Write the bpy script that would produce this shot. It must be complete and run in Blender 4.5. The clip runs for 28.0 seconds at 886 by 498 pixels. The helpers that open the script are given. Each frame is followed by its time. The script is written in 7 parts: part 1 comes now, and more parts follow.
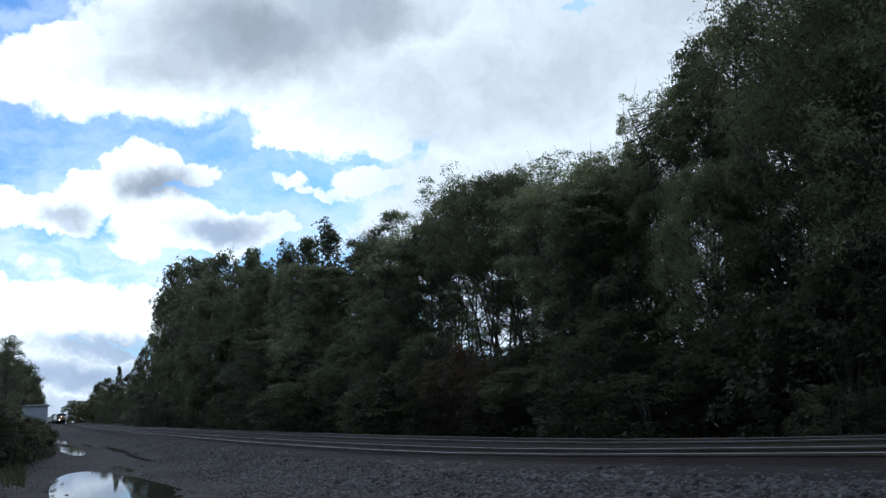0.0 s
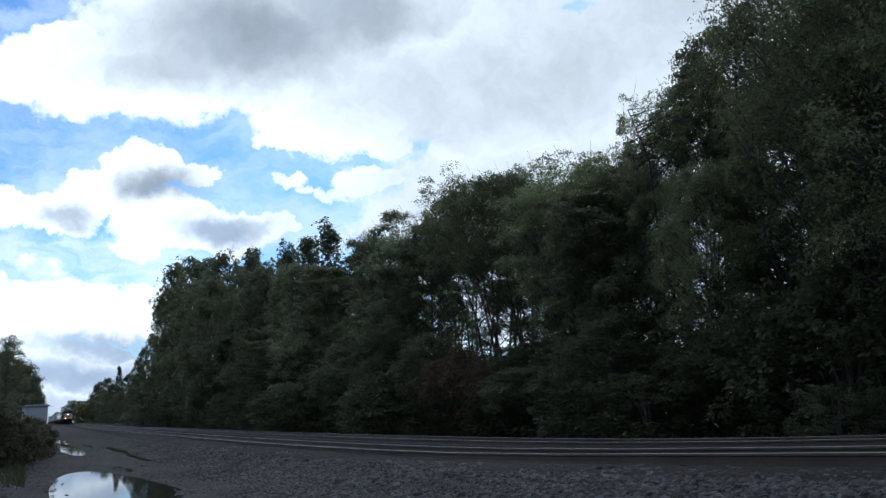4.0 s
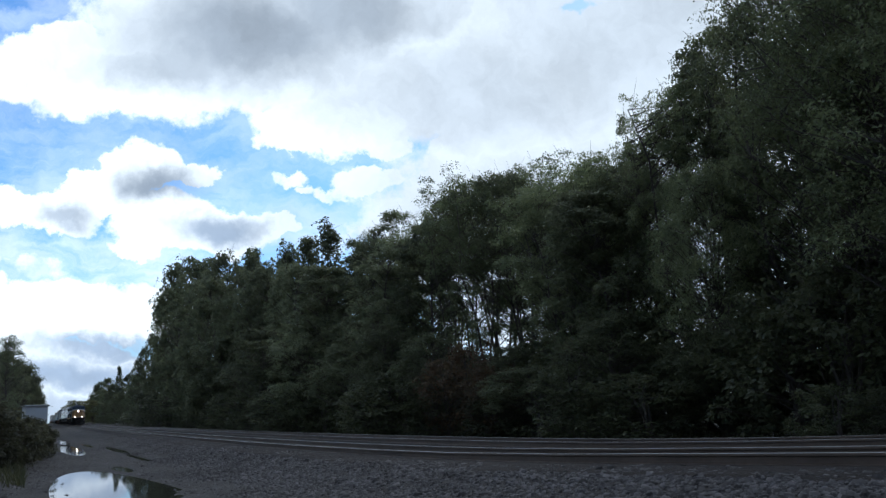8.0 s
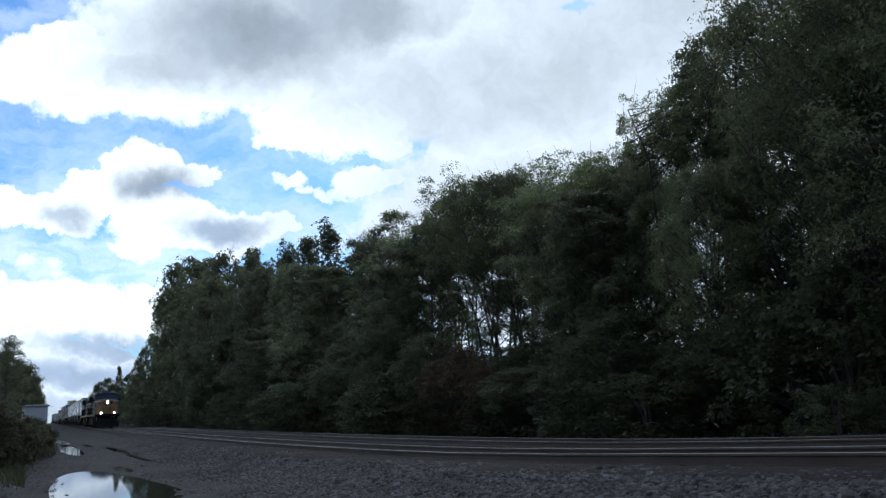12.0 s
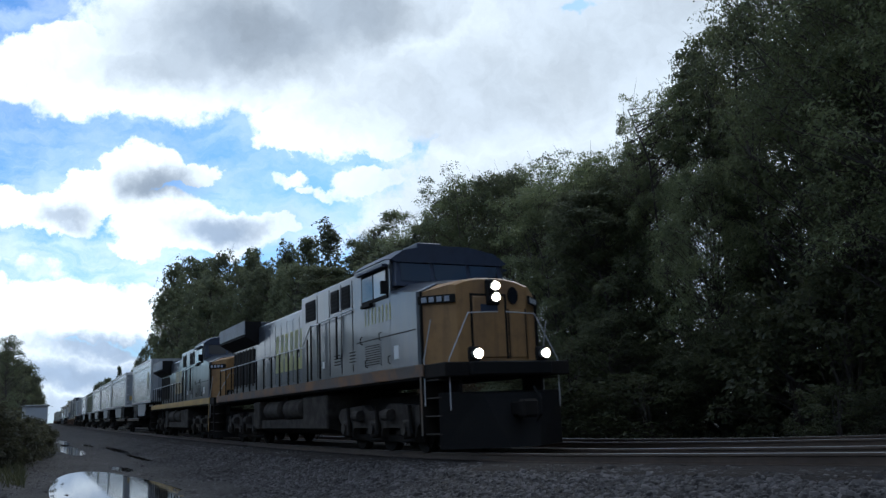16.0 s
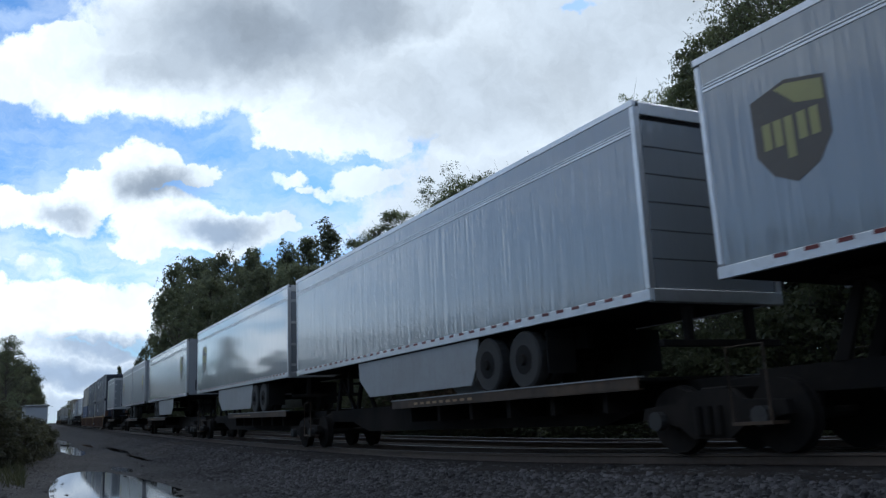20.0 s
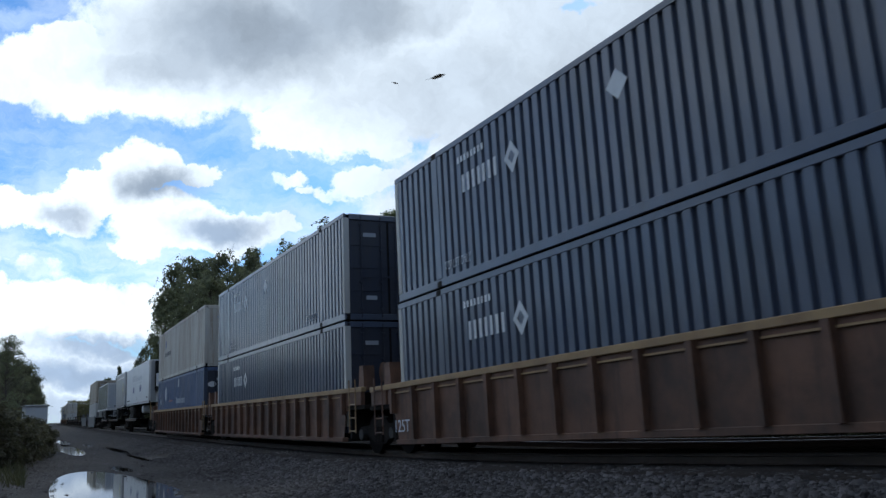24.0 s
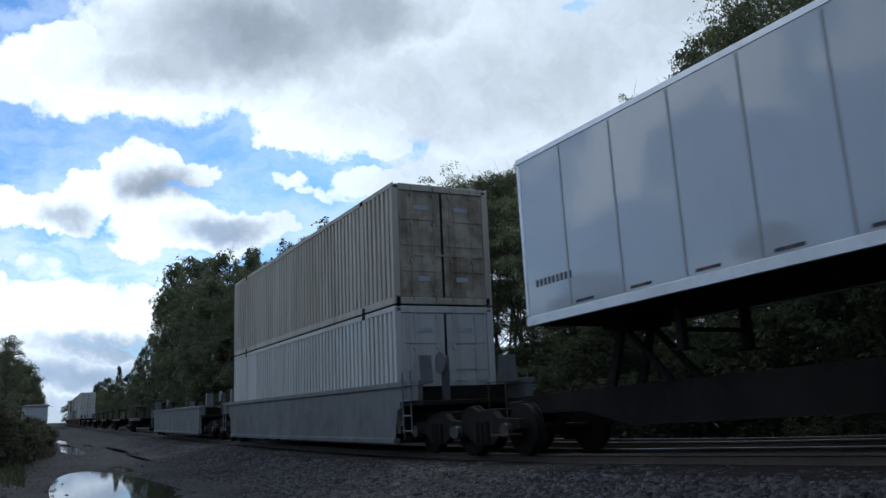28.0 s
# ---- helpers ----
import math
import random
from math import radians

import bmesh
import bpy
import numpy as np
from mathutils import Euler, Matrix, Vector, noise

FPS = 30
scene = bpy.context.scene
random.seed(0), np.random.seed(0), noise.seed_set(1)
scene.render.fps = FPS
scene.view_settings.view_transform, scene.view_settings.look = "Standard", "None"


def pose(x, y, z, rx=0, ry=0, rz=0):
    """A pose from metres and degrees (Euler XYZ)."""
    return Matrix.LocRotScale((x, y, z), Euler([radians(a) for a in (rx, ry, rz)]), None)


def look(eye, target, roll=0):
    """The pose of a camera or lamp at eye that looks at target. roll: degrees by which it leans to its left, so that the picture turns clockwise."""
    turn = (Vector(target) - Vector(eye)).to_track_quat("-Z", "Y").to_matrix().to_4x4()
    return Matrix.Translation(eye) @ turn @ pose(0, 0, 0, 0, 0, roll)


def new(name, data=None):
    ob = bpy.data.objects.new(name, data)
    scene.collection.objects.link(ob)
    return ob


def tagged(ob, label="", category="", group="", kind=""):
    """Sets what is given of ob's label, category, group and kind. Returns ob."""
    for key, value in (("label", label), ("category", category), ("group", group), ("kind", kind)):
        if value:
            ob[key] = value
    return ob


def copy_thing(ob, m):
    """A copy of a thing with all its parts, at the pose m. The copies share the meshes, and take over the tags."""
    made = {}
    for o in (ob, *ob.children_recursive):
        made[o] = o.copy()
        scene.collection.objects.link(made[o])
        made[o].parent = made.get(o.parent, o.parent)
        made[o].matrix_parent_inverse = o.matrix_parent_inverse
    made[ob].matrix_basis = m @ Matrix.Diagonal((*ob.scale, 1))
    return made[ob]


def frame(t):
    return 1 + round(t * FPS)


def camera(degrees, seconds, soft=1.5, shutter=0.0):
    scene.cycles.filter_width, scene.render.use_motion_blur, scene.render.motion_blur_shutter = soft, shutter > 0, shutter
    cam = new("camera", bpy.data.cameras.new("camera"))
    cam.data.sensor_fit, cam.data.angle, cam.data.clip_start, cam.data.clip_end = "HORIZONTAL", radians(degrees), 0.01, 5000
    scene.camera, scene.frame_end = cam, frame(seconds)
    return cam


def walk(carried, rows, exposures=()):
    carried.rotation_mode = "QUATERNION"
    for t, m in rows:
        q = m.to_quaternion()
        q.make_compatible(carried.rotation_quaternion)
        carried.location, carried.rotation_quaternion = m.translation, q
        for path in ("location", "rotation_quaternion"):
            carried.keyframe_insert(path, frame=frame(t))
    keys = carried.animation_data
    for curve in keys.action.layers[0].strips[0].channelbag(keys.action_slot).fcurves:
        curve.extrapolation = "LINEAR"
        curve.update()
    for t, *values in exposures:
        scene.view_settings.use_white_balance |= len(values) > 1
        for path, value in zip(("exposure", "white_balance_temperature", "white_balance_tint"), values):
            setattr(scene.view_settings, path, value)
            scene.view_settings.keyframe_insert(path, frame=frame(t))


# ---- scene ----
# ---- camera ----
LENS, ROLL = 55.640, -2.350
cam = camera(LENS, 28.0, soft=1.4, shutter=0.06)
EYE = (0.0, -8.2762, 0.8204)
AIM = (-8.5627, -3.4645, 2.6984)
walk(cam, [(0.0, look(EYE, AIM, ROLL)), (28.0, look(EYE, AIM, ROLL))],
     exposures=[(0.0, 0.0, 5640, 4), (16.5, 0.0, 5640, 4), (19.0, -0.13, 5640, 4), (21.0, -0.13, 5640, 4), (24.0, -0.06, 5640, 4), (26.0, -0.08, 5640, 4), (27.0, -0.14, 5640, 4), (28.0, -0.10, 5640, 4)])

# ---- light ----
SUN_ELEV, SUN_AZ = 42.0, 328.0       # degrees; azimuth clockwise from +y, behind the trees

world = bpy.data.worlds.new("sky")
scene.world = world
world.use_nodes = True


class Graph:
    """Short hand for shader node trees."""

    def __init__(self, tree):
        self.t = tree
        self.n = tree.nodes
        self.n.clear()

    def add(self, kind, ins=None):
        node = self.n.new(kind)
        for k, v in (ins or {}).items():
            self.put(node.inputs[k], v)
        return node

    def put(self, socket, v):
        if isinstance(v, bpy.types.NodeSocket):
            self.t.links.new(v, socket)
        elif v is not None:
            socket.default_value = v

    def math(self, op, a, b=None, c=None, clamp=False):
        node = self.n.new("ShaderNodeMath")
        node.operation, node.use_clamp = op, clamp
        for i, v in enumerate((a, b, c)):
            self.put(node.inputs[i], v)
        return node.outputs[0]

    def vec(self, op, a, b=None):
        node = self.n.new("ShaderNodeVectorMath")
        node.operation = op
        self.put(node.inputs[0], a)
        self.put(node.inputs[1], b)
        return node.outputs["Value"] if op in ("DOT_PRODUCT", "LENGTH") else node.outputs[0]

    def step(self, v, lo, hi, a=0.0, b=1.0):
        node = self.n.new("ShaderNodeMapRange")
        node.interpolation_type = "SMOOTHSTEP"
        for i, x in enumerate((v, lo, hi, a, b)):
            self.put(node.inputs[i], x)
        return node.outputs[0]

    def mix(self, f, a, b, blend="MIX"):
        node = self.n.new("ShaderNodeMix")
        node.data_type, node.blend_type = "RGBA", blend
        self.put(node.inputs[0], f)
        self.put(node.inputs[6], a)
        self.put(node.inputs[7], b)
        return node.outputs[2]

    def noise(self, vector, scale, detail=4.0, rough=0.55, out=0):
        node = self.n.new("ShaderNodeTexNoise")
        self.put(node.inputs["Vector"], vector)
        node.inputs["Scale"].default_value = scale
        node.inputs["Detail"].default_value = detail
        node.inputs["Roughness"].default_value = rough
        return node.outputs[out]


def sky_world():
    g = Graph(world.node_tree)
    out = g.add("ShaderNodeOutputWorld")
    blue = g.add("ShaderNodeTexSky")
    blue.sky_type, blue.sun_disc = "NISHITA", False
    blue.sun_elevation, blue.sun_rotation = radians(SUN_ELEV), radians(SUN_AZ)
    blue.dust_density, blue.ozone_density = 0.6, 1.6
    clear = g.mix(1.0, blue.outputs[0], (0.090, 0.125, 0.160, 1), "MULTIPLY")
    d = g.add("ShaderNodeTexCoord").outputs["Generated"]
    # flat chart of the sky along the camera's axes; clouds are placed by pixel
    ax = Vector(AIM) - Vector(EYE)
    ax.normalize()
    m = look(EYE, AIM, ROLL).to_3x3()
    right, up = m @ Vector((1, 0, 0)), m @ Vector((0, 1, 0))
    depth = g.math("MAXIMUM", g.vec("DOT_PRODUCT", d, ax), 0.2)
    u = g.math("DIVIDE", g.vec("DOT_PRODUCT", d, right), depth)
    v = g.math("DIVIDE", g.vec("DOT_PRODUCT", d, up), depth)
    flat = g.add("ShaderNodeCombineXYZ", {0: u, 1: v}).outputs[0]
    def shifted(v0, scale, amount, detail):
        n = g.vec("SUBTRACT", g.noise(flat, scale, detail, 0.6, out=1), (0.5, 0.5, 0.5))
        return g.vec("ADD", v0, g.vec("MULTIPLY", n, (amount, amount * 0.85, 0)))

    warp = shifted(shifted(shifted(flat, 3.4, 0.06, 4.0), 11.0, 0.075, 5.0), 36.0, 0.034, 6.0)
    px = 784 / math.tan(radians(LENS / 2))

    def blobs(rows, soft):
        total = None
        for x, y, rx, ry, w in rows:
            p = g.vec("SUBTRACT", warp, ((x - 784) / px, (441 - y) / px, 0))
            p = g.vec("MULTIPLY", p, (px / rx, px / ry, 0))
            k = g.step(g.vec("LENGTH", p), 1 + soft, 1 - soft, 0.0, w)
            total = k if total is None else g.math("MAXIMUM", total, k)
        return total

    cover = blobs([(40, 125, 90, 62, 1), (200, 120, 190, 88, 1), (330, 115, 175, 92, 1), (120, 70, 95, 40, 1), (480, 50, 350, 125, 1), (800, 90, 440, 160, 1),
                   (1150, 120, 420, 260, 1), (595, 222, 125, 58, 1), (530, 250, 62, 30, 1), (660, 258, 62, 28, 1), (820, 268, 80, 46, 1), (930, 250, 130, 90, 1),
                   (262, 290, 78, 46, 1), (195, 332, 88, 42, 1), (105, 372, 82, 38, 1), (352, 300, 46, 20, 1), (12, 368, 38, 40, 1),
                   (300, 385, 100, 56, 1), (390, 405, 125, 44, 1), (490, 402, 58, 22, 1), (252, 425, 62, 24, 1),
                   (650, 322, 52, 24, 0.85), (690, 315, 30, 18, 0.8), (600, 338, 40, 13, 0.7), (512, 316, 40, 14, 0.65), (545, 335, 26, 10, 0.6), (716, 378, 38, 38, 1), (1150, 400, 520, 260, 1),
                   (90, 548, 300, 62, 1), (30, 475, 100, 20, 0.5), (60, 640, 300, 40, 0.8), (190, 690, 300, 60, 0.9)], 0.42)
    # broken cloud in the rest of the sky
    around = g.step(g.math("ABSOLUTE", u), 0.62, 0.95)
    above = g.step(v, 0.34, 0.6)
    rest = g.math("MAXIMUM", around, above)
    loose = g.noise(d, 3.4, 8.0, 0.58)
    cover = g.math("MAXIMUM", cover, g.math("MULTIPLY", rest, g.step(loose, 0.43, 0.53)))
    cover = g.math("ADD", cover, g.math("MULTIPLY", g.math("SUBTRACT", g.noise(flat, 19.0, 8.0, 0.64), 0.5), 1.15))
    cover = g.step(cover, 0.27, 0.72)
    hole = g.vec("LENGTH", g.vec("MULTIPLY", g.vec("SUBTRACT", warp, ((1030 - 784) / px, (441 - 18) / px, 0)), (px / 17, px / 12, 0)))
    cover = g.math("MULTIPLY", cover, g.step(hole, 0.5, 1.3, 0.35, 1.0))
    veil = g.noise(g.vec("MULTIPLY", warp, (1.0, 2.6, 1.0)), 7.0, 6.0, 0.6)
    low = g.step(v, 0.14, -0.06)
    cover = g.math("MAXIMUM", cover, g.math("MULTIPLY", g.step(veil, 0.30, 0.66), g.math("MULTIPLY_ADD", low, 0.40, 0.36)))
    grey = blobs([(450, 60, 230, 95, 0.85), (330, 112, 150, 45, 0.7), (610, 20, 150, 90, 0.8), (840, 165, 250, 120, 0.55), (1130, 60, 330, 200, 0.55), (290, 322, 74, 32, 0.85),
                  (120, 378, 46, 20, 0.6), (400, 402, 82, 28, 0.85), (200, 612, 130, 20, 0.75), (130, 665, 260, 30, 0.8), (110, 728, 220, 26, 0.5),
                  (720, 20, 140, 60, 0.55), (1150, 420, 600, 220, 0.5)], 0.75)
    grey = g.math("MAXIMUM", grey, g.math("MULTIPLY", rest, g.step(loose, 0.53, 0.68, 0.05, 0.95)))
    tone = g.mix(grey, (1.30, 1.30, 1.31, 1), (0.315, 0.348, 0.405, 1))
    tone = g.mix(g.math("MULTIPLY", g.math("MULTIPLY", low, grey), 0.75), tone, (0.46, 0.56, 0.74, 1))
    tone = g.mix(g.math("MULTIPLY", rest, g.step(loose, 0.62, 0.54)), tone, (1.45, 1.46, 1.50, 1))
    # unseen sky behind the camera, darkened to cut light on the near sides
    dim_behind = g.step(g.vec("DOT_PRODUCT", d, ax), 0.30, -0.15)
    tone = g.mix(dim_behind, tone, g.mix(grey, (0.57, 0.60, 0.645, 1), (0.180, 0.195, 0.226, 1)))
    mottled = g.step(g.noise(warp, 8.0, 7.0, 0.62), 0.25, 0.70, 0.80, 1.10)
    tone = g.mix(1.0, tone, g.add("ShaderNodeCombineXYZ", {0: mottled, 1: mottled, 2: mottled}).outputs[0], "MULTIPLY")
    sky = g.mix(cover, clear, tone)
    bg = g.add("ShaderNodeBackground", {"Color": sky, "Strength": 1.0})
    g.t.links.new(bg.outputs[0], out.inputs[0])


sky_world()
sun_data = bpy.data.lights.new("sun", "SUN")
sun_data.energy, sun_data.angle, sun_data.color = 1.0, radians(14), (1.0, 0.96, 0.9)
sun = new("sun", sun_data)
sun.matrix_world = look((0, 0, 60), (-60 * math.sin(radians(SUN_AZ)), -60 * math.cos(radians(SUN_AZ)),
                                    60 - 60 * math.tan(radians(SUN_ELEV))))
scene.view_settings.exposure = 0.0

# ---- the line of the track ----
SPEED, T0 = 25.9708, 21.0
KNOT_X = [3000, 460, 200, 110, 60, 35, 20, 10, 0, -20]    # distance towards the west end, metres
SLOPE_Y = [-0.04, -0.065, -0.07103, -0.06406, -0.06025, -0.05445, -0.0328, -0.02366, 0.03146, 0.00191]
SLOPE_Z = [-0.003, -0.00315, -0.00467, -0.0041, -0.00379, -0.00212, 0.00287, 0.02977, 0.02908, 0.00392]
_gx = np.arange(300.0, -3000.0, -0.5)
_sy = np.interp(-_gx, KNOT_X[::-1], SLOPE_Y[::-1])
_sz = np.interp(-_gx, KNOT_X[::-1], SLOPE_Z[::-1])
_py, _pz = -0.5 * np.cumsum(_sy), -0.5 * np.cumsum(_sz)
_py -= np.interp(12.0, -_gx, _py)
_pz -= np.interp(12.0, -_gx, _pz)


def line_y(x):
    return np.interp(-np.asarray(x, float), -_gx, _py)


def line_z(x):
    return np.interp(-np.asarray(x, float), -_gx, _pz)


def on_line(x, side=0.0, z=0.0):
    """A place beside the track: metres along, metres across from the near container side, height over the rail."""
    return Vector((x, float(line_y(x)) + side, float(line_z(x)) + z))


CENTRE = 1.295                       # middle of the near track


# ---- materials ----
def material(name, base, rough=0.6, metal=0.0, dark=None, grain=8.0, amount=0.5, stain=0.7, bump=0.15, bump_scale=40.0,
             stretch=(1, 1, 1), spec=0.5, coat=0.0, island=0.0, bump_dist=0.01, coat_ior=1.5, coat_rough=0.08, panel=0.0, streak=0.0):
    m = bpy.data.materials.new(name)
    m.use_nodes = True
    g = Graph(m.node_tree)
    out = g.add("ShaderNodeOutputMaterial")
    co = g.add("ShaderNodeTexCoord").outputs["Object"]
    co = g.vec("MULTIPLY", co, stretch)
    dark = dark or tuple(c * 0.45 for c in base)
    a = g.noise(co, grain, 6.0, 0.62)
    b = g.noise(co, stain, 5.0, 0.6)
    f = g.math("MULTIPLY", g.step(b, 0.35, 0.75), amount, clamp=True)
    f2 = g.math("MULTIPLY", g.step(a, 0.45, 0.8), amount * 0.7, clamp=True)
    col = g.mix(f, (*base, 1), (*dark, 1))
    col = g.mix(f2, col, (*dark, 1))
    if streak:
        raw = g.add("ShaderNodeTexCoord").outputs["Object"]
        run = g.noise(g.vec("MULTIPLY", raw, (1, 1, 0.07)), 5.5, 5.0, 0.65)
        col = g.mix(g.math("MULTIPLY", g.step(run, 0.48, 0.72), streak), col, (*dark, 1))
    if panel:
        who = g.add("ShaderNodeObjectInfo").outputs["Random"]
        k = g.math("MULTIPLY_ADD", who, 2 * panel, 1 - panel)
        col = g.mix(1.0, col, g.add("ShaderNodeCombineXYZ", {0: k, 1: k, 2: k}).outputs[0], "MULTIPLY")
    if island:
        r = g.add("ShaderNodeNewGeometry").outputs["Random Per Island"]
        s = g.math("MULTIPLY_ADD", r, 2 * island, 1 - island)
        col = g.mix(1.0, col, g.add("ShaderNodeCombineXYZ", {0: s, 1: s, 2: s}).outputs[0], "MULTIPLY")
    bs = g.add("ShaderNodeBsdfPrincipled", {"Base Color": col, "Metallic": metal, "Specular IOR Level": spec})
    bs.inputs["Coat Weight"].default_value = coat
    bs.inputs["Coat Roughness"].default_value = coat_rough
    bs.inputs["Coat IOR"].default_value = coat_ior
    g.put(bs.inputs["Roughness"], g.math("MULTIPLY_ADD", a, 0.25, rough - 0.12, clamp=True))
    if bump:
        h = g.noise(co, bump_scale, 4.0, 0.6)
        bp = g.add("ShaderNodeBump", {"Height": h, "Strength": bump, "Distance": bump_dist})
        g.put(bs.inputs["Normal"], bp.outputs[0])
        if coat:
            g.put(bs.inputs["Coat Normal"], bp.outputs[0])
    g.t.links.new(bs.outputs[0], out.inputs[0])
    return m


def leaf_material(name, c1, c2, c3):
    m = bpy.data.materials.new(name)
    m.use_nodes = True
    g = Graph(m.node_tree)
    out = g.add("ShaderNodeOutputMaterial")
    r = g.add("ShaderNodeNewGeometry").outputs["Random Per Island"]
    co = g.add("ShaderNodeTexCoord").outputs["Object"]
    big = g.step(g.noise(co, 0.45, 3.0), 0.35, 0.68)
    who = g.add("ShaderNodeObjectInfo").outputs["Random"]
    col = g.mix(r, (*c1, 1), (*c2, 1))
    col = g.mix(g.math("MULTIPLY", big, 0.6), col, (*c3, 1))
    s = g.math("MULTIPLY_ADD", who, 0.7, 0.65)
    col = g.mix(1.0, col, g.add("ShaderNodeCombineXYZ", {0: s, 1: s, 2: s}).outputs[0], "MULTIPLY")
    bs = g.add("ShaderNodeBsdfPrincipled", {"Base Color": col, "Roughness": 0.55, "Specular IOR Level": 0.3})
    tr = g.add("ShaderNodeBsdfTranslucent", {"Color": col})
    mx = g.add("ShaderNodeMixShader", {0: 0.55, 1: bs.outputs[0], 2: tr.outputs[0]})
    g.t.links.new(mx.outputs[0], out.inputs[0])
    return m


def glow_material(name, color, strength):
    m = bpy.data.materials.new(name)
    m.use_nodes = True
    g = Graph(m.node_tree)
    out = g.add("ShaderNodeOutputMaterial")
    e = g.add("ShaderNodeEmission", {"Color": (*color, 1), "Strength": strength})
    g.t.links.new(e.outputs[0], out.inputs[0])
    return m


def water_material():
    m = bpy.data.materials.new("puddle_water")
    m.use_nodes = True
    g = Graph(m.node_tree)
    out = g.add("ShaderNodeOutputMaterial")
    co = g.add("ShaderNodeTexCoord").outputs["Object"]
    bs = g.add("ShaderNodeBsdfPrincipled", {"Base Color": (0.018, 0.017, 0.015, 1), "Roughness": 0.03, "IOR": 1.33})
    h = g.noise(co, 5.0, 3.0)
    bp = g.add("ShaderNodeBump", {"Height": h, "Strength": 0.04, "Distance": 0.01})
    g.put(bs.inputs["Normal"], bp.outputs[0])
    g.t.links.new(bs.outputs[0], out.inputs[0])
    return m


def glass_material(name, tint):
    m = bpy.data.materials.new(name)
    m.use_nodes = True
    g = Graph(m.node_tree)
    out = g.add("ShaderNodeOutputMaterial")
    bs = g.add("ShaderNodeBsdfPrincipled", {"Base Color": (*tint, 1), "Roughness": 0.06, "IOR": 1.5})
    g.t.links.new(bs.outputs[0], out.inputs[0])
    return m


MAT = {
    "gravel": material("gravel_ground", (0.040, 0.035, 0.032), 0.92, dark=(0.014, 0.012, 0.011), grain=22, amount=0.9, stain=0.35,
                       bump=1.0, bump_scale=26, bump_dist=0.04, spec=0.25),
    "stone": material("ballast_stone", (0.070, 0.065, 0.066), 0.85, dark=(0.026, 0.023, 0.022), grain=15, amount=0.6, bump=0.4,
                      island=0.75, spec=0.2),
    "dirt": material("dirt", (0.06, 0.05, 0.042), 0.95, dark=(0.02, 0.018, 0.015), grain=6, amount=0.8, bump=0.8, bump_scale=15,
                     bump_dist=0.05, spec=0.2),
    # Brown fines, made darker still to stand in for shade under the train.
    "bed": material("fouled_ballast", (0.026, 0.021, 0.0185), 0.95, dark=(0.012, 0.010, 0.009), grain=18, amount=0.8, stain=0.8, bump=0.7,
                    bump_scale=30, bump_dist=0.02, spec=0.15),
    "rail": material("rail_steel", (0.09, 0.065, 0.05), 0.6, 0.3, dark=(0.04, 0.028, 0.02), amount=0.6),
    "rail_top": material("worn_rail_head", (0.27, 0.26, 0.26), 0.42, 1.0, dark=(0.08, 0.07, 0.062), amount=0.3, bump=0.05),
    "tie": material("tie_wood", (0.055, 0.045, 0.038), 0.9, dark=(0.02, 0.017, 0.015), stretch=(1, 0.2, 1), amount=0.8, bump=0.5),
    "water": water_material(),
    "bark": material("bark", (0.075, 0.062, 0.052), 0.9, dark=(0.025, 0.02, 0.018), grain=12, stretch=(1, 1, 0.25), bump=0.7,
                     bump_scale=18, amount=0.8),
    "leaf": leaf_material("locust_leaf", (0.138, 0.158, 0.078), (0.185, 0.202, 0.094), (0.110, 0.122, 0.070)),
    "leaf_dark": leaf_material("oak_leaf", (0.116, 0.130, 0.072), (0.158, 0.168, 0.088), (0.100, 0.108, 0.066)),
    # Darker leaf colour: shade at the wood's foot painted into thickets and shrubs.
    "leaf_shaded": leaf_material("bramble_leaf", (0.062, 0.072, 0.036), (0.094, 0.098, 0.050), (0.054, 0.060, 0.034)),
    "leaf_red": leaf_material("sumac_leaf", (0.075, 0.054, 0.032), (0.098, 0.060, 0.034), (0.056, 0.054, 0.030)),
    # Yellowish leaf, lightened so that its colour stands in for sun on far trees.
    "leaf_sunlit": leaf_material("weed_leaf", (0.14, 0.135, 0.055), (0.18, 0.165, 0.07), (0.11, 0.115, 0.05)),
    "leaf_dry": leaf_material("dry_bramble_leaf", (0.062, 0.066, 0.034), (0.090, 0.084, 0.046), (0.054, 0.052, 0.030)),
    "grass": leaf_material("grass_blade", (0.040, 0.046, 0.022), (0.070, 0.066, 0.034), (0.034, 0.038, 0.02)),
    "box_grey": material("cabinet_paint", (0.50, 0.51, 0.52), 0.5, dark=(0.36, 0.36, 0.36), amount=0.4),
}


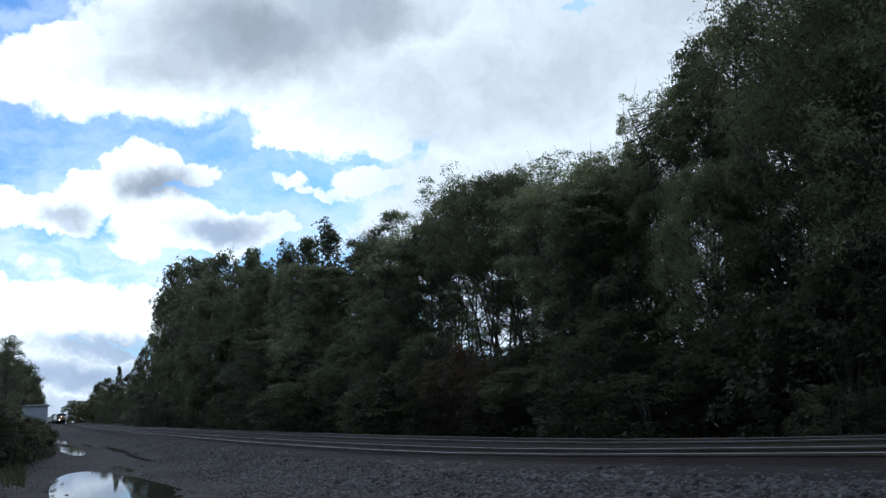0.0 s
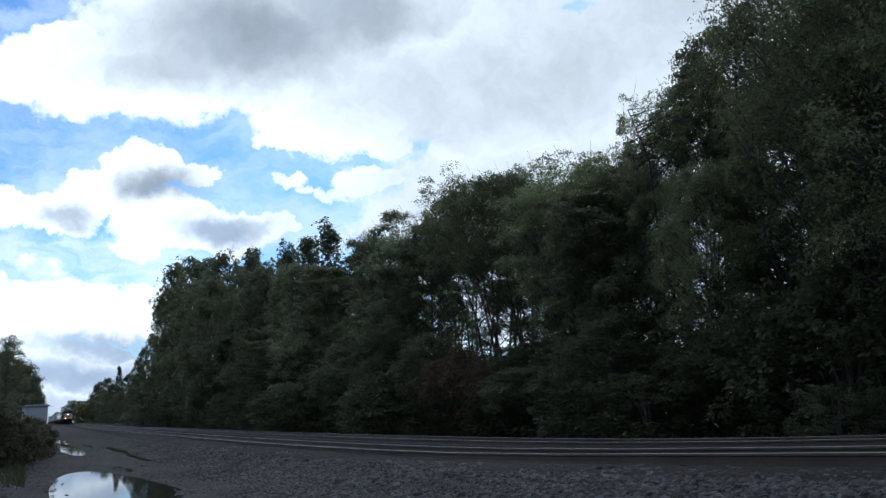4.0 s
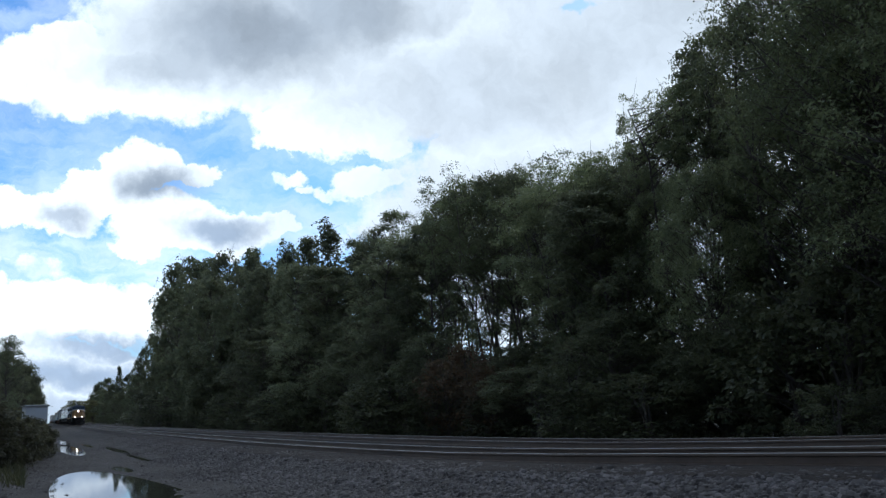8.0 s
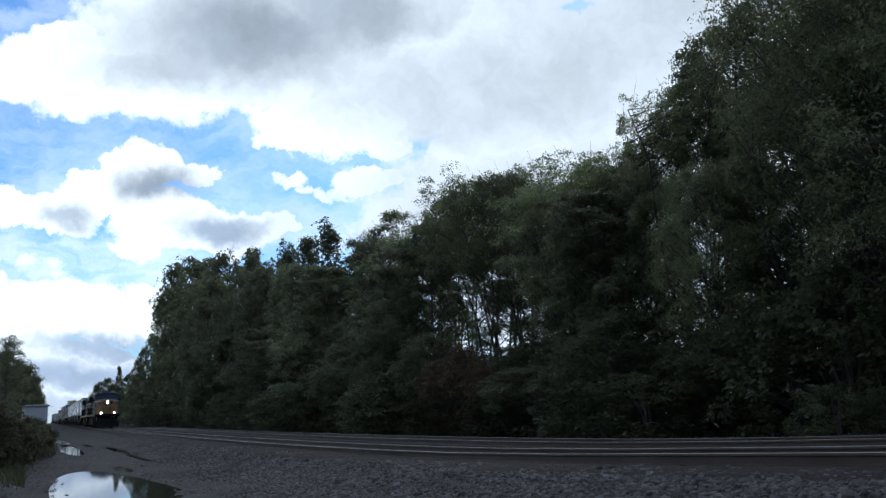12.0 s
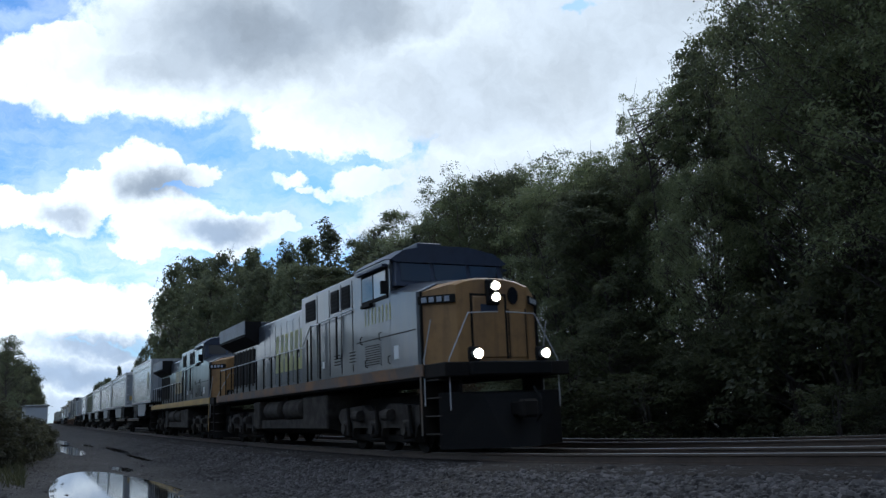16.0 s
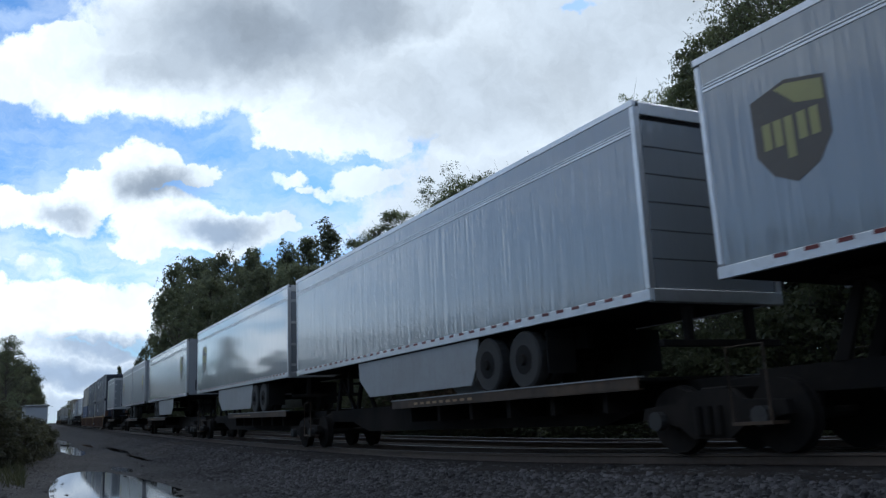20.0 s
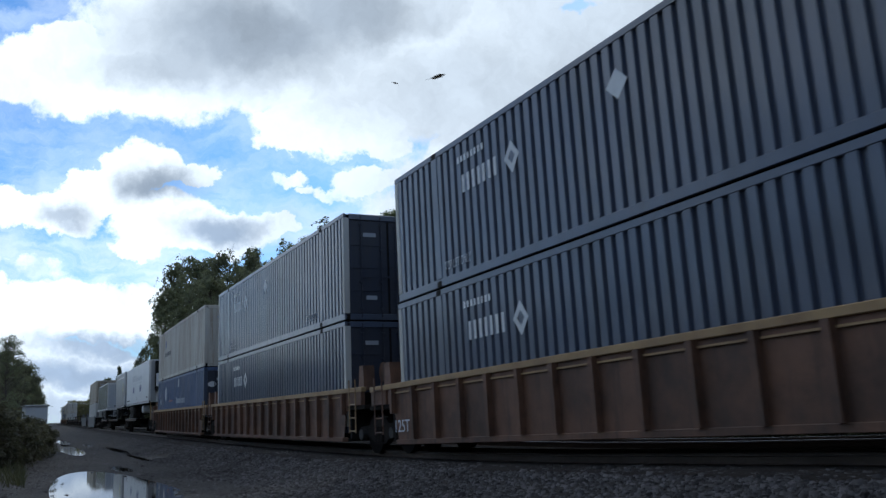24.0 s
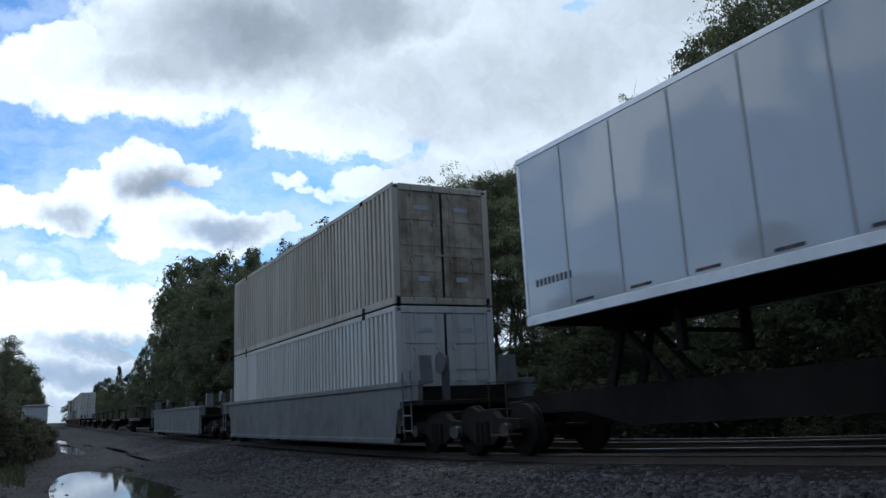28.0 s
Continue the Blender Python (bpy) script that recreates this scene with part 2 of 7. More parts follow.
# ---- mesh tools ----
class Mesh:
    """Collects boxes, tubes and plates into one mesh."""

    def __init__(self):
        self.v, self.f = [], []

    def quad(self, a, b, c, d):
        i = len(self.v)
        self.v += [a, b, c, d]
        self.f.append((i, i + 1, i + 2, i + 3))
        return self

    def box(self, x0, x1, y0, y1, z0, z1, c=0.0):
        lo, hi = (min(x0, x1), min(y0, y1), min(z0, z1)), (max(x0, x1), max(y0, y1), max(z0, z1))
        i = len(self.v)
        if c <= 0:
            self.v += [((lo, hi)[a][0], (lo, hi)[b][1], (lo, hi)[k][2]) for a in (0, 1) for b in (0, 1) for k in (0, 1)]
            for q in ((0, 1, 3, 2), (4, 6, 7, 5), (0, 4, 5, 1), (2, 3, 7, 6), (0, 2, 6, 4), (1, 5, 7, 3)):
                self.f.append(tuple(i + k for k in q))
            return self
        c = min(c, *(0.49 * (hi[k] - lo[k]) for k in range(3)))
        idx = {}
        for s in [(a, b, k) for a in (0, 1) for b in (0, 1) for k in (0, 1)]:
            for ax in range(3):
                p = [(lo, hi)[s[k]][k] + (0 if k == ax else (c if s[k] == 0 else -c)) for k in range(3)]
                idx[s, ax] = len(self.v)
                self.v.append(tuple(p))
        for ax in range(3):
            o = [k for k in range(3) if k != ax]
            for s in (0, 1):
                ring = []
                for p, q in ((0, 0), (1, 0), (1, 1), (0, 1)):
                    t = [0, 0, 0]
                    t[ax], t[o[0]], t[o[1]] = s, p, q
                    ring.append(idx[tuple(t), ax])
                self.f.append(tuple(ring))
            for p in (0, 1):
                for q in (0, 1):
                    t0, t1 = [0, 0, 0], [0, 0, 0]
                    t0[o[0]], t0[o[1]], t1[o[0]], t1[o[1]] = p, q, p, q
                    t1[ax] = 1
                    t0, t1 = tuple(t0), tuple(t1)
                    self.f.append((idx[t0, o[0]], idx[t1, o[0]], idx[t1, o[1]], idx[t0, o[1]]))
        for s in [(a, b, k) for a in (0, 1) for b in (0, 1) for k in (0, 1)]:
            self.f.append((idx[s, 0], idx[s, 1], idx[s, 2]))
        return self

    def tube(self, points, radii, n=8, cap=True):
        rings = []
        pts = [Vector(p) for p in points]
        radii = radii if isinstance(radii, (list, tuple)) else [radii] * len(pts)
        for k, p in enumerate(pts):
            d = (pts[min(k + 1, len(pts) - 1)] - pts[max(k - 1, 0)]).normalized()
            a = d.cross(Vector((0, 0, 1)) if abs(d.z) < 0.9 else Vector((1, 0, 0))).normalized()
            b = d.cross(a)
            ring = []
            for j in range(n):
                t = 2 * math.pi * j / n
                ring.append(len(self.v))
                self.v.append(tuple(p + (a * math.cos(t) + b * math.sin(t)) * radii[k]))
            rings.append(ring)
        for r0, r1 in zip(rings, rings[1:]):
            for j in range(n):
                self.f.append((r0[j], r0[(j + 1) % n], r1[(j + 1) % n], r1[j]))
        if cap:
            self.f.append(tuple(rings[0]))
            self.f.append(tuple(reversed(rings[-1])))
        return self

    def disc(self, x, y0, y1, z, r, n=16):
        return self.tube([(x, y0, z), (x, y1, z)], r, n)

    def prism(self, outline, y0, y1):
        """A plate: outline in x, z, from y0 to y1."""
        i, n = len(self.v), len(outline)
        self.v += [(x, y0, z) for x, z in outline] + [(x, y1, z) for x, z in outline]
        self.f.append(tuple(range(i, i + n)))
        self.f.append(tuple(range(i + 2 * n - 1, i + n - 1, -1)))
        for k in range(n):
            j = (k + 1) % n
            self.f.append((i + k, i + j, i + n + j, i + n + k))
        return self

    def loft(self, sections, cap=True):
        """Skin over equal-length rings of points."""
        i, n = len(self.v), len(sections[0])
        for s in sections:
            self.v += [tuple(p) for p in s]
        for a in range(len(sections) - 1):
            for k in range(n):
                j = (k + 1) % n
                self.f.append((i + a * n + k, i + a * n + j, i + (a + 1) * n + j, i + (a + 1) * n + k))
        if cap:
            self.f.append(tuple(range(i, i + n)))
            self.f.append(tuple(range(i + len(sections) * n - 1, i + (len(sections) - 1) * n - 1, -1)))
        return self

    def ribbed(self, x0, x1, y, z0, z1, pitch, depth, sign):
        """A corrugated wall along x; sign: which way its outer side faces in y."""
        n = max(1, round((x1 - x0) / pitch))
        p = (x1 - x0) / n
        prof = []
        for k in range(n):
            a = x0 + k * p
            prof += [(a, 0), (a + 0.56 * p, 0), (a + 0.64 * p, depth), (a + 0.92 * p, depth)]
        prof.append((x1, 0))
        i = len(self.v)
        for x, d in prof:
            self.v += [(x, y - sign * d, z0), (x, y - sign * d, z1)]
        for k in range(len(prof) - 1):
            self.f.append((i + 2 * k, i + 2 * k + 2, i + 2 * k + 3, i + 2 * k + 1))
        return self

    def data(self, name, mat, smooth=False):
        me = bpy.data.meshes.new(name)
        me.from_pydata(self.v, [], self.f)
        if len(self.f) < 20000:
            bm = bmesh.new()
            bm.from_mesh(me)
            bmesh.ops.recalc_face_normals(bm, faces=bm.faces)
            bm.to_mesh(me)
            bm.free()
        me.materials.append(mat)
        if smooth:
            me.shade_smooth()
            me.set_sharp_from_angle(angle=radians(35))
        return me


def part(name, m, mat, parent, label="", smooth=False):
    me = m.data(name, mat, smooth) if isinstance(m, Mesh) else m
    ob = new(name, me)
    ob.parent = parent
    if label:
        ob["label"] = label
    return ob


def thing(name, label, category, group="", kind=""):
    return tagged(new(name), label, category, group, kind)


def words(name, text, size, mat, parent, at, turn, label=""):
    cu = bpy.data.curves.new(name, "FONT")
    cu.body, cu.size, cu.extrude = text, size, 0.002
    tmp = bpy.data.objects.new(name, cu)
    scene.collection.objects.link(tmp)
    bpy.context.view_layer.update()
    me = bpy.data.meshes.new_from_object(tmp.evaluated_get(bpy.context.evaluated_depsgraph_get()))
    bpy.data.objects.remove(tmp)
    me.materials.clear()
    me.materials.append(mat)
    ob = part(name, me, mat, parent, label)
    ob.matrix_basis = pose(*at, *turn)
    return ob


# ---- ground ----
def smooth01(t):
    t = np.clip(t, 0, 1)
    return t * t * (3 - 2 * t)


PUDDLES = [  # centre along, centre across from the line, half length, half width, water level
    (-16.4, -5.80, 8.0, 0.86, -0.572), (-55.5, -5.15, 9.5, 0.42, -0.548), (-76.0, -5.0, 9.0, 0.36, -0.490),
    (-49.0, -3.05, 6.0, 0.30, -0.582), (-37.0, -3.2, 4.0, 0.17, -0.607), (-61.0, -3.9, 4.0, 0.22, -0.535), (-28.5, -4.6, 1.8, 0.22, -0.612)]


def lumps(x, y, s, seed):
    """Cheap smooth unevenness from crossed sines."""
    r = random.Random(seed)
    h = 0
    for k in range(7):
        a, f, ph = r.uniform(0, 6.28), s * r.uniform(0.6, 2.2), r.uniform(0, 6.28)
        h = h + np.sin((x * math.cos(a) + y * math.sin(a)) * f + ph)
    return h / 7


def ground_height(x, y):
    x, y = np.asarray(x, float), np.asarray(y, float)
    side = y - line_y(x)
    base = -0.48
    bed = -0.17
    near = smooth01((side + 2.6) / 1.75)
    far = 1 - smooth01((side - 7.2) / 2.0)
    h = base + (bed - base) * np.minimum(near, far)
    h = h + 0.15 * smooth01((side - 9) / 8)
    h = h + 0.012 * lumps(x, y, 2.6, 3) + 0.02 * lumps(x, y, 0.7, 5)
    h = h + 0.25 * smooth01((-side - 6.9) / 2.5) * smooth01((-x - 14) / 8)
    z = line_z(x) + h
    for px, py, rx, ry, lv in PUDDLES:
        k = np.sqrt(((x - px) / rx) ** 2 + ((side - py) / ry) ** 2) + 0.30 * lumps(x, y, 2.2, 11) + 0.22 * lumps(x, y, 6.0, 12)
        w = 1 - smooth01((k - 0.55) / 0.8)
        z = z * (1 - w) + (lv - 0.05) * w
    return z


def grid_mesh(name, xs, ys, mat):
    X, Y = np.meshgrid(xs, ys, indexing="ij")
    Z = ground_height(X, Y)
    nx, ny = len(xs), len(ys)
    v = np.stack([X, Y, Z], -1).reshape(-1, 3)
    i = np.arange(nx * ny).reshape(nx, ny)
    f = np.stack([i[:-1, :-1], i[1:, :-1], i[1:, 1:], i[:-1, 1:]], -1).reshape(-1, 4)
    me = bpy.data.meshes.new(name)
    me.from_pydata(v.tolist(), [], f.tolist())
    me.materials.append(mat)
    me.shade_smooth()
    return me


def build_ground():
    xs = np.concatenate([-np.geomspace(2600, 75, 60), np.arange(-74, -24, 0.45), np.arange(-24, -4, 0.16), np.arange(-4, 20, 1.5),
                         np.geomspace(20, 900, 24)])
    ys = np.concatenate([-np.geomspace(900, 14, 26), np.arange(-13.5, -8.2, 0.5), np.arange(-8.2, 1.2, 0.13), np.arange(1.2, 11, 0.35),
                         np.geomspace(11, 900, 30)])
    tagged(new("ground", grid_mesh("ground", xs, ys, MAT["gravel"])), "wet dark grey gravel and dirt ground", "ground", kind="structure")
    for px, py, rx, ry, lv in PUDDLES:
        m = Mesh()
        n = 48
        ring = [on_line(px + 1.45 * rx * math.cos(6.2832 * k / n), py + 1.45 * ry * math.sin(6.2832 * k / n)) for k in range(n)]
        ring = [(q.x, q.y, lv) for q in ring]
        m.v += ring
        m.f.append(tuple(range(n)))
        tagged(new("puddle", m.data("puddle", MAT["water"])), "shallow rain puddle mirroring the sky on gravel", "puddle",
               "puddles along the track", "structure")


def build_bed():
    """Oily fines packed round the ties of both tracks, with a crumbling near edge; their colour also carries
    under-train shade.
    """
    xs = np.concatenate([np.arange(-420, -60, 6.0), np.arange(-60, -24, 1.0), np.arange(-24, 4, 0.3), np.arange(4, 90, 6.0)])
    prof = [(-1.25, -0.30), (-0.92, -0.150), (0.2, -0.142), (1.3, -0.148), (2.6, -0.142), (3.9, -0.150), (5.2, -0.146), (7.0, -0.142), (7.9, -0.26)]
    v, f = [], []
    for k, x in enumerate(xs):
        for a, z in prof:
            e = 0.16 * float(lumps(x, a, 3.0, 41)) + 0.08 * float(lumps(x, a, 11.0, 42)) if a < -0.5 else 0.0
            p = on_line(x, a + e, z + 0.008 * float(lumps(x, a, 5.0, 43)))
            v.append(tuple(p))
        if k:
            i, n = (k - 1) * len(prof), len(prof)
            f += [(i + c, i + c + 1, i + n + c + 1, i + n + c) for c in range(n - 1)]
    me = bpy.data.meshes.new("track_bed")
    me.from_pydata(v, [], f)
    me.materials.append(MAT["bed"])
    me.shade_smooth()
    tagged(new("track_bed", me), "dark oily packed ballast round the rails, with painted shade under the train", "track bed", kind="structure")


def rail_mesh(x0, x1, step, side, name):
    """A rail with foot, web and head, swept along the line."""
    prof = [(-0.07, -0.17), (0.07, -0.17), (0.07, -0.155), (0.012, -0.135), (0.012, -0.045), (0.036, -0.035), (0.036, -0.004),
            (-0.036, -0.004), (-0.036, -0.035), (-0.012, -0.045), (-0.012, -0.135), (-0.07, -0.155)]
    top = [(-0.034, -0.004), (0.034, -0.004), (0.026, 0.0), (-0.026, 0.0)]
    xs = np.arange(x0, x1, step)
    body, head = Mesh(), Mesh()
    body.loft([[on_line(x, side + a, b) for a, b in prof] for x in xs])
    head.loft([[on_line(x, side + a, b) for a, b in top] for x in xs])
    return body, head


def build_track(name, middle, label):
    track = thing(name, label, "railway track", kind="structure")
    for s in (-0.75, 0.75):
        b, h = rail_mesh(-1100, 260, 4.0, middle + s, "rail")
        r = part("rail", b, MAT["rail"], track, "rusty brown steel rail")
        part("rail_head", h, MAT["rail_top"], r, "bright worn running surface")
    tie = Mesh().box(-0.115, 0.115, -1.3, 1.3, -0.16, 0.0, 0.012).data("tie", MAT["tie"])
    rng = random.Random(7)
    for k in range(150):
        x = -4.0 - 0.53 * k
        ob = part("tie", tie, None, track)
        p = on_line(x + rng.uniform(-0.02, 0.02), middle, -0.165 + rng.uniform(-0.012, 0.006))
        ob.matrix_basis = pose(*p, 0, 0, rng.uniform(-1.2, 1.2) + math.degrees(math.atan(float(line_y(x + 1) - line_y(x - 1)) / 2)))
    rest = Mesh()
    for k in range(150, 700):
        p = on_line(-4.0 - 0.53 * k, middle, -0.165)
        rest.box(p.x - 0.115, p.x + 0.115, p.y - 1.3, p.y + 1.3, p.z - 0.16, p.z)
    part("tie", rest, MAT["tie"], track)["kind"] = "stuff"


def scatter_stones(name, label, count, area, size, seed, mat):
    """Loose crushed stone: small irregular lumps lying on the ground."""
    rng = np.random.default_rng(seed)
    base = np.array([(-1, -0.7, -0.3), (1, -0.8, -0.3), (0.9, 0.8, -0.3), (-0.8, 0.9, -0.3), (-0.6, -0.5, 0.55), (0.5, -0.45, 0.7),
                     (0.6, 0.5, 0.45), (-0.45, 0.55, 0.65)])
    quads = np.array([(4, 5, 6, 7), (0, 1, 5, 4), (1, 2, 6, 5), (2, 3, 7, 6), (3, 0, 4, 7)])
    x, y = area(rng, count)
    n = len(x)
    z = ground_height(x, y)
    s = size * rng.lognormal(0, 0.35, n)
    a = rng.uniform(0, 6.28, n)
    b = base[None] * (1 + rng.uniform(-0.35, 0.35, (n, 8, 3)))
    b = b * (s[:, None, None] * np.stack([np.ones(n), rng.uniform(0.6, 1, n), rng.uniform(0.5, 0.95, n)], -1)[:, None])
    ca, sa = np.cos(a)[:, None], np.sin(a)[:, None]
    v = np.stack([b[..., 0] * ca - b[..., 1] * sa + x[:, None], b[..., 0] * sa + b[..., 1] * ca + y[:, None],
                  b[..., 2] + z[:, None] + 0.1 * s[:, None]], -1).reshape(-1, 3)
    f = (quads[None] + 8 * np.arange(n)[:, None, None]).reshape(-1, 4)
    me = bpy.data.meshes.new(name)
    fill_mesh(me, v, f)
    me.materials.append(mat)
    tagged(new(name, me), label, "ballast", kind="stuff")


def fill_mesh(me, v, f):
    """Vertices and equal-sided faces from arrays, fast."""
    n, k = f.shape
    me.vertices.add(len(v))
    me.vertices.foreach_set("co", np.ascontiguousarray(v, np.float32).ravel())
    me.loops.add(n * k)
    me.loops.foreach_set("vertex_index", np.ascontiguousarray(f, np.int32).ravel())
    me.polygons.add(n)
    me.polygons.foreach_set("loop_start", np.arange(0, n * k, k, dtype=np.int32))
    me.update(calc_edges=True)
    me.validate()


# ---- plants ----
def leaf_cloud(me, centres, radii, per, size, rng, sprays=7, flat=0.8):
    """Leaves in clumps: each clump is a few flat drooping sprays, each spray a set of small pointed blades."""
    m = len(centres) * sprays
    d = rng.normal(size=(m, 3))
    d /= np.linalg.norm(d, axis=1, keepdims=True)
    r = np.repeat(radii, sprays, 0)
    hub = np.repeat(centres, sprays, 0) + d * r * rng.uniform(0.35, 1, (m, 1)) * np.array([1, 1, flat])
    up = np.array([0, 0, 1.0]) + d * 0.7 * flat + rng.normal(0, 0.4 * flat, (m, 3))
    up /= np.linalg.norm(up, axis=1, keepdims=True)
    e1 = np.cross(up, rng.normal(size=(m, 3)))
    e1 /= np.linalg.norm(e1, axis=1, keepdims=True) + 1e-9
    e2 = np.cross(up, e1)
    k = max(1, per // sprays)
    n = m * k
    q = np.sqrt(rng.uniform(0, 1, (n, 1)))
    th = rng.uniform(0, 2 * math.pi, (n, 1))
    sr = np.repeat(r * rng.uniform(0.30, 0.58, (m, 1)), k, 0)
    U, A, B = (np.repeat(w, k, 0) for w in (up, e1, e2))
    out = A * np.cos(th) + B * np.sin(th)
    c = np.repeat(hub, k, 0) + out * sr * q - U * sr * (0.45 * q * q) + U * sr * rng.normal(0, 0.16, (n, 1))
    a = out + rng.normal(0, 0.55, (n, 3)) - np.array([0, 0, 0.35])
    a /= np.linalg.norm(a, axis=1, keepdims=True)
    b = np.cross(a, U + rng.normal(0, 0.45, (n, 3)))
    b /= np.linalg.norm(b, axis=1, keepdims=True) + 1e-9
    s = size * rng.uniform(0.6, 1.3, (n, 1))
    v = np.stack([c - a * s, c + b * s * 0.52, c + a * s, c - b * s * 0.52], 1).reshape(-1, 3)
    fill_mesh(me, v, np.arange(4 * n).reshape(n, 4))


def make_tree(name, label, seed, height, radius, base, clumps, per, leaf, leaf_size, trunk_r, form="round", trunks=1, lobes=0, flat=0.8):
    """A tree at the origin: tapered trunk with limbs, and a crown of leaf clumps at the limbs' ends."""
    rng = np.random.default_rng(seed)
    tree = thing(name, label, "tree" if name != "shrub" else "shrub")
    wood = Mesh()
    tips = []
    stems = []
    for k in range(trunks):
        a = rng.uniform(0, 6.28)
        lean = rng.uniform(0.02, 0.10) * height * (1.6 if trunks > 1 else 1) * (1.5 if form == "tall" else 1)
        pts, q = [], np.zeros(3)
        for i in range(7):
            t = i / 6
            q = np.array([math.cos(a) * lean * t ** 1.4, math.sin(a) * lean * t ** 1.4, height * 0.92 * t])
            q[:2] += rng.normal(0, 0.02 * height * t, 2)
            pts.append(q)
        wood.tube(pts, [trunk_r * (1 - 0.9 * (i / 6)) * (1.25 if i == 0 else 1) + 0.01 for i in range(7)], 8)
        stems.append(np.array(pts))
    loose = int(clumps * 0.32) if lobes else clumps
    for k in range(loose + lobes):
        bough = k >= loose
        u = (k - loose + rng.uniform(0, 1)) / lobes if bough else rng.uniform(0, 1)
        if form == "spire":
            t = 1 - u ** 0.75
            rr = radius * (1 - t) ** 0.6 * rng.uniform(0.55, 1.15)
        elif form == "vase":
            t = u ** 0.7
            rr = radius * (0.45 + 0.56 * math.sin(2.5 * t)) * (1 - 0.7 * t ** 4)
        elif form == "tall":
            t = u ** 0.5
            rr = radius * math.sqrt(max(0.05, 1 - (2 * t - 1.1) ** 2 / 1.3))
        else:
            t = u ** 0.85
            rr = radius * math.sqrt(max(0.02, 1 - (2 * t - 0.9) ** 2 / 1.25))
        th = rng.uniform(0, 6.28)
        q = rr * rng.uniform(0.35, 1) ** 0.5
        z = base + (height - base) * (0.03 + 0.97 * t)
        st = stems[rng.integers(len(stems))]
        j = np.interp(max(0.1, z / height - 0.06), np.linspace(0, 1, 7), np.arange(7))
        core = st[int(j)] * (1 - j % 1) + st[min(6, int(j) + 1)] * (j % 1)
        tip = (core[0] + q * math.cos(th), core[1] + q * math.sin(th), z)
        if not bough:
            tips.append(tip)
            continue
        # a bough: clumps over the outer upper shell of a billow
        br = radius * rng.uniform(0.30, 0.48) * (1.15 - 0.35 * t)
        for i in range((clumps - loose) // lobes):
            d = rng.normal(size=3)
            d /= np.linalg.norm(d)
            d[2] = abs(d[2]) - 0.28
            tips.append((tip[0] * 0.82 + d[0] * br, tip[1] * 0.82 + d[1] * br, min(height, max(base, tip[2] - 0.35 * br * flat + d[2] * br * 1.2 * flat))))
    tips = np.array(tips)
    clumps = len(tips)
    order = rng.permutation(clumps)[:int(clumps * 0.6)]
    for k in order:
        tip = tips[k]
        st = stems[k % len(stems)]
        z0 = max(0.12 * height, tip[2] - rng.uniform(0.35, 0.9) * math.hypot(tip[0], tip[1]) - 0.3)
        j = np.interp(z0 / (height * 0.92), np.linspace(0, 1, 7), np.arange(7))
        p0 = st[int(j)] * (1 - j % 1) + st[min(6, int(j) + 1)] * (j % 1)
        mid = p0 * 0.5 + tip * 0.5 + rng.normal(0, 0.12, 3) + np.array([0, 0, -0.12])
        r0 = trunk_r * 0.28 * (1 - 0.6 * z0 / height) + 0.008
        wood.tube([p0, mid, tip], [r0, r0 * 0.6, 0.008], 4, cap=False)
        for _ in range(2):
            q = tip + rng.normal(0, 0.5, 3)
            wood.tube([mid * 0.35 + tip * 0.65, q], [r0 * 0.4 + 0.004, 0.005], 3, cap=False)
    part("trunk", wood, MAT["bark"], tree)
    size = radius * 0.175 * rng.uniform(0.7, 1.35, (clumps, 1)) + 0.18
    me = bpy.data.meshes.new("crown")
    leaf_cloud(me, tips, size, per, leaf_size, rng, 7, flat)
    me.materials.append(MAT[leaf])
    part("crown", me, None, tree)
    return tree


def plant(proto, used, x, side, scale, turn, wide=1.0, z=None):
    """Puts a copy of a grown tree on the ground beside the line."""
    p = on_line(x, side)
    zz = float(ground_height(p.x, p.y)) - 0.05 if z is None else z
    m = pose(p.x, p.y, zz, 0, 0, turn)
    ob = proto
    if proto.name in used:
        ob = copy_thing(proto, m)
    used.add(proto.name)
    ob.matrix_basis = m
    ob.scale = (scale * wide, scale * wide, scale)
    return ob


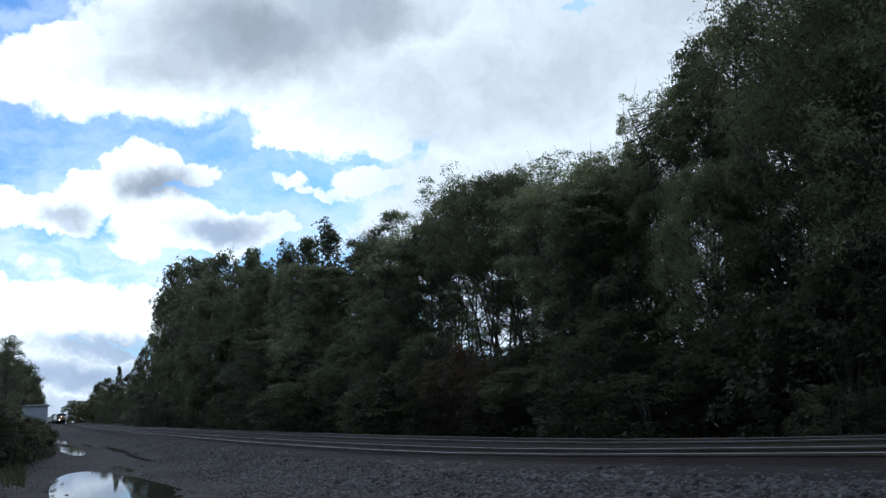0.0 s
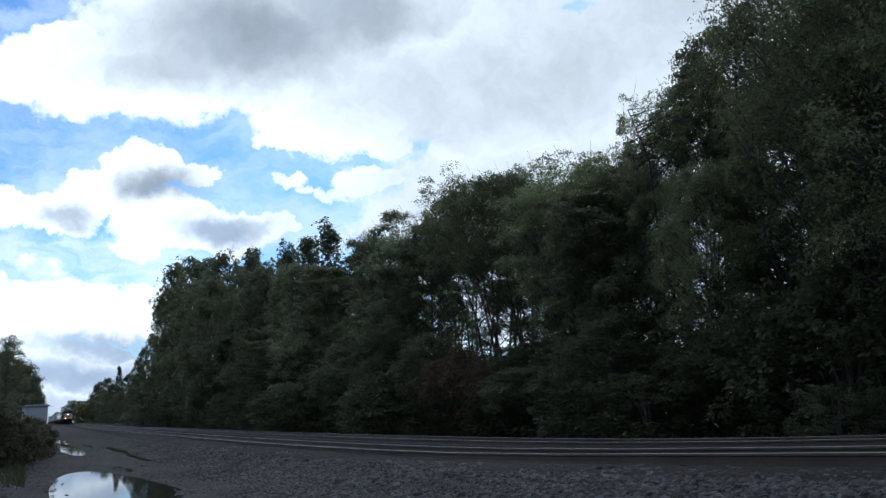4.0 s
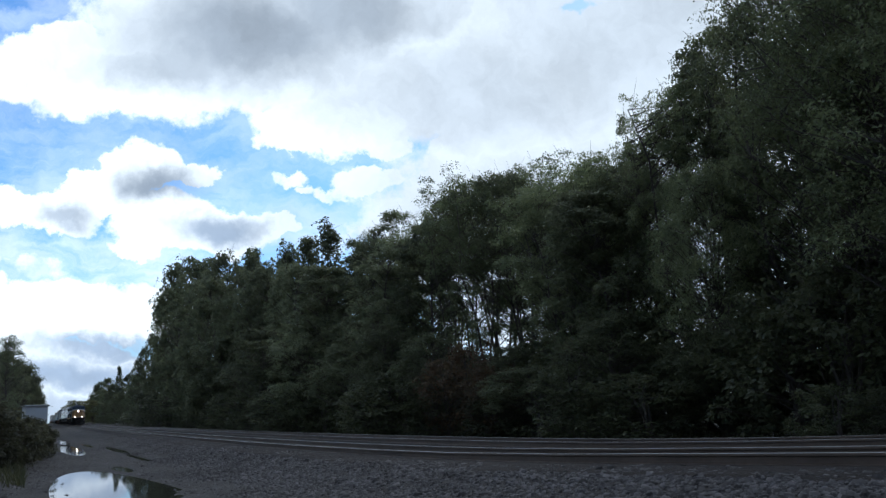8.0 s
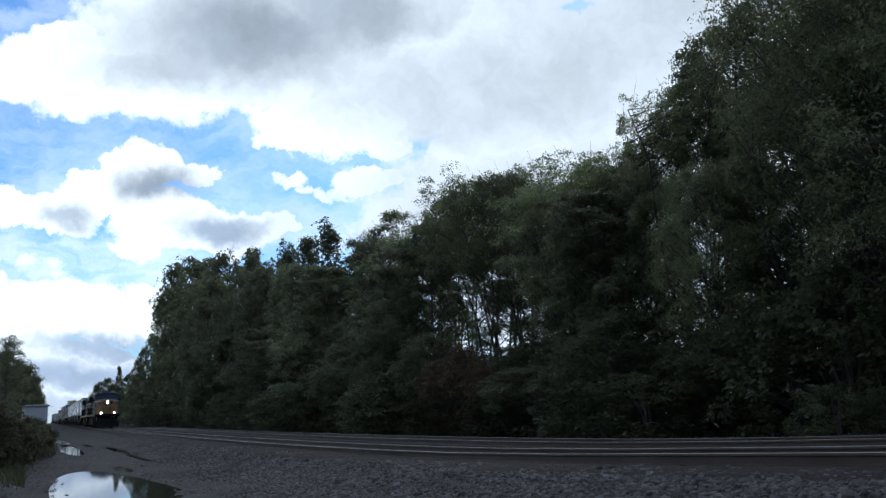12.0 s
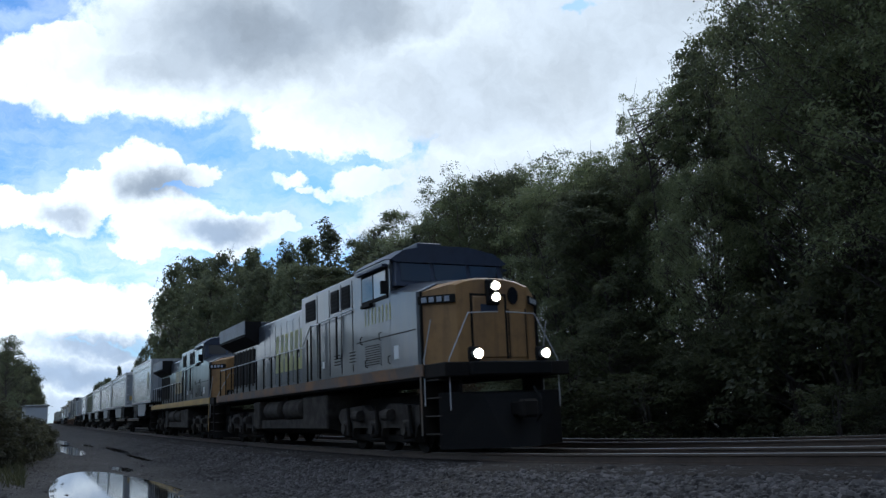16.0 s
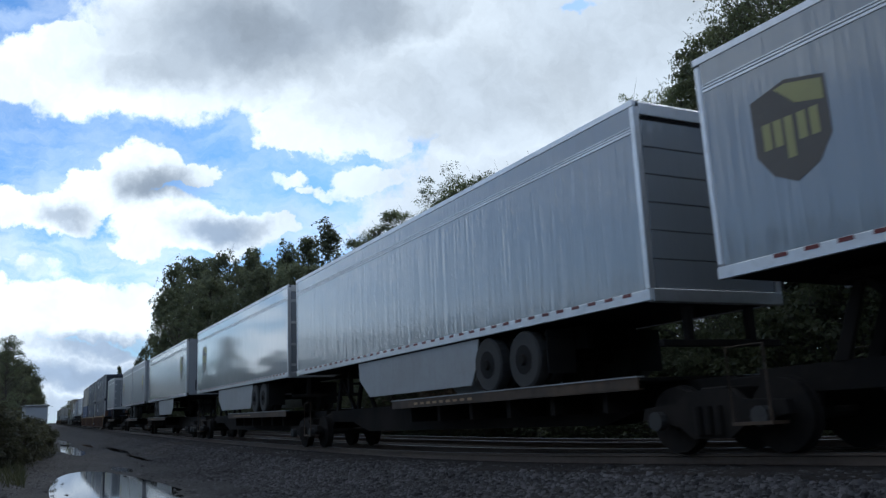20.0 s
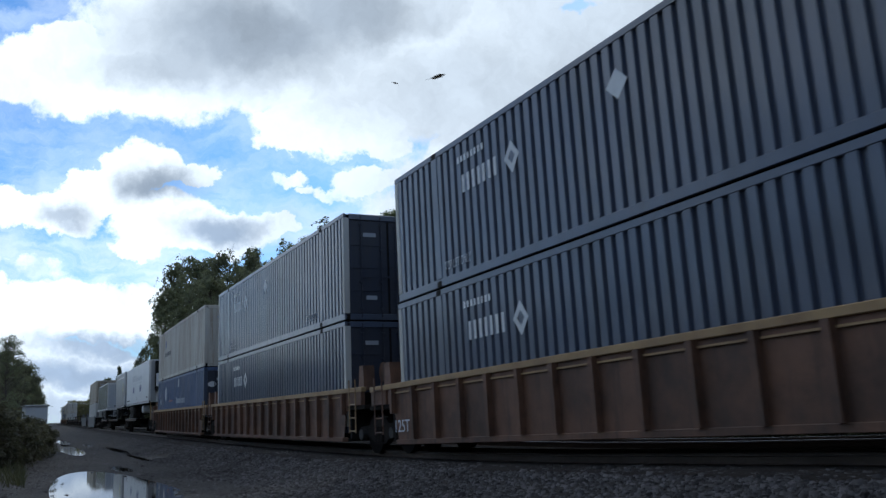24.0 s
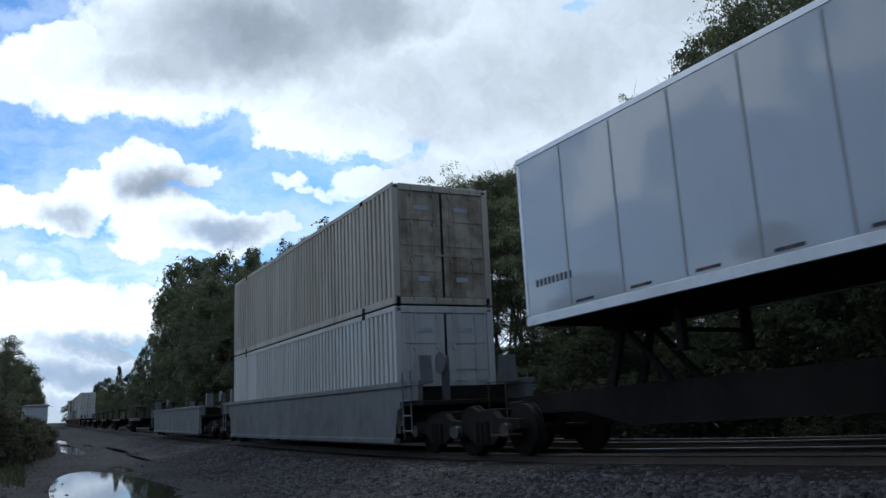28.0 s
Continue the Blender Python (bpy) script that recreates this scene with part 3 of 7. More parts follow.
LOCUST_ROWS = [  # along, across, height, breadth
    (-19.0, 14.4, 9.8, 0.5), (-23.8, 12.0, 10.4, 0.5), (-26.4, 11.6, 9.0, 0.5),
    (-9.2, 11, 12.5, 0.99), (-11.7, 12.1, 13.9, 0.81), (-14.1, 12.7, 15.2, 0.64), (-16.5, 12.7, 13.4, 0.51), (-21.1, 12.8, 12.5, 0.42),
    (-18.3, 11.2, 8.5, 0.61), (-13.4, 11.6, 8.7, 0.61), (-24.9, 14.4, 11.7, 0.37),  
    (-60, 17.6, 16.4, 0.53), (-21.6, 12.3, 11.6, 0.35),
]
OAK_ROWS = [  # along, across, height, breadth
    (-20.1, 13.8, 14.1, 0.42), (-39.7, 12, 11.8, 0.53), (-57.2, 14.6, 13.9, 0.46), (-50.8, 15.6, 12.8, 0.71),
    (-53.7, 14.6, 12.8, 0.73), (-59.8, 14.6, 13.1, 0.72), (-62.4, 13.6, 12.8, 0.74), (-23.2, 11.9, 9.2, 0.78),
    (-62.1, 11.5, 12.5, 0.7), (-52.5, 11.5, 11.3, 0.75), (-43.4, 11.5, 10.4, 0.8), (-45.1, 10.5, 8.3, 0.93), (-40.4, 9.7, 5.9, 1.28),
    (-53.2, 9.7, 7.8, 1.44), (-44.4, 9.6, 5.5, 1.49), (-27.9, 13.0, 7.6, 0.85), (-21.9, 10.1, 4.3, 1.73), (-18.2, 11.2, 3.7, 1.39),
    (-35.9, 13, 4.6, 1.2), (-33.7, 13.5, 4.2, 1.1), (-26.4, 10, 3, 2.16), (-29.6, 10.4, 3.8, 1.61), (-35.8, 10.2, 5, 1.42),
]
TALL_ROWS = [  # along, across, height, breadth
    (-32.5, 13.5, 12.6, 0.70), (-38.1, 12.5, 12.3, 0.46), (-29.6, 15.2, 12.0, 0.66),
    (-18.4, 15.3, 11.8, 0.58), (-26.2, 13.4, 11.5, 0.67), (-27.6, 12.4, 10.7, 0.72), (-35.4, 13, 12.9, 0.64), (-31.7, 16.5, 12.1, 0.7),
    (-35.4, 16.5, 13.0, 0.75), (-39.6, 16.6, 14.3, 0.73), (-43, 16.1, 14.1, 0.73), (-46.1, 15.6, 13, 0.76), (-25.6, 15.4, 8.1, 0.84),
]
SPIRE_ROWS = [  # along, across, height, breadth
    (-65.6, 14.6, 17.5, 0.88), (-72.5, 15.7, 17.4, 0.82), (-81.1, 15.7, 18.8, 0.84), (-81.9, 14.7, 17.6, 0.89),
    (-93.8, 14.8, 20, 0.79), (-103.4, 15.9, 22.2, 0.78), (-86.7, 14.7, 17.9, 0.81), (-275.6, 14.5, 17.6, 0.67),
]
FAR_ROWS = [  # along, across, height, breadth
    (-72.7, 13.6, 14.5, 0.68), (-87.2, 12.7, 16.6, 0.66), (-106.3, 11.9, 18.8, 0.66), (-100.4, 12.8, 20.5, 0.55),
    (-117, 12.5, 23, 0.78), (-130.5, 12.2, 23.6, 0.65), (-139.4, 11.8, 21.2, 0.39), (-132.5, 10.6, 15, 0.48),
    (-94.3, 10.7, 16.3, 0.77), (-75.2, 11.6, 14.6, 0.65), (-173.6, 12.6, 18, 0.3), (-189.8, 12.7, 15.9, 0.32),
    (-190.1, 11.6, 13.6, 0.41), (-207.7, 11.7, 11.7, 0.6), (-315.9, 14.1, 15.3, 0.78), (-397.5, 16, 17.5, 0.76),
    (-511, 20.9, 18.5, 0.92), (-628.3, 26, 16.5, 0.94), (-787.2, 32.8, 16.3, 1.08), (-66.6, 9.5, 8.4, 1.22), (-84.9, 9.4, 9.1, 1.25),
    (-107.9, 9.5, 9.7, 1.16), (-135.1, 9.8, 9.2, 0.86), (-167.2, 10.2, 7.9, 0.95), (-220.3, 10.7, 7.9, 1.18),
    (-304.6, 11.8, 7.3, 1.58), (-198.6, 10.6, 7.9, 1.13), (-239.9, 10.9, 7.8, 1.24), (-275.3, 11.3, 7.4, 1.33),
    (-349.2, 13.2, 7.4, 1.58), (-427.9, 16.9, 12, 1.2), (-445.5, 15.9, 9.8, 1.42), (-491.6, 17.5, 8.4, 1.57),
    (-334.7, 13.4, 12.4, 0.96), (-189, 11.1, 10.2, 0.75), (-571.5, 20.8, 8.2, 1.54), (-277.7, 12.9, 11.8, 0.84),
]
HIGH_ROWS = [  # along, across, height, breadth
    (-20.2, 20.5, 12.5, 0.45), (-17.6, 20.0, 10.5, 0.45),
    (-16.6, 17.2, 16.4, 0.36), (-13.6, 19.0, 17.5, 0.40),
    (-23.4, 17.4, 14.3, 0.38), (-19.8, 18.4, 14.8, 0.4), (-16.2, 18.3, 14.9, 0.31), (-32.5, 18.5, 12.6, 0.37),
    (-41.6, 18.6, 14.2, 0.39),
]
SHRUB_ROWS = [  # along, across, height, breadth
    (-11, 8.7, 1.3, 1.61), (-12.6, 8.8, 1.5, 1.57), (-19.5, 9.4, 2.2, 1.82), (-20.9, 9.3, 1.9, 1.46), (-22.3, 9, 2.7, 1.43),
    (-28.2, 9.7, 2, 1.93), (-33.9, 9.2, 2, 1.61), (-38, 9.6, 3.4, 2.05), (-40.6, 9.1, 2.2, 1.94), (-50.6, 9.4, 2.3, 1.74),
    (-55.3, 9.1, 3.1, 2.38), (-64.2, 9.4, 2.4, 2.04), (-72.6, 9.5, 3, 2.63), (-81.9, 9.5, 2.3, 2.49), (-92.6, 9.4, 3.6, 2.06),
    (-107.3, 10, 3.5, 2.09), (-122.5, 9.9, 5.2, 2.23), (-138.7, 10, 3.6, 2.76), (-159.1, 10, 2.9, 3.43),
]
SUMAC_ROWS = [  # along, across, height, breadth
    (-30.6, 9.3, 4, 0.85), (-32.8, 9.3, 3.5, 1.03), (-28.7, 9.3, 3, 1.08),
]
THICKET_ROWS = [  # along, across, height, breadth
    (-5.4, 11.8, 3.4, 1.24), (-7.8, 12.2, 3.6, 1.22), (-10.2, 12.7, 3.2, 1.21), (-13.7, 10.9, 4.5, 1.17), (-15.5, 11.1, 3.8, 1.16),
    (-18.9, 11.7, 3.3, 1.16), (-20.7, 13, 4.8, 1.16), (-23.3, 13.2, 3.1, 1.17), (-26.7, 13.3, 4.5, 1.16), (-29.2, 13.2, 4.3, 1.16),
    (-31.3, 11.4, 3.5, 1.16), (-34.7, 11, 3.9, 1.15), (-36.5, 11.5, 3.2, 1.16), (-40.7, 11.1, 4.6, 1.15), (-42.8, 11.4, 3.4, 1.16),
    (-44.5, 11.8, 3.6, 1.16), (-48.8, 10.8, 3.5, 1.15), (-50.4, 11, 3.3, 1.15), (-53.4, 11.4, 5, 1.15), (-56.7, 12.2, 4.6, 1.16),
    (-58.9, 13.5, 4.1, 1.16), (-61.9, 11.7, 3.3, 1.16), (-64.3, 11.4, 4.8, 1.15), (-66.3, 12.1, 3.3, 1.16), (-70, 11.4, 3.6, 1.15),
    (-72.7, 13.1, 3.5, 1.16), (-75.7, 13.3, 4.2, 1.16), (-76.8, 11.8, 4.8, 1.15), (-80.1, 12.9, 4.5, 1.15), (-83.1, 11, 3.6, 1.14),
    (-85.1, 13.3, 4.9, 1.15), (-88.7, 12.6, 4.6, 1.15), (-90.9, 13.1, 4.2, 1.15), (-93.6, 12.7, 3.7, 1.14), (-4.9, 20.7, 3.3, 1.46),
    (-9.2, 20.9, 4.2, 1.4), (-15.4, 20.7, 3.6, 1.37), (-17.9, 19.6, 3.5, 1.36), (-24, 19.6, 4.2, 1.35), (-27, 21.1, 3.7, 1.36),
    (-32.9, 21.1, 3.4, 1.36), (-35.5, 17.1, 4.6, 1.33), (-40, 20.9, 4.2, 1.35), (-44.2, 17.5, 4.4, 1.33), (-49.6, 21, 4.5, 1.35),
    (-53.8, 19.1, 3.5, 1.35), (-59, 19.5, 4.2, 1.34), (-61.7, 19.5, 3.7, 1.35), (-67, 20.3, 4.1, 1.35), (-72.1, 20.8, 4.6, 1.34),
    (-76.3, 19.3, 4, 1.34), (-79.2, 18.2, 3.8, 1.33), (-84.1, 21.4, 3.6, 1.35), (-89.3, 19.7, 4.7, 1.33), (-92.9, 18.9, 4.7, 1.32),
    (-17.4, 14.6, 5.6, 1.2), (-15.6, 15.4, 5.4, 1.2), (-14.2, 14.0, 5.2, 1.2), (-13.0, 15.5, 5.4, 1.2), (-96.6, 17, 4.8, 1.31), (-102.2, 18.2, 4.8, 1.31), (-106.1, 20.8, 3.7, 1.32),
]
PALE_ROWS = [  # along, across, height, breadth
    (-330, 9.5, 8.5, 1.3), (-380, 9.0, 9.5, 1.3), (-430, 8.5, 10.5, 1.4), (-470, 6.5, 11.5, 1.3), (-350, 6.8, 6.5, 1.3),
]
LEFT_ROWS = [  # kind, along, across, height, breadth
    ("OAK", -77.7, -9.2, 8.3, 0.72), ("OAK", -87.1, -8.2, 6.5, 0.85), ("OAK", -99.5, -7.7, 5.8, 0.84), ("OAK", -68.5, -11.2, 6.3, 0.94),
    ("OAK", -58.1, -10.3, 4.7, 1.12), ("OAK", -114, -7.9, 6.4, 0.93), ("OAK", -134.8, -8.7, 7.6, 1.02), ("OAK", -165.9, -8.8, 8.7, 1.1),
    ("OAK", -228.1, -10.4, 10.1, 1.16), ("BRAMBLE", -45.6, -7.3, 1.5, 1.13), ("BRAMBLE", -41.5, -7.1, 1.5, 1.29), ("BRAMBLE", -37.3, -7.5, 1.7, 1.22),
    ("BRAMBLE", -33.2, -7.9, 1.8, 1.24), ("BRAMBLE", -49.8, -7.6, 1.7, 1.14), ("BRAMBLE", -40.5, -8.4, 1.9, 1.25), ("BRAMBLE", -53.9, -7.2, 1.7, 1.06),
    ("BRAMBLE", -30.1, -8.7, 1.9, 1.17), ("BRAMBLE", -35.3, -9, 2.2, 1.19), ("BRAMBLE", -59.1, -7.4, 1.8, 1.07),
]


def build_plants():
    kinds = {
        "LOCUST": [make_tree("tree", "tall airy locust tree with fine green leaves", s, 14, 2.7, 3.2, 215, 195, "leaf", 0.057, 0.13, "vase", 3, 16, 0.6)
                   for s in (11, 12, 13)],
        "BROAD": [make_tree("tree", "broad airy locust tree with fine green leaves", s, 14, 4.4, 2.8, 330, 175, "leaf", 0.056, 0.17, "vase", 3, 22, 0.6)
                  for s in (14, 15)],
        "OAK": [make_tree("tree", "dense dark green broadleaf tree in the wood's edge", s, 14, 4.3, 1.2, 220, 150, "leaf_dark", 0.084, 0.2, lobes=14, flat=0.7)
                for s in (21, 22, 23)],
        "SLIM": [make_tree("tree", "upright dark green broadleaf tree in the wood's edge", s, 14, 2.7, 1.2, 230, 150, "leaf_dark", 0.084, 0.16, lobes=18, flat=0.65)
                 for s in (27, 28)],
        "TALL": [make_tree("tree", "slim trunked tree with high green crown", s, 14, 3.0, 3.9, 185, 185, "leaf", 0.060, 0.080, "tall", 4, 15, 0.6)
                 for s in (71, 72, 73)],
        "HIGH": [make_tree("tree", "full crowned tree deeper in the wood", s, 14, 2.6, 5.6, 170, 120, "leaf_dark", 0.080, 0.12, "tall", 3, 14, 0.6)
                 for s in (81, 82)],
        "FAR": [make_tree("tree", "dense dark green tree farther along the wood", s, 14, 4.3, 0.6, 240, 84, "leaf_dark", 0.155, 0.2, lobes=15, flat=0.7)
                for s in (24, 25, 26)],
        "SPIRE": [make_tree("tree", "slender pointed tree rising over the wood", s, 14, 2.6, 2.0, 190, 84, "leaf_dark", 0.115, 0.16, "spire")
                  for s in (31, 32)],
        "PALE": [make_tree("tree", "yellowish green tree far along the line, sunlight in its leaf colour", 29, 14, 4.3, 0.6, 240, 84, "leaf_sunlit", 0.155, 0.2, lobes=15, flat=0.7)],
        "THICKET": [make_tree("shrub", "dense dark undergrowth thicket inside the wood", s, 5, 2.6, 0.1, 90, 90, "leaf_shaded", 0.095, 0.06, "round", 5)
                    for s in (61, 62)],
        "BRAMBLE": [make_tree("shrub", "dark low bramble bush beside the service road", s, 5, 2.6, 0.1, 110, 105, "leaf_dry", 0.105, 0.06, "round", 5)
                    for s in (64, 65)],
        "SHRUB": [make_tree("shrub", "green roadside shrub at the foot of the wood", s, 4, 1.9, 0.15, 80, 75, "leaf_shaded", 0.075, 0.05, "round", 4)
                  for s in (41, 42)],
        "SUMAC": [make_tree("shrub", "reddish brown autumn shrub beside the track", s, 4, 1.7, 0.5, 65, 60, "leaf_red", 0.08, 0.05, "vase", 4)
                  for s in (51,)],
    }
    rng = random.Random(5)
    used = set()
    slim = {"LOCUST": 1.70, "TALL": 1.33, "HIGH": 1.92}      # breadths are given for a crown of standard width
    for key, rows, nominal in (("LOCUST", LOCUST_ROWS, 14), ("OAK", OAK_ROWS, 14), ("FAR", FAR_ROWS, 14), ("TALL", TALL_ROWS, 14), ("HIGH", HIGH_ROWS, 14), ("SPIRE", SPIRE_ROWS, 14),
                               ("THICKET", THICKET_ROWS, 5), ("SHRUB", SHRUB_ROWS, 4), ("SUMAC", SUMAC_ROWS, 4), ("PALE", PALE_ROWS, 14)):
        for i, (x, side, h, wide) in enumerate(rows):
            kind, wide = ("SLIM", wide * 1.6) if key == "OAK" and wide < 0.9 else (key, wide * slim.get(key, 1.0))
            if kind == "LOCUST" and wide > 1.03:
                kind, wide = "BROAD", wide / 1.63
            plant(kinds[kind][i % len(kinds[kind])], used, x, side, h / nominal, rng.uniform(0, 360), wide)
    # unseen trees across the service road behind the camera; they dim light and reflections
    for i in range(30):
        x = -72 + 5.6 * i + rng.uniform(-2, 2)
        plant(kinds["FAR"][i % 3], used, x, -28 - rng.uniform(0, 6), rng.uniform(0.50, 0.80), rng.uniform(0, 360), 1.2)
    for i in range(14):
        x = -78 - 10 * i + rng.uniform(-2, 2)
        plant(kinds["FAR"][i % 3], used, x, -21 + 0.035 * x - rng.uniform(0, 3), rng.uniform(0.5, 0.75), rng.uniform(0, 360), 1.25)
    # unseen taller trees, added so far trailers mirror dark crowns instead of bright sky
    for i in range(30):
        x = -215 - 16 * i + rng.uniform(-4, 4)
        plant(kinds["FAR"][i % 3], used, x, -15 - rng.uniform(0, 4), rng.uniform(1.05, 1.35), rng.uniform(0, 360), 1.5)
    # beyond the right-hand end of the view
    for i in range(8):
        plant(kinds["FAR"][i % 3], used, -4 + 6.0 * i, 12 + rng.uniform(0, 3), rng.uniform(0.8, 1.0), rng.uniform(0, 360), 1.2)
    # left of the service road
    for key, x, side, h, wide in LEFT_ROWS:
        plant(kinds[key][int(-x) % 2], used, x, side, h / (5 if key == "BRAMBLE" else 14), rng.uniform(0, 360), wide)


def grass(name, label, count, spots, height, seed, mat):
    """Upright blades in tufts, one mesh."""
    rng = np.random.default_rng(seed)
    x, y = spots(rng, count)
    n = len(x)
    z = ground_height(x, y)
    a = rng.uniform(0, 6.28, n)
    h = height * rng.uniform(0.4, 1.2, n)
    w = 0.012 + 0.05 * h * 0.3
    tilt = rng.normal(0, 0.35, (n, 2)) * h[:, None]
    p = np.stack([x, y, z - 0.03], -1)
    side = np.stack([np.cos(a) * w, np.sin(a) * w, 0 * a], -1)
    tip = p + np.concatenate([tilt, h[:, None]], 1)
    mid = p * 0.5 + tip * 0.5 + np.stack([0 * a, 0 * a, 0.08 * h], -1)
    v = np.stack([p - side, p + side, mid + side * 0.7, mid - side * 0.7, tip], 1).reshape(-1, 3)
    i = 5 * np.arange(n)[:, None]
    me = bpy.data.meshes.new(name)
    fill_mesh(me, v, np.concatenate([i + np.array([0, 1, 2]), i + np.array([0, 2, 3]), i + np.array([3, 2, 4])]))
    me.materials.append(mat)
    tagged(new(name, me), label, "grass", kind="stuff")


def build_cabinet():
    c = thing("equipment_cabinet", "pale grey trackside equipment cabinet with white roof", "cabinet")
    part("body", Mesh().box(-0.9, 0.9, -0.68, 0.68, 0, 2.65, 0.02), MAT["box_grey"], c)
    part("roof", Mesh().box(-1.0, 1.0, -0.78, 0.78, 2.65, 2.75, 0.02), MAT["white"], c, "white overhanging roof")
    d = part("door", Mesh().box(0.905, 0.93, -0.55, 0.55, 0.2, 2.5, 0.008), MAT["box_grey"], c)
    part("handle", Mesh().box(0.93, 0.97, 0.38, 0.42, 1.1, 1.4, 0.008), MAT["black"], d)
    p = on_line(-64.3, -7.05)
    c.matrix_basis = pose(p.x, p.y, float(ground_height(p.x, p.y)) - 0.03, 0, 0, 4)


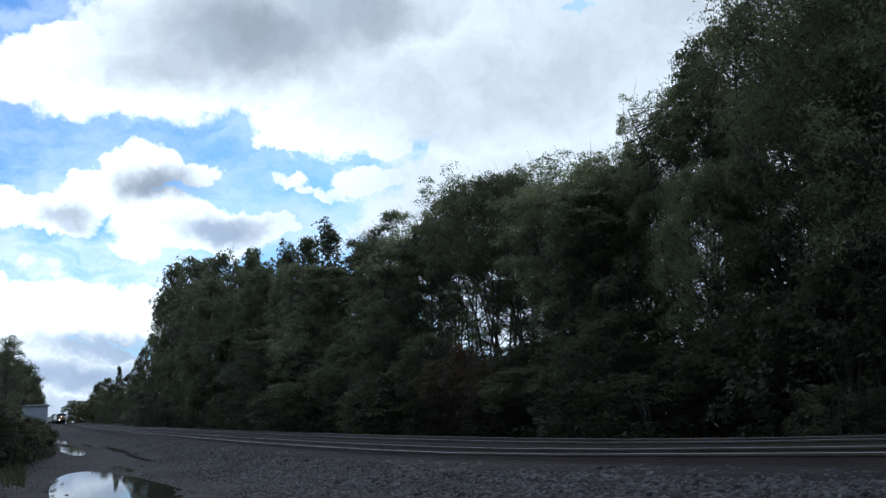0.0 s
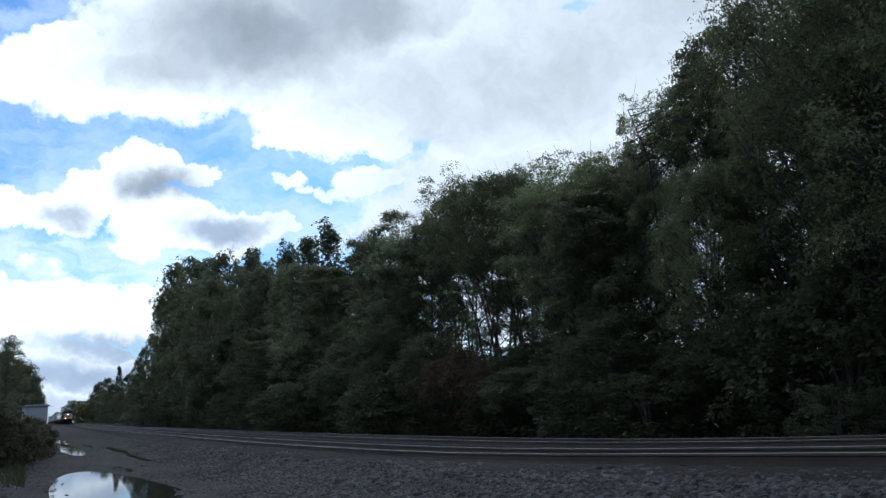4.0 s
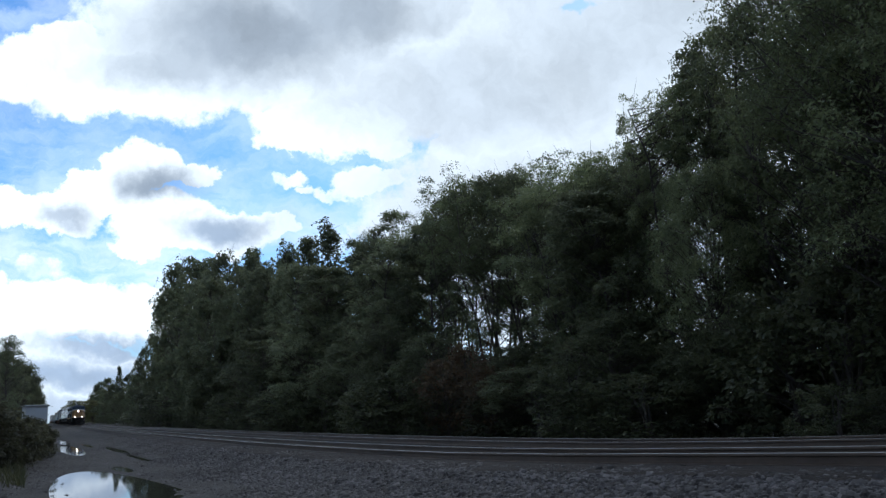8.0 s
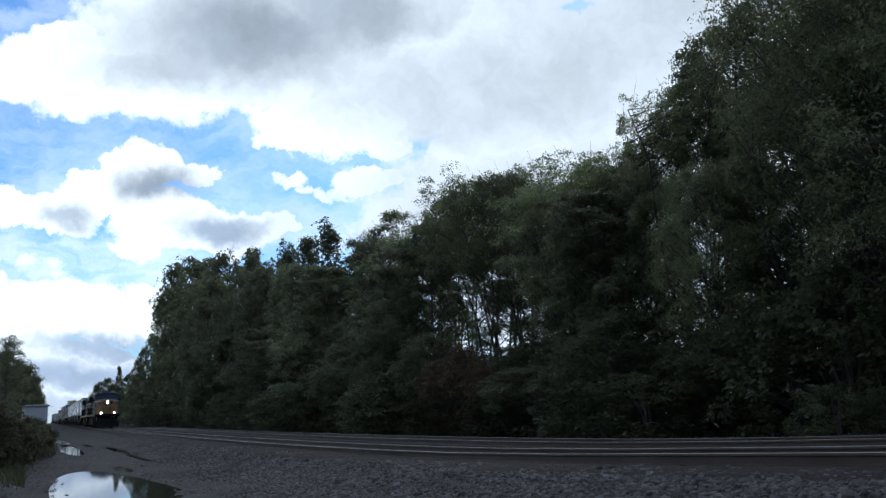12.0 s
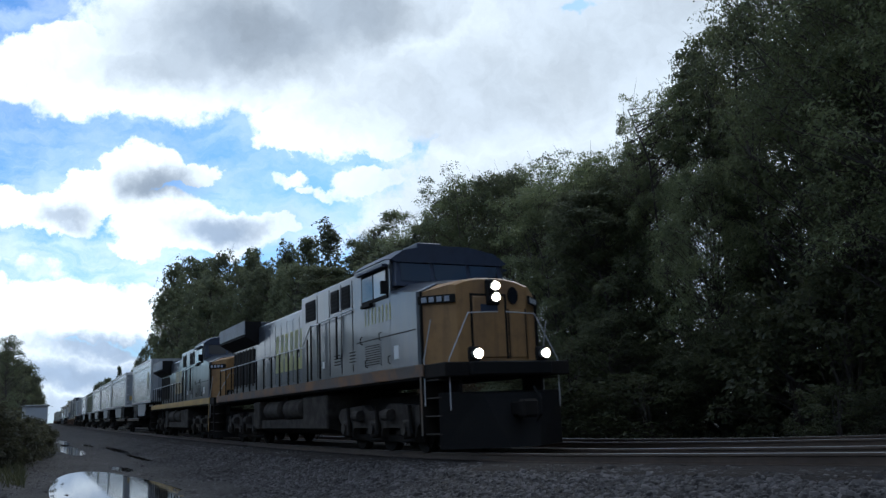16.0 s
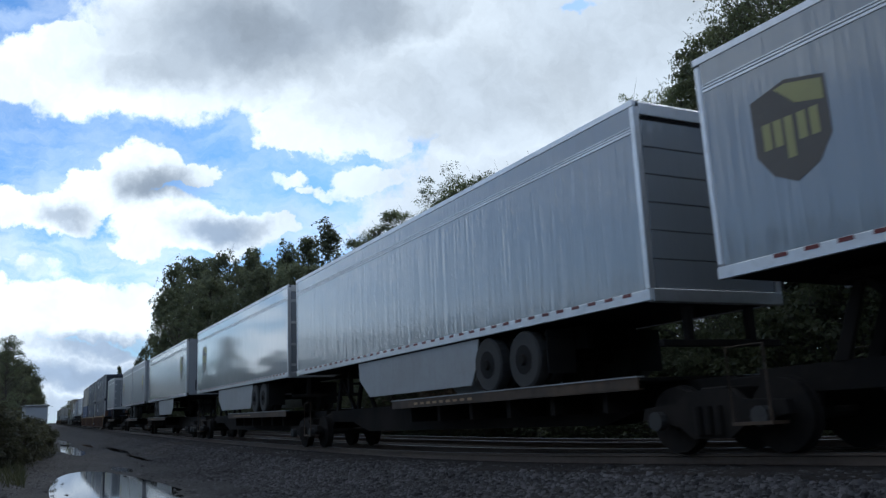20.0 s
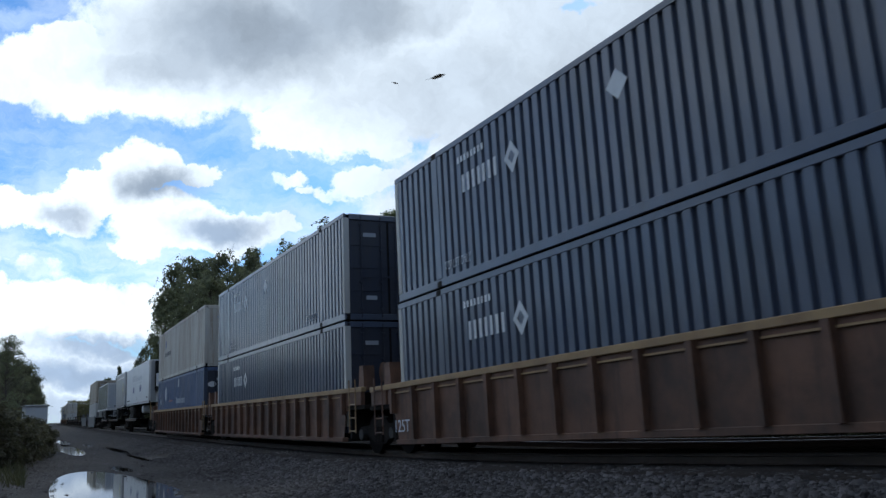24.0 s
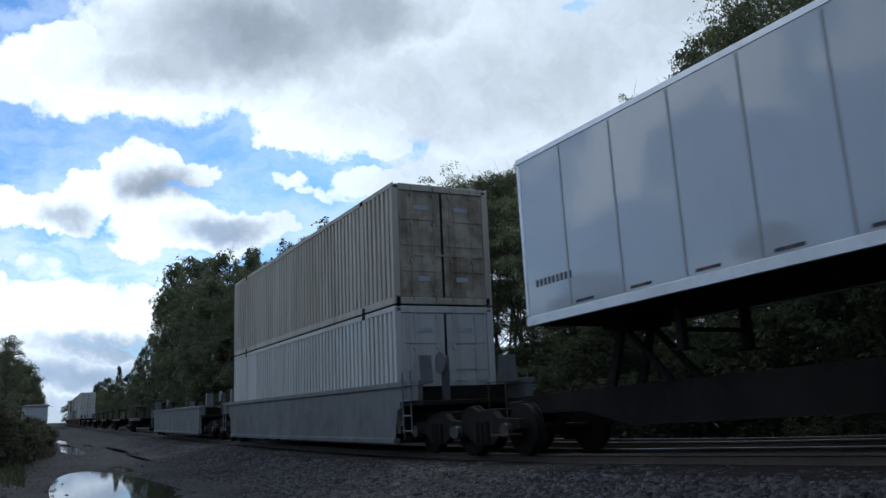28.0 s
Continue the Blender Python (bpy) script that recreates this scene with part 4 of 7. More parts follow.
# ---- rolling stock materials ----
MAT.update({
    "white": material("white_trailer_paint", (0.225, 0.237, 0.257), 0.35, dark=(0.225, 0.23, 0.235), grain=3, amount=0.35, bump=0.43, bump_scale=2.0,
                      stretch=(3.2, 1, 0.22), coat=1.0, bump_dist=0.05, coat_ior=1.75, coat_rough=0.04, streak=0.3),
    "white_plate": material("smooth_white_plate_paint", (0.235, 0.248, 0.27), 0.35, dark=(0.25, 0.255, 0.26), grain=3, amount=0.3, bump=0.08, bump_scale=1.2,
                            stretch=(1, 1, 0.4), coat=1.0, bump_dist=0.05, coat_ior=1.7, coat_rough=0.05, streak=0.25),
    "white_fresh": material("fresh_white_plate_paint", (0.42, 0.44, 0.47), 0.35, dark=(0.37, 0.38, 0.39), grain=3, amount=0.3, bump=0.08, bump_scale=1.2,
                            stretch=(1, 1, 0.4), coat=1.0, bump_dist=0.05, coat_ior=1.65, coat_rough=0.05, streak=0.2),
    "white_matte": material("weathered_white_plate_paint", (0.25, 0.262, 0.278), 0.40, dark=(0.23, 0.23, 0.23), grain=2, amount=0.5, bump=0.06, bump_scale=1.2,
                            stretch=(1, 1, 0.4), coat=0.3, coat_ior=1.6, coat_rough=0.25, streak=0.35),
    "lime": material("yellow_green_emblem_paint", (0.36, 0.40, 0.10), 0.45, dark=(0.22, 0.25, 0.10), amount=0.5),
    "white_flat": material("white_reefer_paint", (0.66, 0.67, 0.68), 0.5, dark=(0.50, 0.50, 0.49), grain=3, amount=0.35, bump=0.06),
    "alu": material("aluminium_rail", (0.62, 0.62, 0.63), 0.38, 0.8, dark=(0.40, 0.39, 0.38), amount=0.5),
    "black": material("black_steel", (0.012, 0.0115, 0.0115), 0.8, dark=(0.024, 0.021, 0.018), amount=0.6, spec=0.15),
    "under": material("dirty_running_gear", (0.014, 0.0125, 0.0115), 0.92, dark=(0.034, 0.028, 0.024), grain=5, amount=0.7, bump=0.3, spec=0.12),
    "tyre": material("tyre_rubber", (0.034, 0.033, 0.032), 0.88, dark=(0.055, 0.050, 0.045), amount=0.6),
    "hub": material("wheel_hub", (0.045, 0.042, 0.040), 0.7, 0.2, dark=(0.02, 0.02, 0.02), amount=0.7),
    "skirt": material("side_skirt", (0.31, 0.32, 0.33), 0.45, dark=(0.25, 0.24, 0.23), amount=0.6, streak=0.4),
    "red": material("red_reflector", (0.16, 0.022, 0.02), 0.4),
    "shield": material("brown_shield_paint", (0.085, 0.066, 0.050), 0.4, dark=(0.13, 0.11, 0.09), amount=0.5),
    "gold": material("gold_paint", (0.40, 0.36, 0.13), 0.45, dark=(0.28, 0.27, 0.14), amount=0.4),
    "yellow": material("dirty_yellow_paint", (0.43, 0.27, 0.06), 0.5, dark=(0.20, 0.125, 0.05), grain=4, amount=0.7),
    "deck_rust": material("weathered_yellow_deck", (0.085, 0.052, 0.028), 0.75, dark=(0.022, 0.016, 0.013), grain=3, amount=0.9, bump=0.3),
    "well": material("brown_well_car_paint", (0.150, 0.074, 0.042), 0.62, dark=(0.038, 0.022, 0.015), grain=2.5, amount=0.9, stain=0.9, bump=0.25, streak=0.65),
    "well_grey": material("grey_well_car_paint", (0.14, 0.14, 0.145), 0.6, dark=(0.06, 0.056, 0.052), grain=2.5, amount=0.7, streak=0.5),
    "blue_box": material("navy_container_paint", (0.058, 0.075, 0.122), 0.42, dark=(0.052, 0.058, 0.072), grain=3, amount=0.55, stretch=(1, 1, 0.3), coat=0.35, coat_ior=1.6, streak=0.4),
    # The navy again, darkened: shade on the end faces is put into the doors.
    "navy_door_shaded": material("dark_navy_door_paint", (0.026, 0.032, 0.052), 0.5, dark=(0.045, 0.045, 0.05), grain=3, amount=0.5, streak=0.4),
    "blue_box2": material("blue_container_paint", (0.065, 0.105, 0.215), 0.5, dark=(0.085, 0.095, 0.13), grain=3, amount=0.6, stretch=(1, 1, 0.3), streak=0.5),
    "cream": material("faded_cream_container_paint", (0.56, 0.545, 0.49), 0.6, dark=(0.27, 0.19, 0.12), grain=2.0, amount=0.55, stretch=(1, 1, 0.25), streak=0.75),
    "tan": material("faded_tan_container_paint", (0.47, 0.43, 0.35), 0.62, dark=(0.24, 0.18, 0.12), grain=2.0, amount=0.6, stretch=(1, 1, 0.25), streak=0.6),
    "pale_box": material("white_container_paint", (0.50, 0.495, 0.47), 0.55, dark=(0.30, 0.27, 0.23), grain=2.0, amount=0.45, stretch=(1, 1, 0.25), streak=0.55),
    "rusty": material("rusty_cream_door", (0.44, 0.39, 0.30), 0.7, dark=(0.10, 0.055, 0.03), grain=2.5, amount=0.85, stain=1.1, streak=0.55),
    "orange": material("orange_post_paint", (0.36, 0.10, 0.05), 0.55, amount=0.4),
    "mark": material("white_marking", (0.62, 0.64, 0.66), 0.6, amount=0.3),
    "navy_mark": material("navy_marking", (0.045, 0.055, 0.16), 0.5, amount=0.3),
    "dark_mark": material("dark_marking", (0.05, 0.05, 0.055), 0.6, amount=0.3),
    "loco": material("dark_blue_engine_paint", (0.026, 0.036, 0.058), 0.42, dark=(0.058, 0.057, 0.055), grain=1.6, amount=1.0, stretch=(1, 1, 0.35), coat=0.55, coat_ior=1.6, coat_rough=0.10, stain=0.9, bump=0.35, bump_scale=1.6, bump_dist=0.03, streak=0.5, panel=0.35),
    "loco_grey": material("grey_cab_paint", (0.088, 0.100, 0.120), 0.40, dark=(0.058, 0.054, 0.050), grain=2.2, amount=0.75, stretch=(1, 1, 0.35), coat=0.8, coat_ior=1.6, coat_rough=0.08, stain=0.5, bump=0.4, bump_scale=1.6, bump_dist=0.02, streak=0.5, panel=0.15),
    "loco_roof": material("blue_cab_roof_paint", (0.022, 0.032, 0.062), 0.5, amount=0.5),
    "nose": material("yellow_nose_paint", (0.36, 0.200, 0.070), 0.55, dark=(0.15, 0.085, 0.042), grain=4, amount=0.8, streak=0.5),
    "wing": material("pale_radiator_paint", (0.52, 0.525, 0.53), 0.5, dark=(0.26, 0.24, 0.22), amount=0.5, streak=0.5),
    "fascia": material("faded_grey_blue_wing_paint", (0.20, 0.212, 0.235), 0.55, dark=(0.12, 0.115, 0.11), amount=0.6, streak=0.5),
    "lettering": material("faded_yellow_lettering", (0.30, 0.29, 0.075), 0.5, dark=(0.11, 0.12, 0.08), grain=3, amount=0.9, stain=1.2, streak=0.5),
    "lettering_warm": material("faded_orange_lettering", (0.33, 0.24, 0.085), 0.5, dark=(0.12, 0.10, 0.075), grain=3, amount=0.9, stain=1.2, streak=0.5),
    "rust_sill": material("rusty_dirty_sill", (0.075, 0.060, 0.050), 0.75, dark=(0.20, 0.095, 0.035), grain=1.6, amount=0.9, stain=0.8),
    "dust": material("dust_covered_steel", (0.060, 0.052, 0.045), 0.92, dark=(0.022, 0.019, 0.017), grain=4.0, amount=1.0, stain=2.2, bump=0.4, spec=0.15),
    "faded_mark": material("faded_white_marking", (0.42, 0.44, 0.47), 0.6, dark=(0.12, 0.15, 0.24), grain=6, amount=0.7),
    "faded_navy": material("faded_navy_marking", (0.10, 0.11, 0.22), 0.5, dark=(0.22, 0.23, 0.30), amount=0.5),
    "ghost_mark": material("almost_gone_marking", (0.44, 0.45, 0.49), 0.5, dark=(0.56, 0.57, 0.58), grain=5, amount=0.8),
    "well_top": material("yellow_brown_chord_paint", (0.33, 0.22, 0.10), 0.6, dark=(0.16, 0.09, 0.05), grain=2.0, amount=0.7),
    "glass": glass_material("dark_cab_glass", (0.012, 0.014, 0.018)),
    "lamp": glow_material("headlight_lens", (1.0, 0.80, 0.58), 70.0),
    "lens_off": glass_material("unlit_lens", (0.5, 0.5, 0.48)),
})
HALF = 1.295


def heavy_frame(t, x, gap, z0, s):
    """Deep cast side frame of a three-axle engine truck with boxes, brake cylinders and pipes."""
    a, b = x - gap - 0.75, x + gap + 0.75
    top = [(a, z0 + 0.30), (a + 0.2, z0 + 0.50), (x - 0.8, z0 + 0.58), (x - 0.5, z0 + 0.42), (x + 0.5, z0 + 0.42), (x + 0.8, z0 + 0.58), (b - 0.2, z0 + 0.50), (b, z0 + 0.30)]
    low = []
    for k in (1, 0, -1):
        c = x + gap * k
        low += [(c + 0.42, z0 + 0.02), (c + 0.30, z0 - 0.22), (c + 0.24, z0 + 0.16), (c - 0.24, z0 + 0.16), (c - 0.30, z0 - 0.22), (c - 0.42, z0 + 0.02)]
    f = part("side_frame", Mesh().prism(top + low, s * 1.02, s * 1.20), MAT["dust"], t, "dusty cast steel side frame")
    for k in (-1, 0, 1):
        c = x + gap * k
        part("journal_box", Mesh().box(c - 0.22, c + 0.22, s * 1.0, s * 1.30, z0 - 0.18, z0 + 0.20, 0.04).disc(c, s * 1.30, s * 1.36, z0, 0.13, 12), MAT["dust"], f)
        part("damper", Mesh().tube([(c + 0.30, s * 1.27, z0 - 0.10), (c + 0.18, s * 1.27, z0 + 0.52)], 0.05, 8), MAT["under"], f)
    for k in (-0.5, 0.5):
        c = x + gap * k
        part("brake_cylinder", Mesh().tube([(c - 0.22, s * 1.30, z0 + 0.32), (c + 0.20, s * 1.30, z0 + 0.32)], 0.13, 12).box(c - 0.1, c + 0.1, s * 1.18, s * 1.28, z0 + 0.2, z0 + 0.45), MAT["dust"], f)
        part("brake_shoe", Mesh().prism([(c - 0.28, z0 - 0.30), (c + 0.28, z0 - 0.34), (c + 0.34, z0 - 0.05), (c - 0.30, z0 - 0.02)], s * 0.72, s * 0.98), MAT["dust"], f)
    part("sand_pipe", Mesh().tube([(b - 0.1, s * 1.22, z0 + 0.75), (b - 0.05, s * 1.24, z0 + 0.1), (b - 0.35, s * 0.9, z0 - 0.45)], 0.025, 6), MAT["under"], f)
    part("equaliser", Mesh().box(a + 0.4, b - 0.4, s * 0.94, s * 1.02, z0 - 0.30, z0 - 0.14, 0.02), MAT["under"], f)
    # added dark sheet behind the wheels, so no light shows through beneath
    part("guard_plate", Mesh().box(a + 0.2, b - 0.2, s * 0.45, s * 0.48, z0 - 0.25, z0 + 0.75), MAT["under"], f)


def truck(parent, x, axles=2, gap=1.73, wheel_r=0.45):
    """A railway truck with bolster, side frames, springs, axles and wheels."""
    span = gap * (axles - 1)
    z0 = wheel_r
    t = part("truck", Mesh().box(x - 0.22, x + 0.22, -1.0, 1.0, z0 + 0.05, z0 + 0.40, 0.02), MAT["under"], parent, "dirty black cast steel truck")
    for s in (-1, 1):
        if axles == 3:
            heavy_frame(t, x, gap, z0, s)
            continue
        out = [(x - span / 2 - 0.35, z0 + 0.02), (x - span / 2 - 0.30, z0 + 0.18), (x - span / 2 + 0.35, z0 + 0.22), (x - 0.35, z0 + 0.36),
               (x + 0.35, z0 + 0.36), (x + span / 2 - 0.35, z0 + 0.22), (x + span / 2 + 0.30, z0 + 0.18), (x + span / 2 + 0.35, z0 + 0.02),
               (x + span / 2 - 0.30, z0 - 0.08), (x + 0.3, z0 - 0.25), (x - 0.3, z0 - 0.25), (x - span / 2 + 0.30, z0 - 0.08)]
        part("side_frame", Mesh().prism(out, s * 0.98, s * 1.12), MAT["under"], t)
        for k in range(3):
            part("spring", Mesh().tube([(x - 0.17 + 0.17 * k, s * 1.14, z0 - 0.20), (x - 0.17 + 0.17 * k, s * 1.14, z0 + 0.16)], 0.06, 8), MAT["under"], t)
        for a in range(axles):
            xa = x - span / 2 + gap * a
            part("bearing_cap", Mesh().disc(xa, s * 1.10, s * 1.24, z0, 0.13, 10), MAT["hub"], t)
            w = Mesh().disc(xa, s * 0.70, s * 0.83, z0, wheel_r, 20).disc(xa, s * 0.67, s * 0.70, z0, wheel_r + 0.03, 20).disc(xa, s * 0.83, s * 0.90, z0, 0.14, 10)
            part("wheel", w, MAT["under"], t)
    for a in range(axles):
        xa = x - span / 2 + gap * a
        if axles == 3:
            for s in (-1, 1):
                part("wheel", Mesh().disc(xa, s * 0.70, s * 0.83, z0, wheel_r, 24).disc(xa, s * 0.67, s * 0.70, z0, wheel_r + 0.03, 24), MAT["under"], t)
        part("axle", Mesh().tube([(xa, -0.7, z0), (xa, 0.7, z0)], 0.08, 8), MAT["under"], t)
    return t


def shield_logo(parent, x, z, h, s, light="gold", field="shield"):
    """A plain shield with pale bars: no letters."""
    w = h * 0.41
    out = [(x - w, z + 0.40 * h), (x, z + 0.5 * h), (x + w, z + 0.40 * h), (x + w, z - 0.15 * h), (x + 0.6 * w, z - 0.38 * h), (x, z - 0.5 * h),
           (x - 0.6 * w, z - 0.38 * h), (x - w, z - 0.15 * h)]
    y = s * (HALF + 0.002)
    sh = part("shield_emblem", Mesh().prism(out, y, y + s * 0.003), MAT[field], parent, "yellow-green shield emblem" if field == "lime" else "brown and gold shield emblem")
    y2 = y + s * 0.004
    top = [(x - 0.92 * w, z + 0.17 * h), (x - 0.92 * w, z + 0.37 * h), (x, z + 0.46 * h), (x + 0.3 * w, z + 0.44 * h), (x - 0.2 * w, z + 0.24 * h)]
    part("emblem_top", Mesh().prism(top, y2, y2 + s * 0.002), MAT[light], sh)
    for k in (-0.62, -0.30, 0.04, 0.34, 0.64):
        low = 0.14 * h if k == 0.04 else 0
        part("emblem_bar", Mesh().box(x + k * w - 0.045 * h, x + k * w + 0.045 * h, y2, y2 + s * 0.002, z - 0.12 * h - low, z + 0.14 * h), MAT[light], sh)


def road_trailer(label, length, kind="van", line=True, skirt=True, shield=None, seams=0.0, axles=2, roll_door=False, body="white", guard="under", slots=False, fresh=False, slide=3.45, placard=False):
    """A road trailer, nose at +x, standing on a deck at z = 0."""
    t = thing("trailer", label, "trailer", "trailers on the train")
    x0, x1, z0, z1 = -length / 2, length / 2, 1.04, 4.13 if length < 10 else 4.0
    skin = MAT[body]
    for s in (-1, 1):
        y = s * HALF
        p = part("side_wall", Mesh().box(x0 + 0.1, x1 - 0.12, y, y - s * 0.04, z0 + 0.16, z1 - 0.10), skin, t)
        if seams:
            n = int(length / seams)
            for k in range(1, n):
                xs = x0 + length * k / n
                part("seam_strip", Mesh().box(xs - 0.02, xs + 0.02, y, y + s * 0.006, z0 + 0.18, z1 - 0.12), MAT["alu" if body == "white" else "skirt"], p)
        r = Mesh().box(x0, x1, y + s * 0.012, y - s * 0.05, z0, z0 + 0.16, 0.008)
        rail = part("bottom_rail", r, MAT["alu"], t, "aluminium bottom rail with reflectors")
        if slots:
            for k in range(12):
                for o in (0.0, 0.26):
                    xm = x0 + 0.5 + 1.26 * k + o
                    part("marker", Mesh().box(xm, xm + 0.17, y, y + s * 0.006, z0 + 0.20, z0 + 0.245), MAT["dark_mark"], rail)
                part("marker", Mesh().box(x0 + 0.68 + 1.26 * k, x0 + 0.75 + 1.26 * k, y, y + s * 0.006, z0 + 0.20, z0 + 0.245), MAT["red"], rail)
            for k in range(9):
                xm = (x1 - 0.35 - 0.11 * k)
                part("serial_bar", Mesh().box(xm - 0.07, xm, y, y + s * 0.004, z0 + 0.62, z0 + 0.74), MAT["dark_mark"], t)
        for k in range(0 if slots else int((length - 0.8) / 0.42)):
            xm = x0 + 0.4 + 0.42 * k
            part("reflector", Mesh().box(xm, xm + 0.19, y + s * 0.012, y + s * 0.018, z0 + 0.105, z0 + 0.155), MAT["red"], rail)
        part("top_rail", Mesh().box(x0, x1, y + s * 0.010, y - s * 0.05, z1 - 0.10, z1, 0.008), MAT["alu"], t)
        if line:
            part("moulding", Mesh().box(x0 + 0.1, x1 - 0.12, y, y + s * 0.012, z1 - 0.50, z1 - 0.47).box(x0 + 0.1, x1 - 0.12, y, y + s * 0.010, z1 - 0.45, z1 - 0.43).box(x0 + 0.1, x1 - 0.12, y, y + s * 0.010, z1 - 0.41, z1 - 0.395),
                 MAT["alu"], t, "bright double moulding under the roof")
        part("corner_post", Mesh().box(x1 - 0.12, x1, y + s * 0.01, y - s * 0.12, z0 + 0.16, z1 - 0.1, 0.03), MAT["alu"], t)
        part("nose_panel", Mesh().box(x1 - 0.01, x1 + 0.012, y - s * 0.13, y - s * 0.48, z0 + 0.1, z1 - 0.06, 0.006), MAT["skirt"], t)
        part("rear_post", Mesh().box(x0, x0 + 0.1, y + s * 0.012, y - s * 0.10, z0 + 0.16, z1 - 0.1, 0.01), MAT["alu"], t)
        if shield:
            shield_logo(t, shield[0], shield[1], 1.25, s, "mark" if fresh else "gold", "lime" if fresh else "shield")
        if skirt:
            a, b = (x0 + min(5.0, slide + 2.3), min(x1 - 3.2, x0 + 11.2)) if length > 10 else (0, 0)
            if b > a + 1:
                part("side_skirt", Mesh().prism([(a, z0 - 0.02), (b, z0 - 0.02), (b - 0.05, z0 - 0.45), (b - 0.7, z0 - 0.88), (a + 0.35, z0 - 0.88), (a + 0.12, z0 - 0.5)],
                                                y - s * 0.06, y - s * 0.08), MAT["skirt"], t, "pale plastic side skirt")
    part("roof", Mesh().box(x0 + 0.02, x1 - 0.02, -HALF + 0.05, HALF - 0.05, z1 - 0.03, z1 - 0.005), skin, t)
    part("floor", Mesh().box(x0 + 0.05, x1 - 0.05, -HALF + 0.05, HALF - 0.05, z0 + 0.02, z0 + 0.15), MAT["black"], t)
    fw = part("front_wall", Mesh().box(x1 - 0.05, x1 - 0.005, -HALF + 0.12, HALF - 0.12, z0 + 0.05, z1 - 0.02), skin, t)
    if kind == "reefer":
        u = part("cooling_unit", Mesh().box(x1, x1 + 0.40, -0.92, 0.92, z0 + 0.80, z1 - 0.10, 0.06), MAT["black"], t, "black cooling unit with white covers")
        for k in range(6):
            part("grille_slat", Mesh().box(x1 + 0.40, x1 + 0.42, -0.80, 0.80, z0 + 2.08 + 0.09 * k, z0 + 2.11 + 0.09 * k), MAT["under"], u)
        part("bottom_panel", Mesh().box(x1 + 0.40, x1 + 0.415, -0.86, 0.86, z0 + 0.86, z0 + 1.06, 0.01), MAT["hub"], u)
        for a, b in ((-0.87, -0.30), (-0.24, 0.87)):
            part("cover", Mesh().box(x1 + 0.40, x1 + 0.425, a, b, z0 + 1.10, z0 + 1.98, 0.02), MAT["white_flat"], u)
        part("unit_strut", Mesh().box(x1 - 0.04, x1 + 0.0, -1.22, -1.02, z0 + 0.2, z1 - 0.1, 0.01), MAT["alu"], t)
        part("fuel_tank", Mesh().tube([(x1 - 5.1, -1.16, 0.66), (x1 - 5.1, -1.12, 0.66), (x1 - 5.1, 0.4, 0.66), (x1 - 5.1, 0.44, 0.66)], [0.24, 0.29, 0.29, 0.24], 20), MAT["white_flat"], t, "white cylindrical fuel tank")
    else:
        part("vent", Mesh().box(x1 - 0.005, x1 + 0.02, -0.45, 0.0, z1 - 0.45, z1 - 0.25, 0.006), MAT["dark_mark"], fw)
        for y in (-0.85, 0.55):
            part("connection_box", Mesh().box(x1 - 0.005, x1 + 0.045, y, y + 0.28, z0 + 0.3, z0 + 0.8, 0.01), MAT["dark_mark"], fw)
    part("header", Mesh().box(x0, x0 + 0.06, -HALF + 0.1, HALF - 0.1, z1 - 0.22, z1 - 0.02, 0.01), MAT["alu"], t)
    part("rear_sill", Mesh().box(x0 - 0.03, x0 + 0.1, -HALF + 0.02, HALF - 0.02, z0 - 0.02, z0 + 0.17, 0.01), MAT["alu"], t)
    if roll_door:
        d = part("roll_up_door", Mesh().box(x0 + 0.035, x0 + 0.055, -HALF + 0.12, HALF - 0.12, z0 + 0.18, z1 - 0.23), MAT["black"], t)
        for k in range(6):
            zz = z0 + 0.19 + k * 0.415
            part("door_panel", Mesh().box(x0 + 0.02, x0 + 0.05, -HALF + 0.12, HALF - 0.12, zz, zz + 0.405, 0.008), skin, d)
    else:
        for s in (-1, 1):
            d = part("rear_door", Mesh().box(x0 + 0.01, x0 + 0.05, s * 0.008, s * (HALF - 0.11), z0 + 0.19, z1 - 0.23, 0.008), skin, t)
            for yy in (0.10, 0.62):
                part("lock_bar", Mesh().tube([(x0 - 0.015, s * yy, z0 + 0.12), (x0 - 0.015, s * yy, z1 - 0.2)], 0.016, 6), MAT["alu"], d)
            for zz in (0.35, 1.0, 1.7, 2.4):
                part("hinge", Mesh().box(x0 - 0.005, x0 + 0.02, s * (HALF - 0.25), s * (HALF - 0.05), z0 + zz, z0 + zz + 0.08), MAT["alu"], d)
            part("placard", Mesh().box(x0 + 0.002, x0 + 0.012, s * 0.35, s * 0.62, z0 + 0.35, z0 + 0.47), MAT["dark_mark"], d)
    if placard:
        part("warning_placard", Mesh().box(x0 - 0.006, x0 + 0.002, 0.62, 0.98, z0 + 0.55, z0 + 0.90), MAT["yellow"], t, "yellow square placard")
    # running gear
    ax = [x0 + slide, x0 + slide + 1.25] if axles == 2 else [x0 + 1.0]
    bog = part("bogie", Mesh().box(ax[0] - 0.9, ax[-1] + 0.9, -0.55, -0.40, 0.62, 1.0).box(ax[0] - 0.9, ax[-1] + 0.9, 0.40, 0.55, 0.62, 1.0), MAT["black"], t)
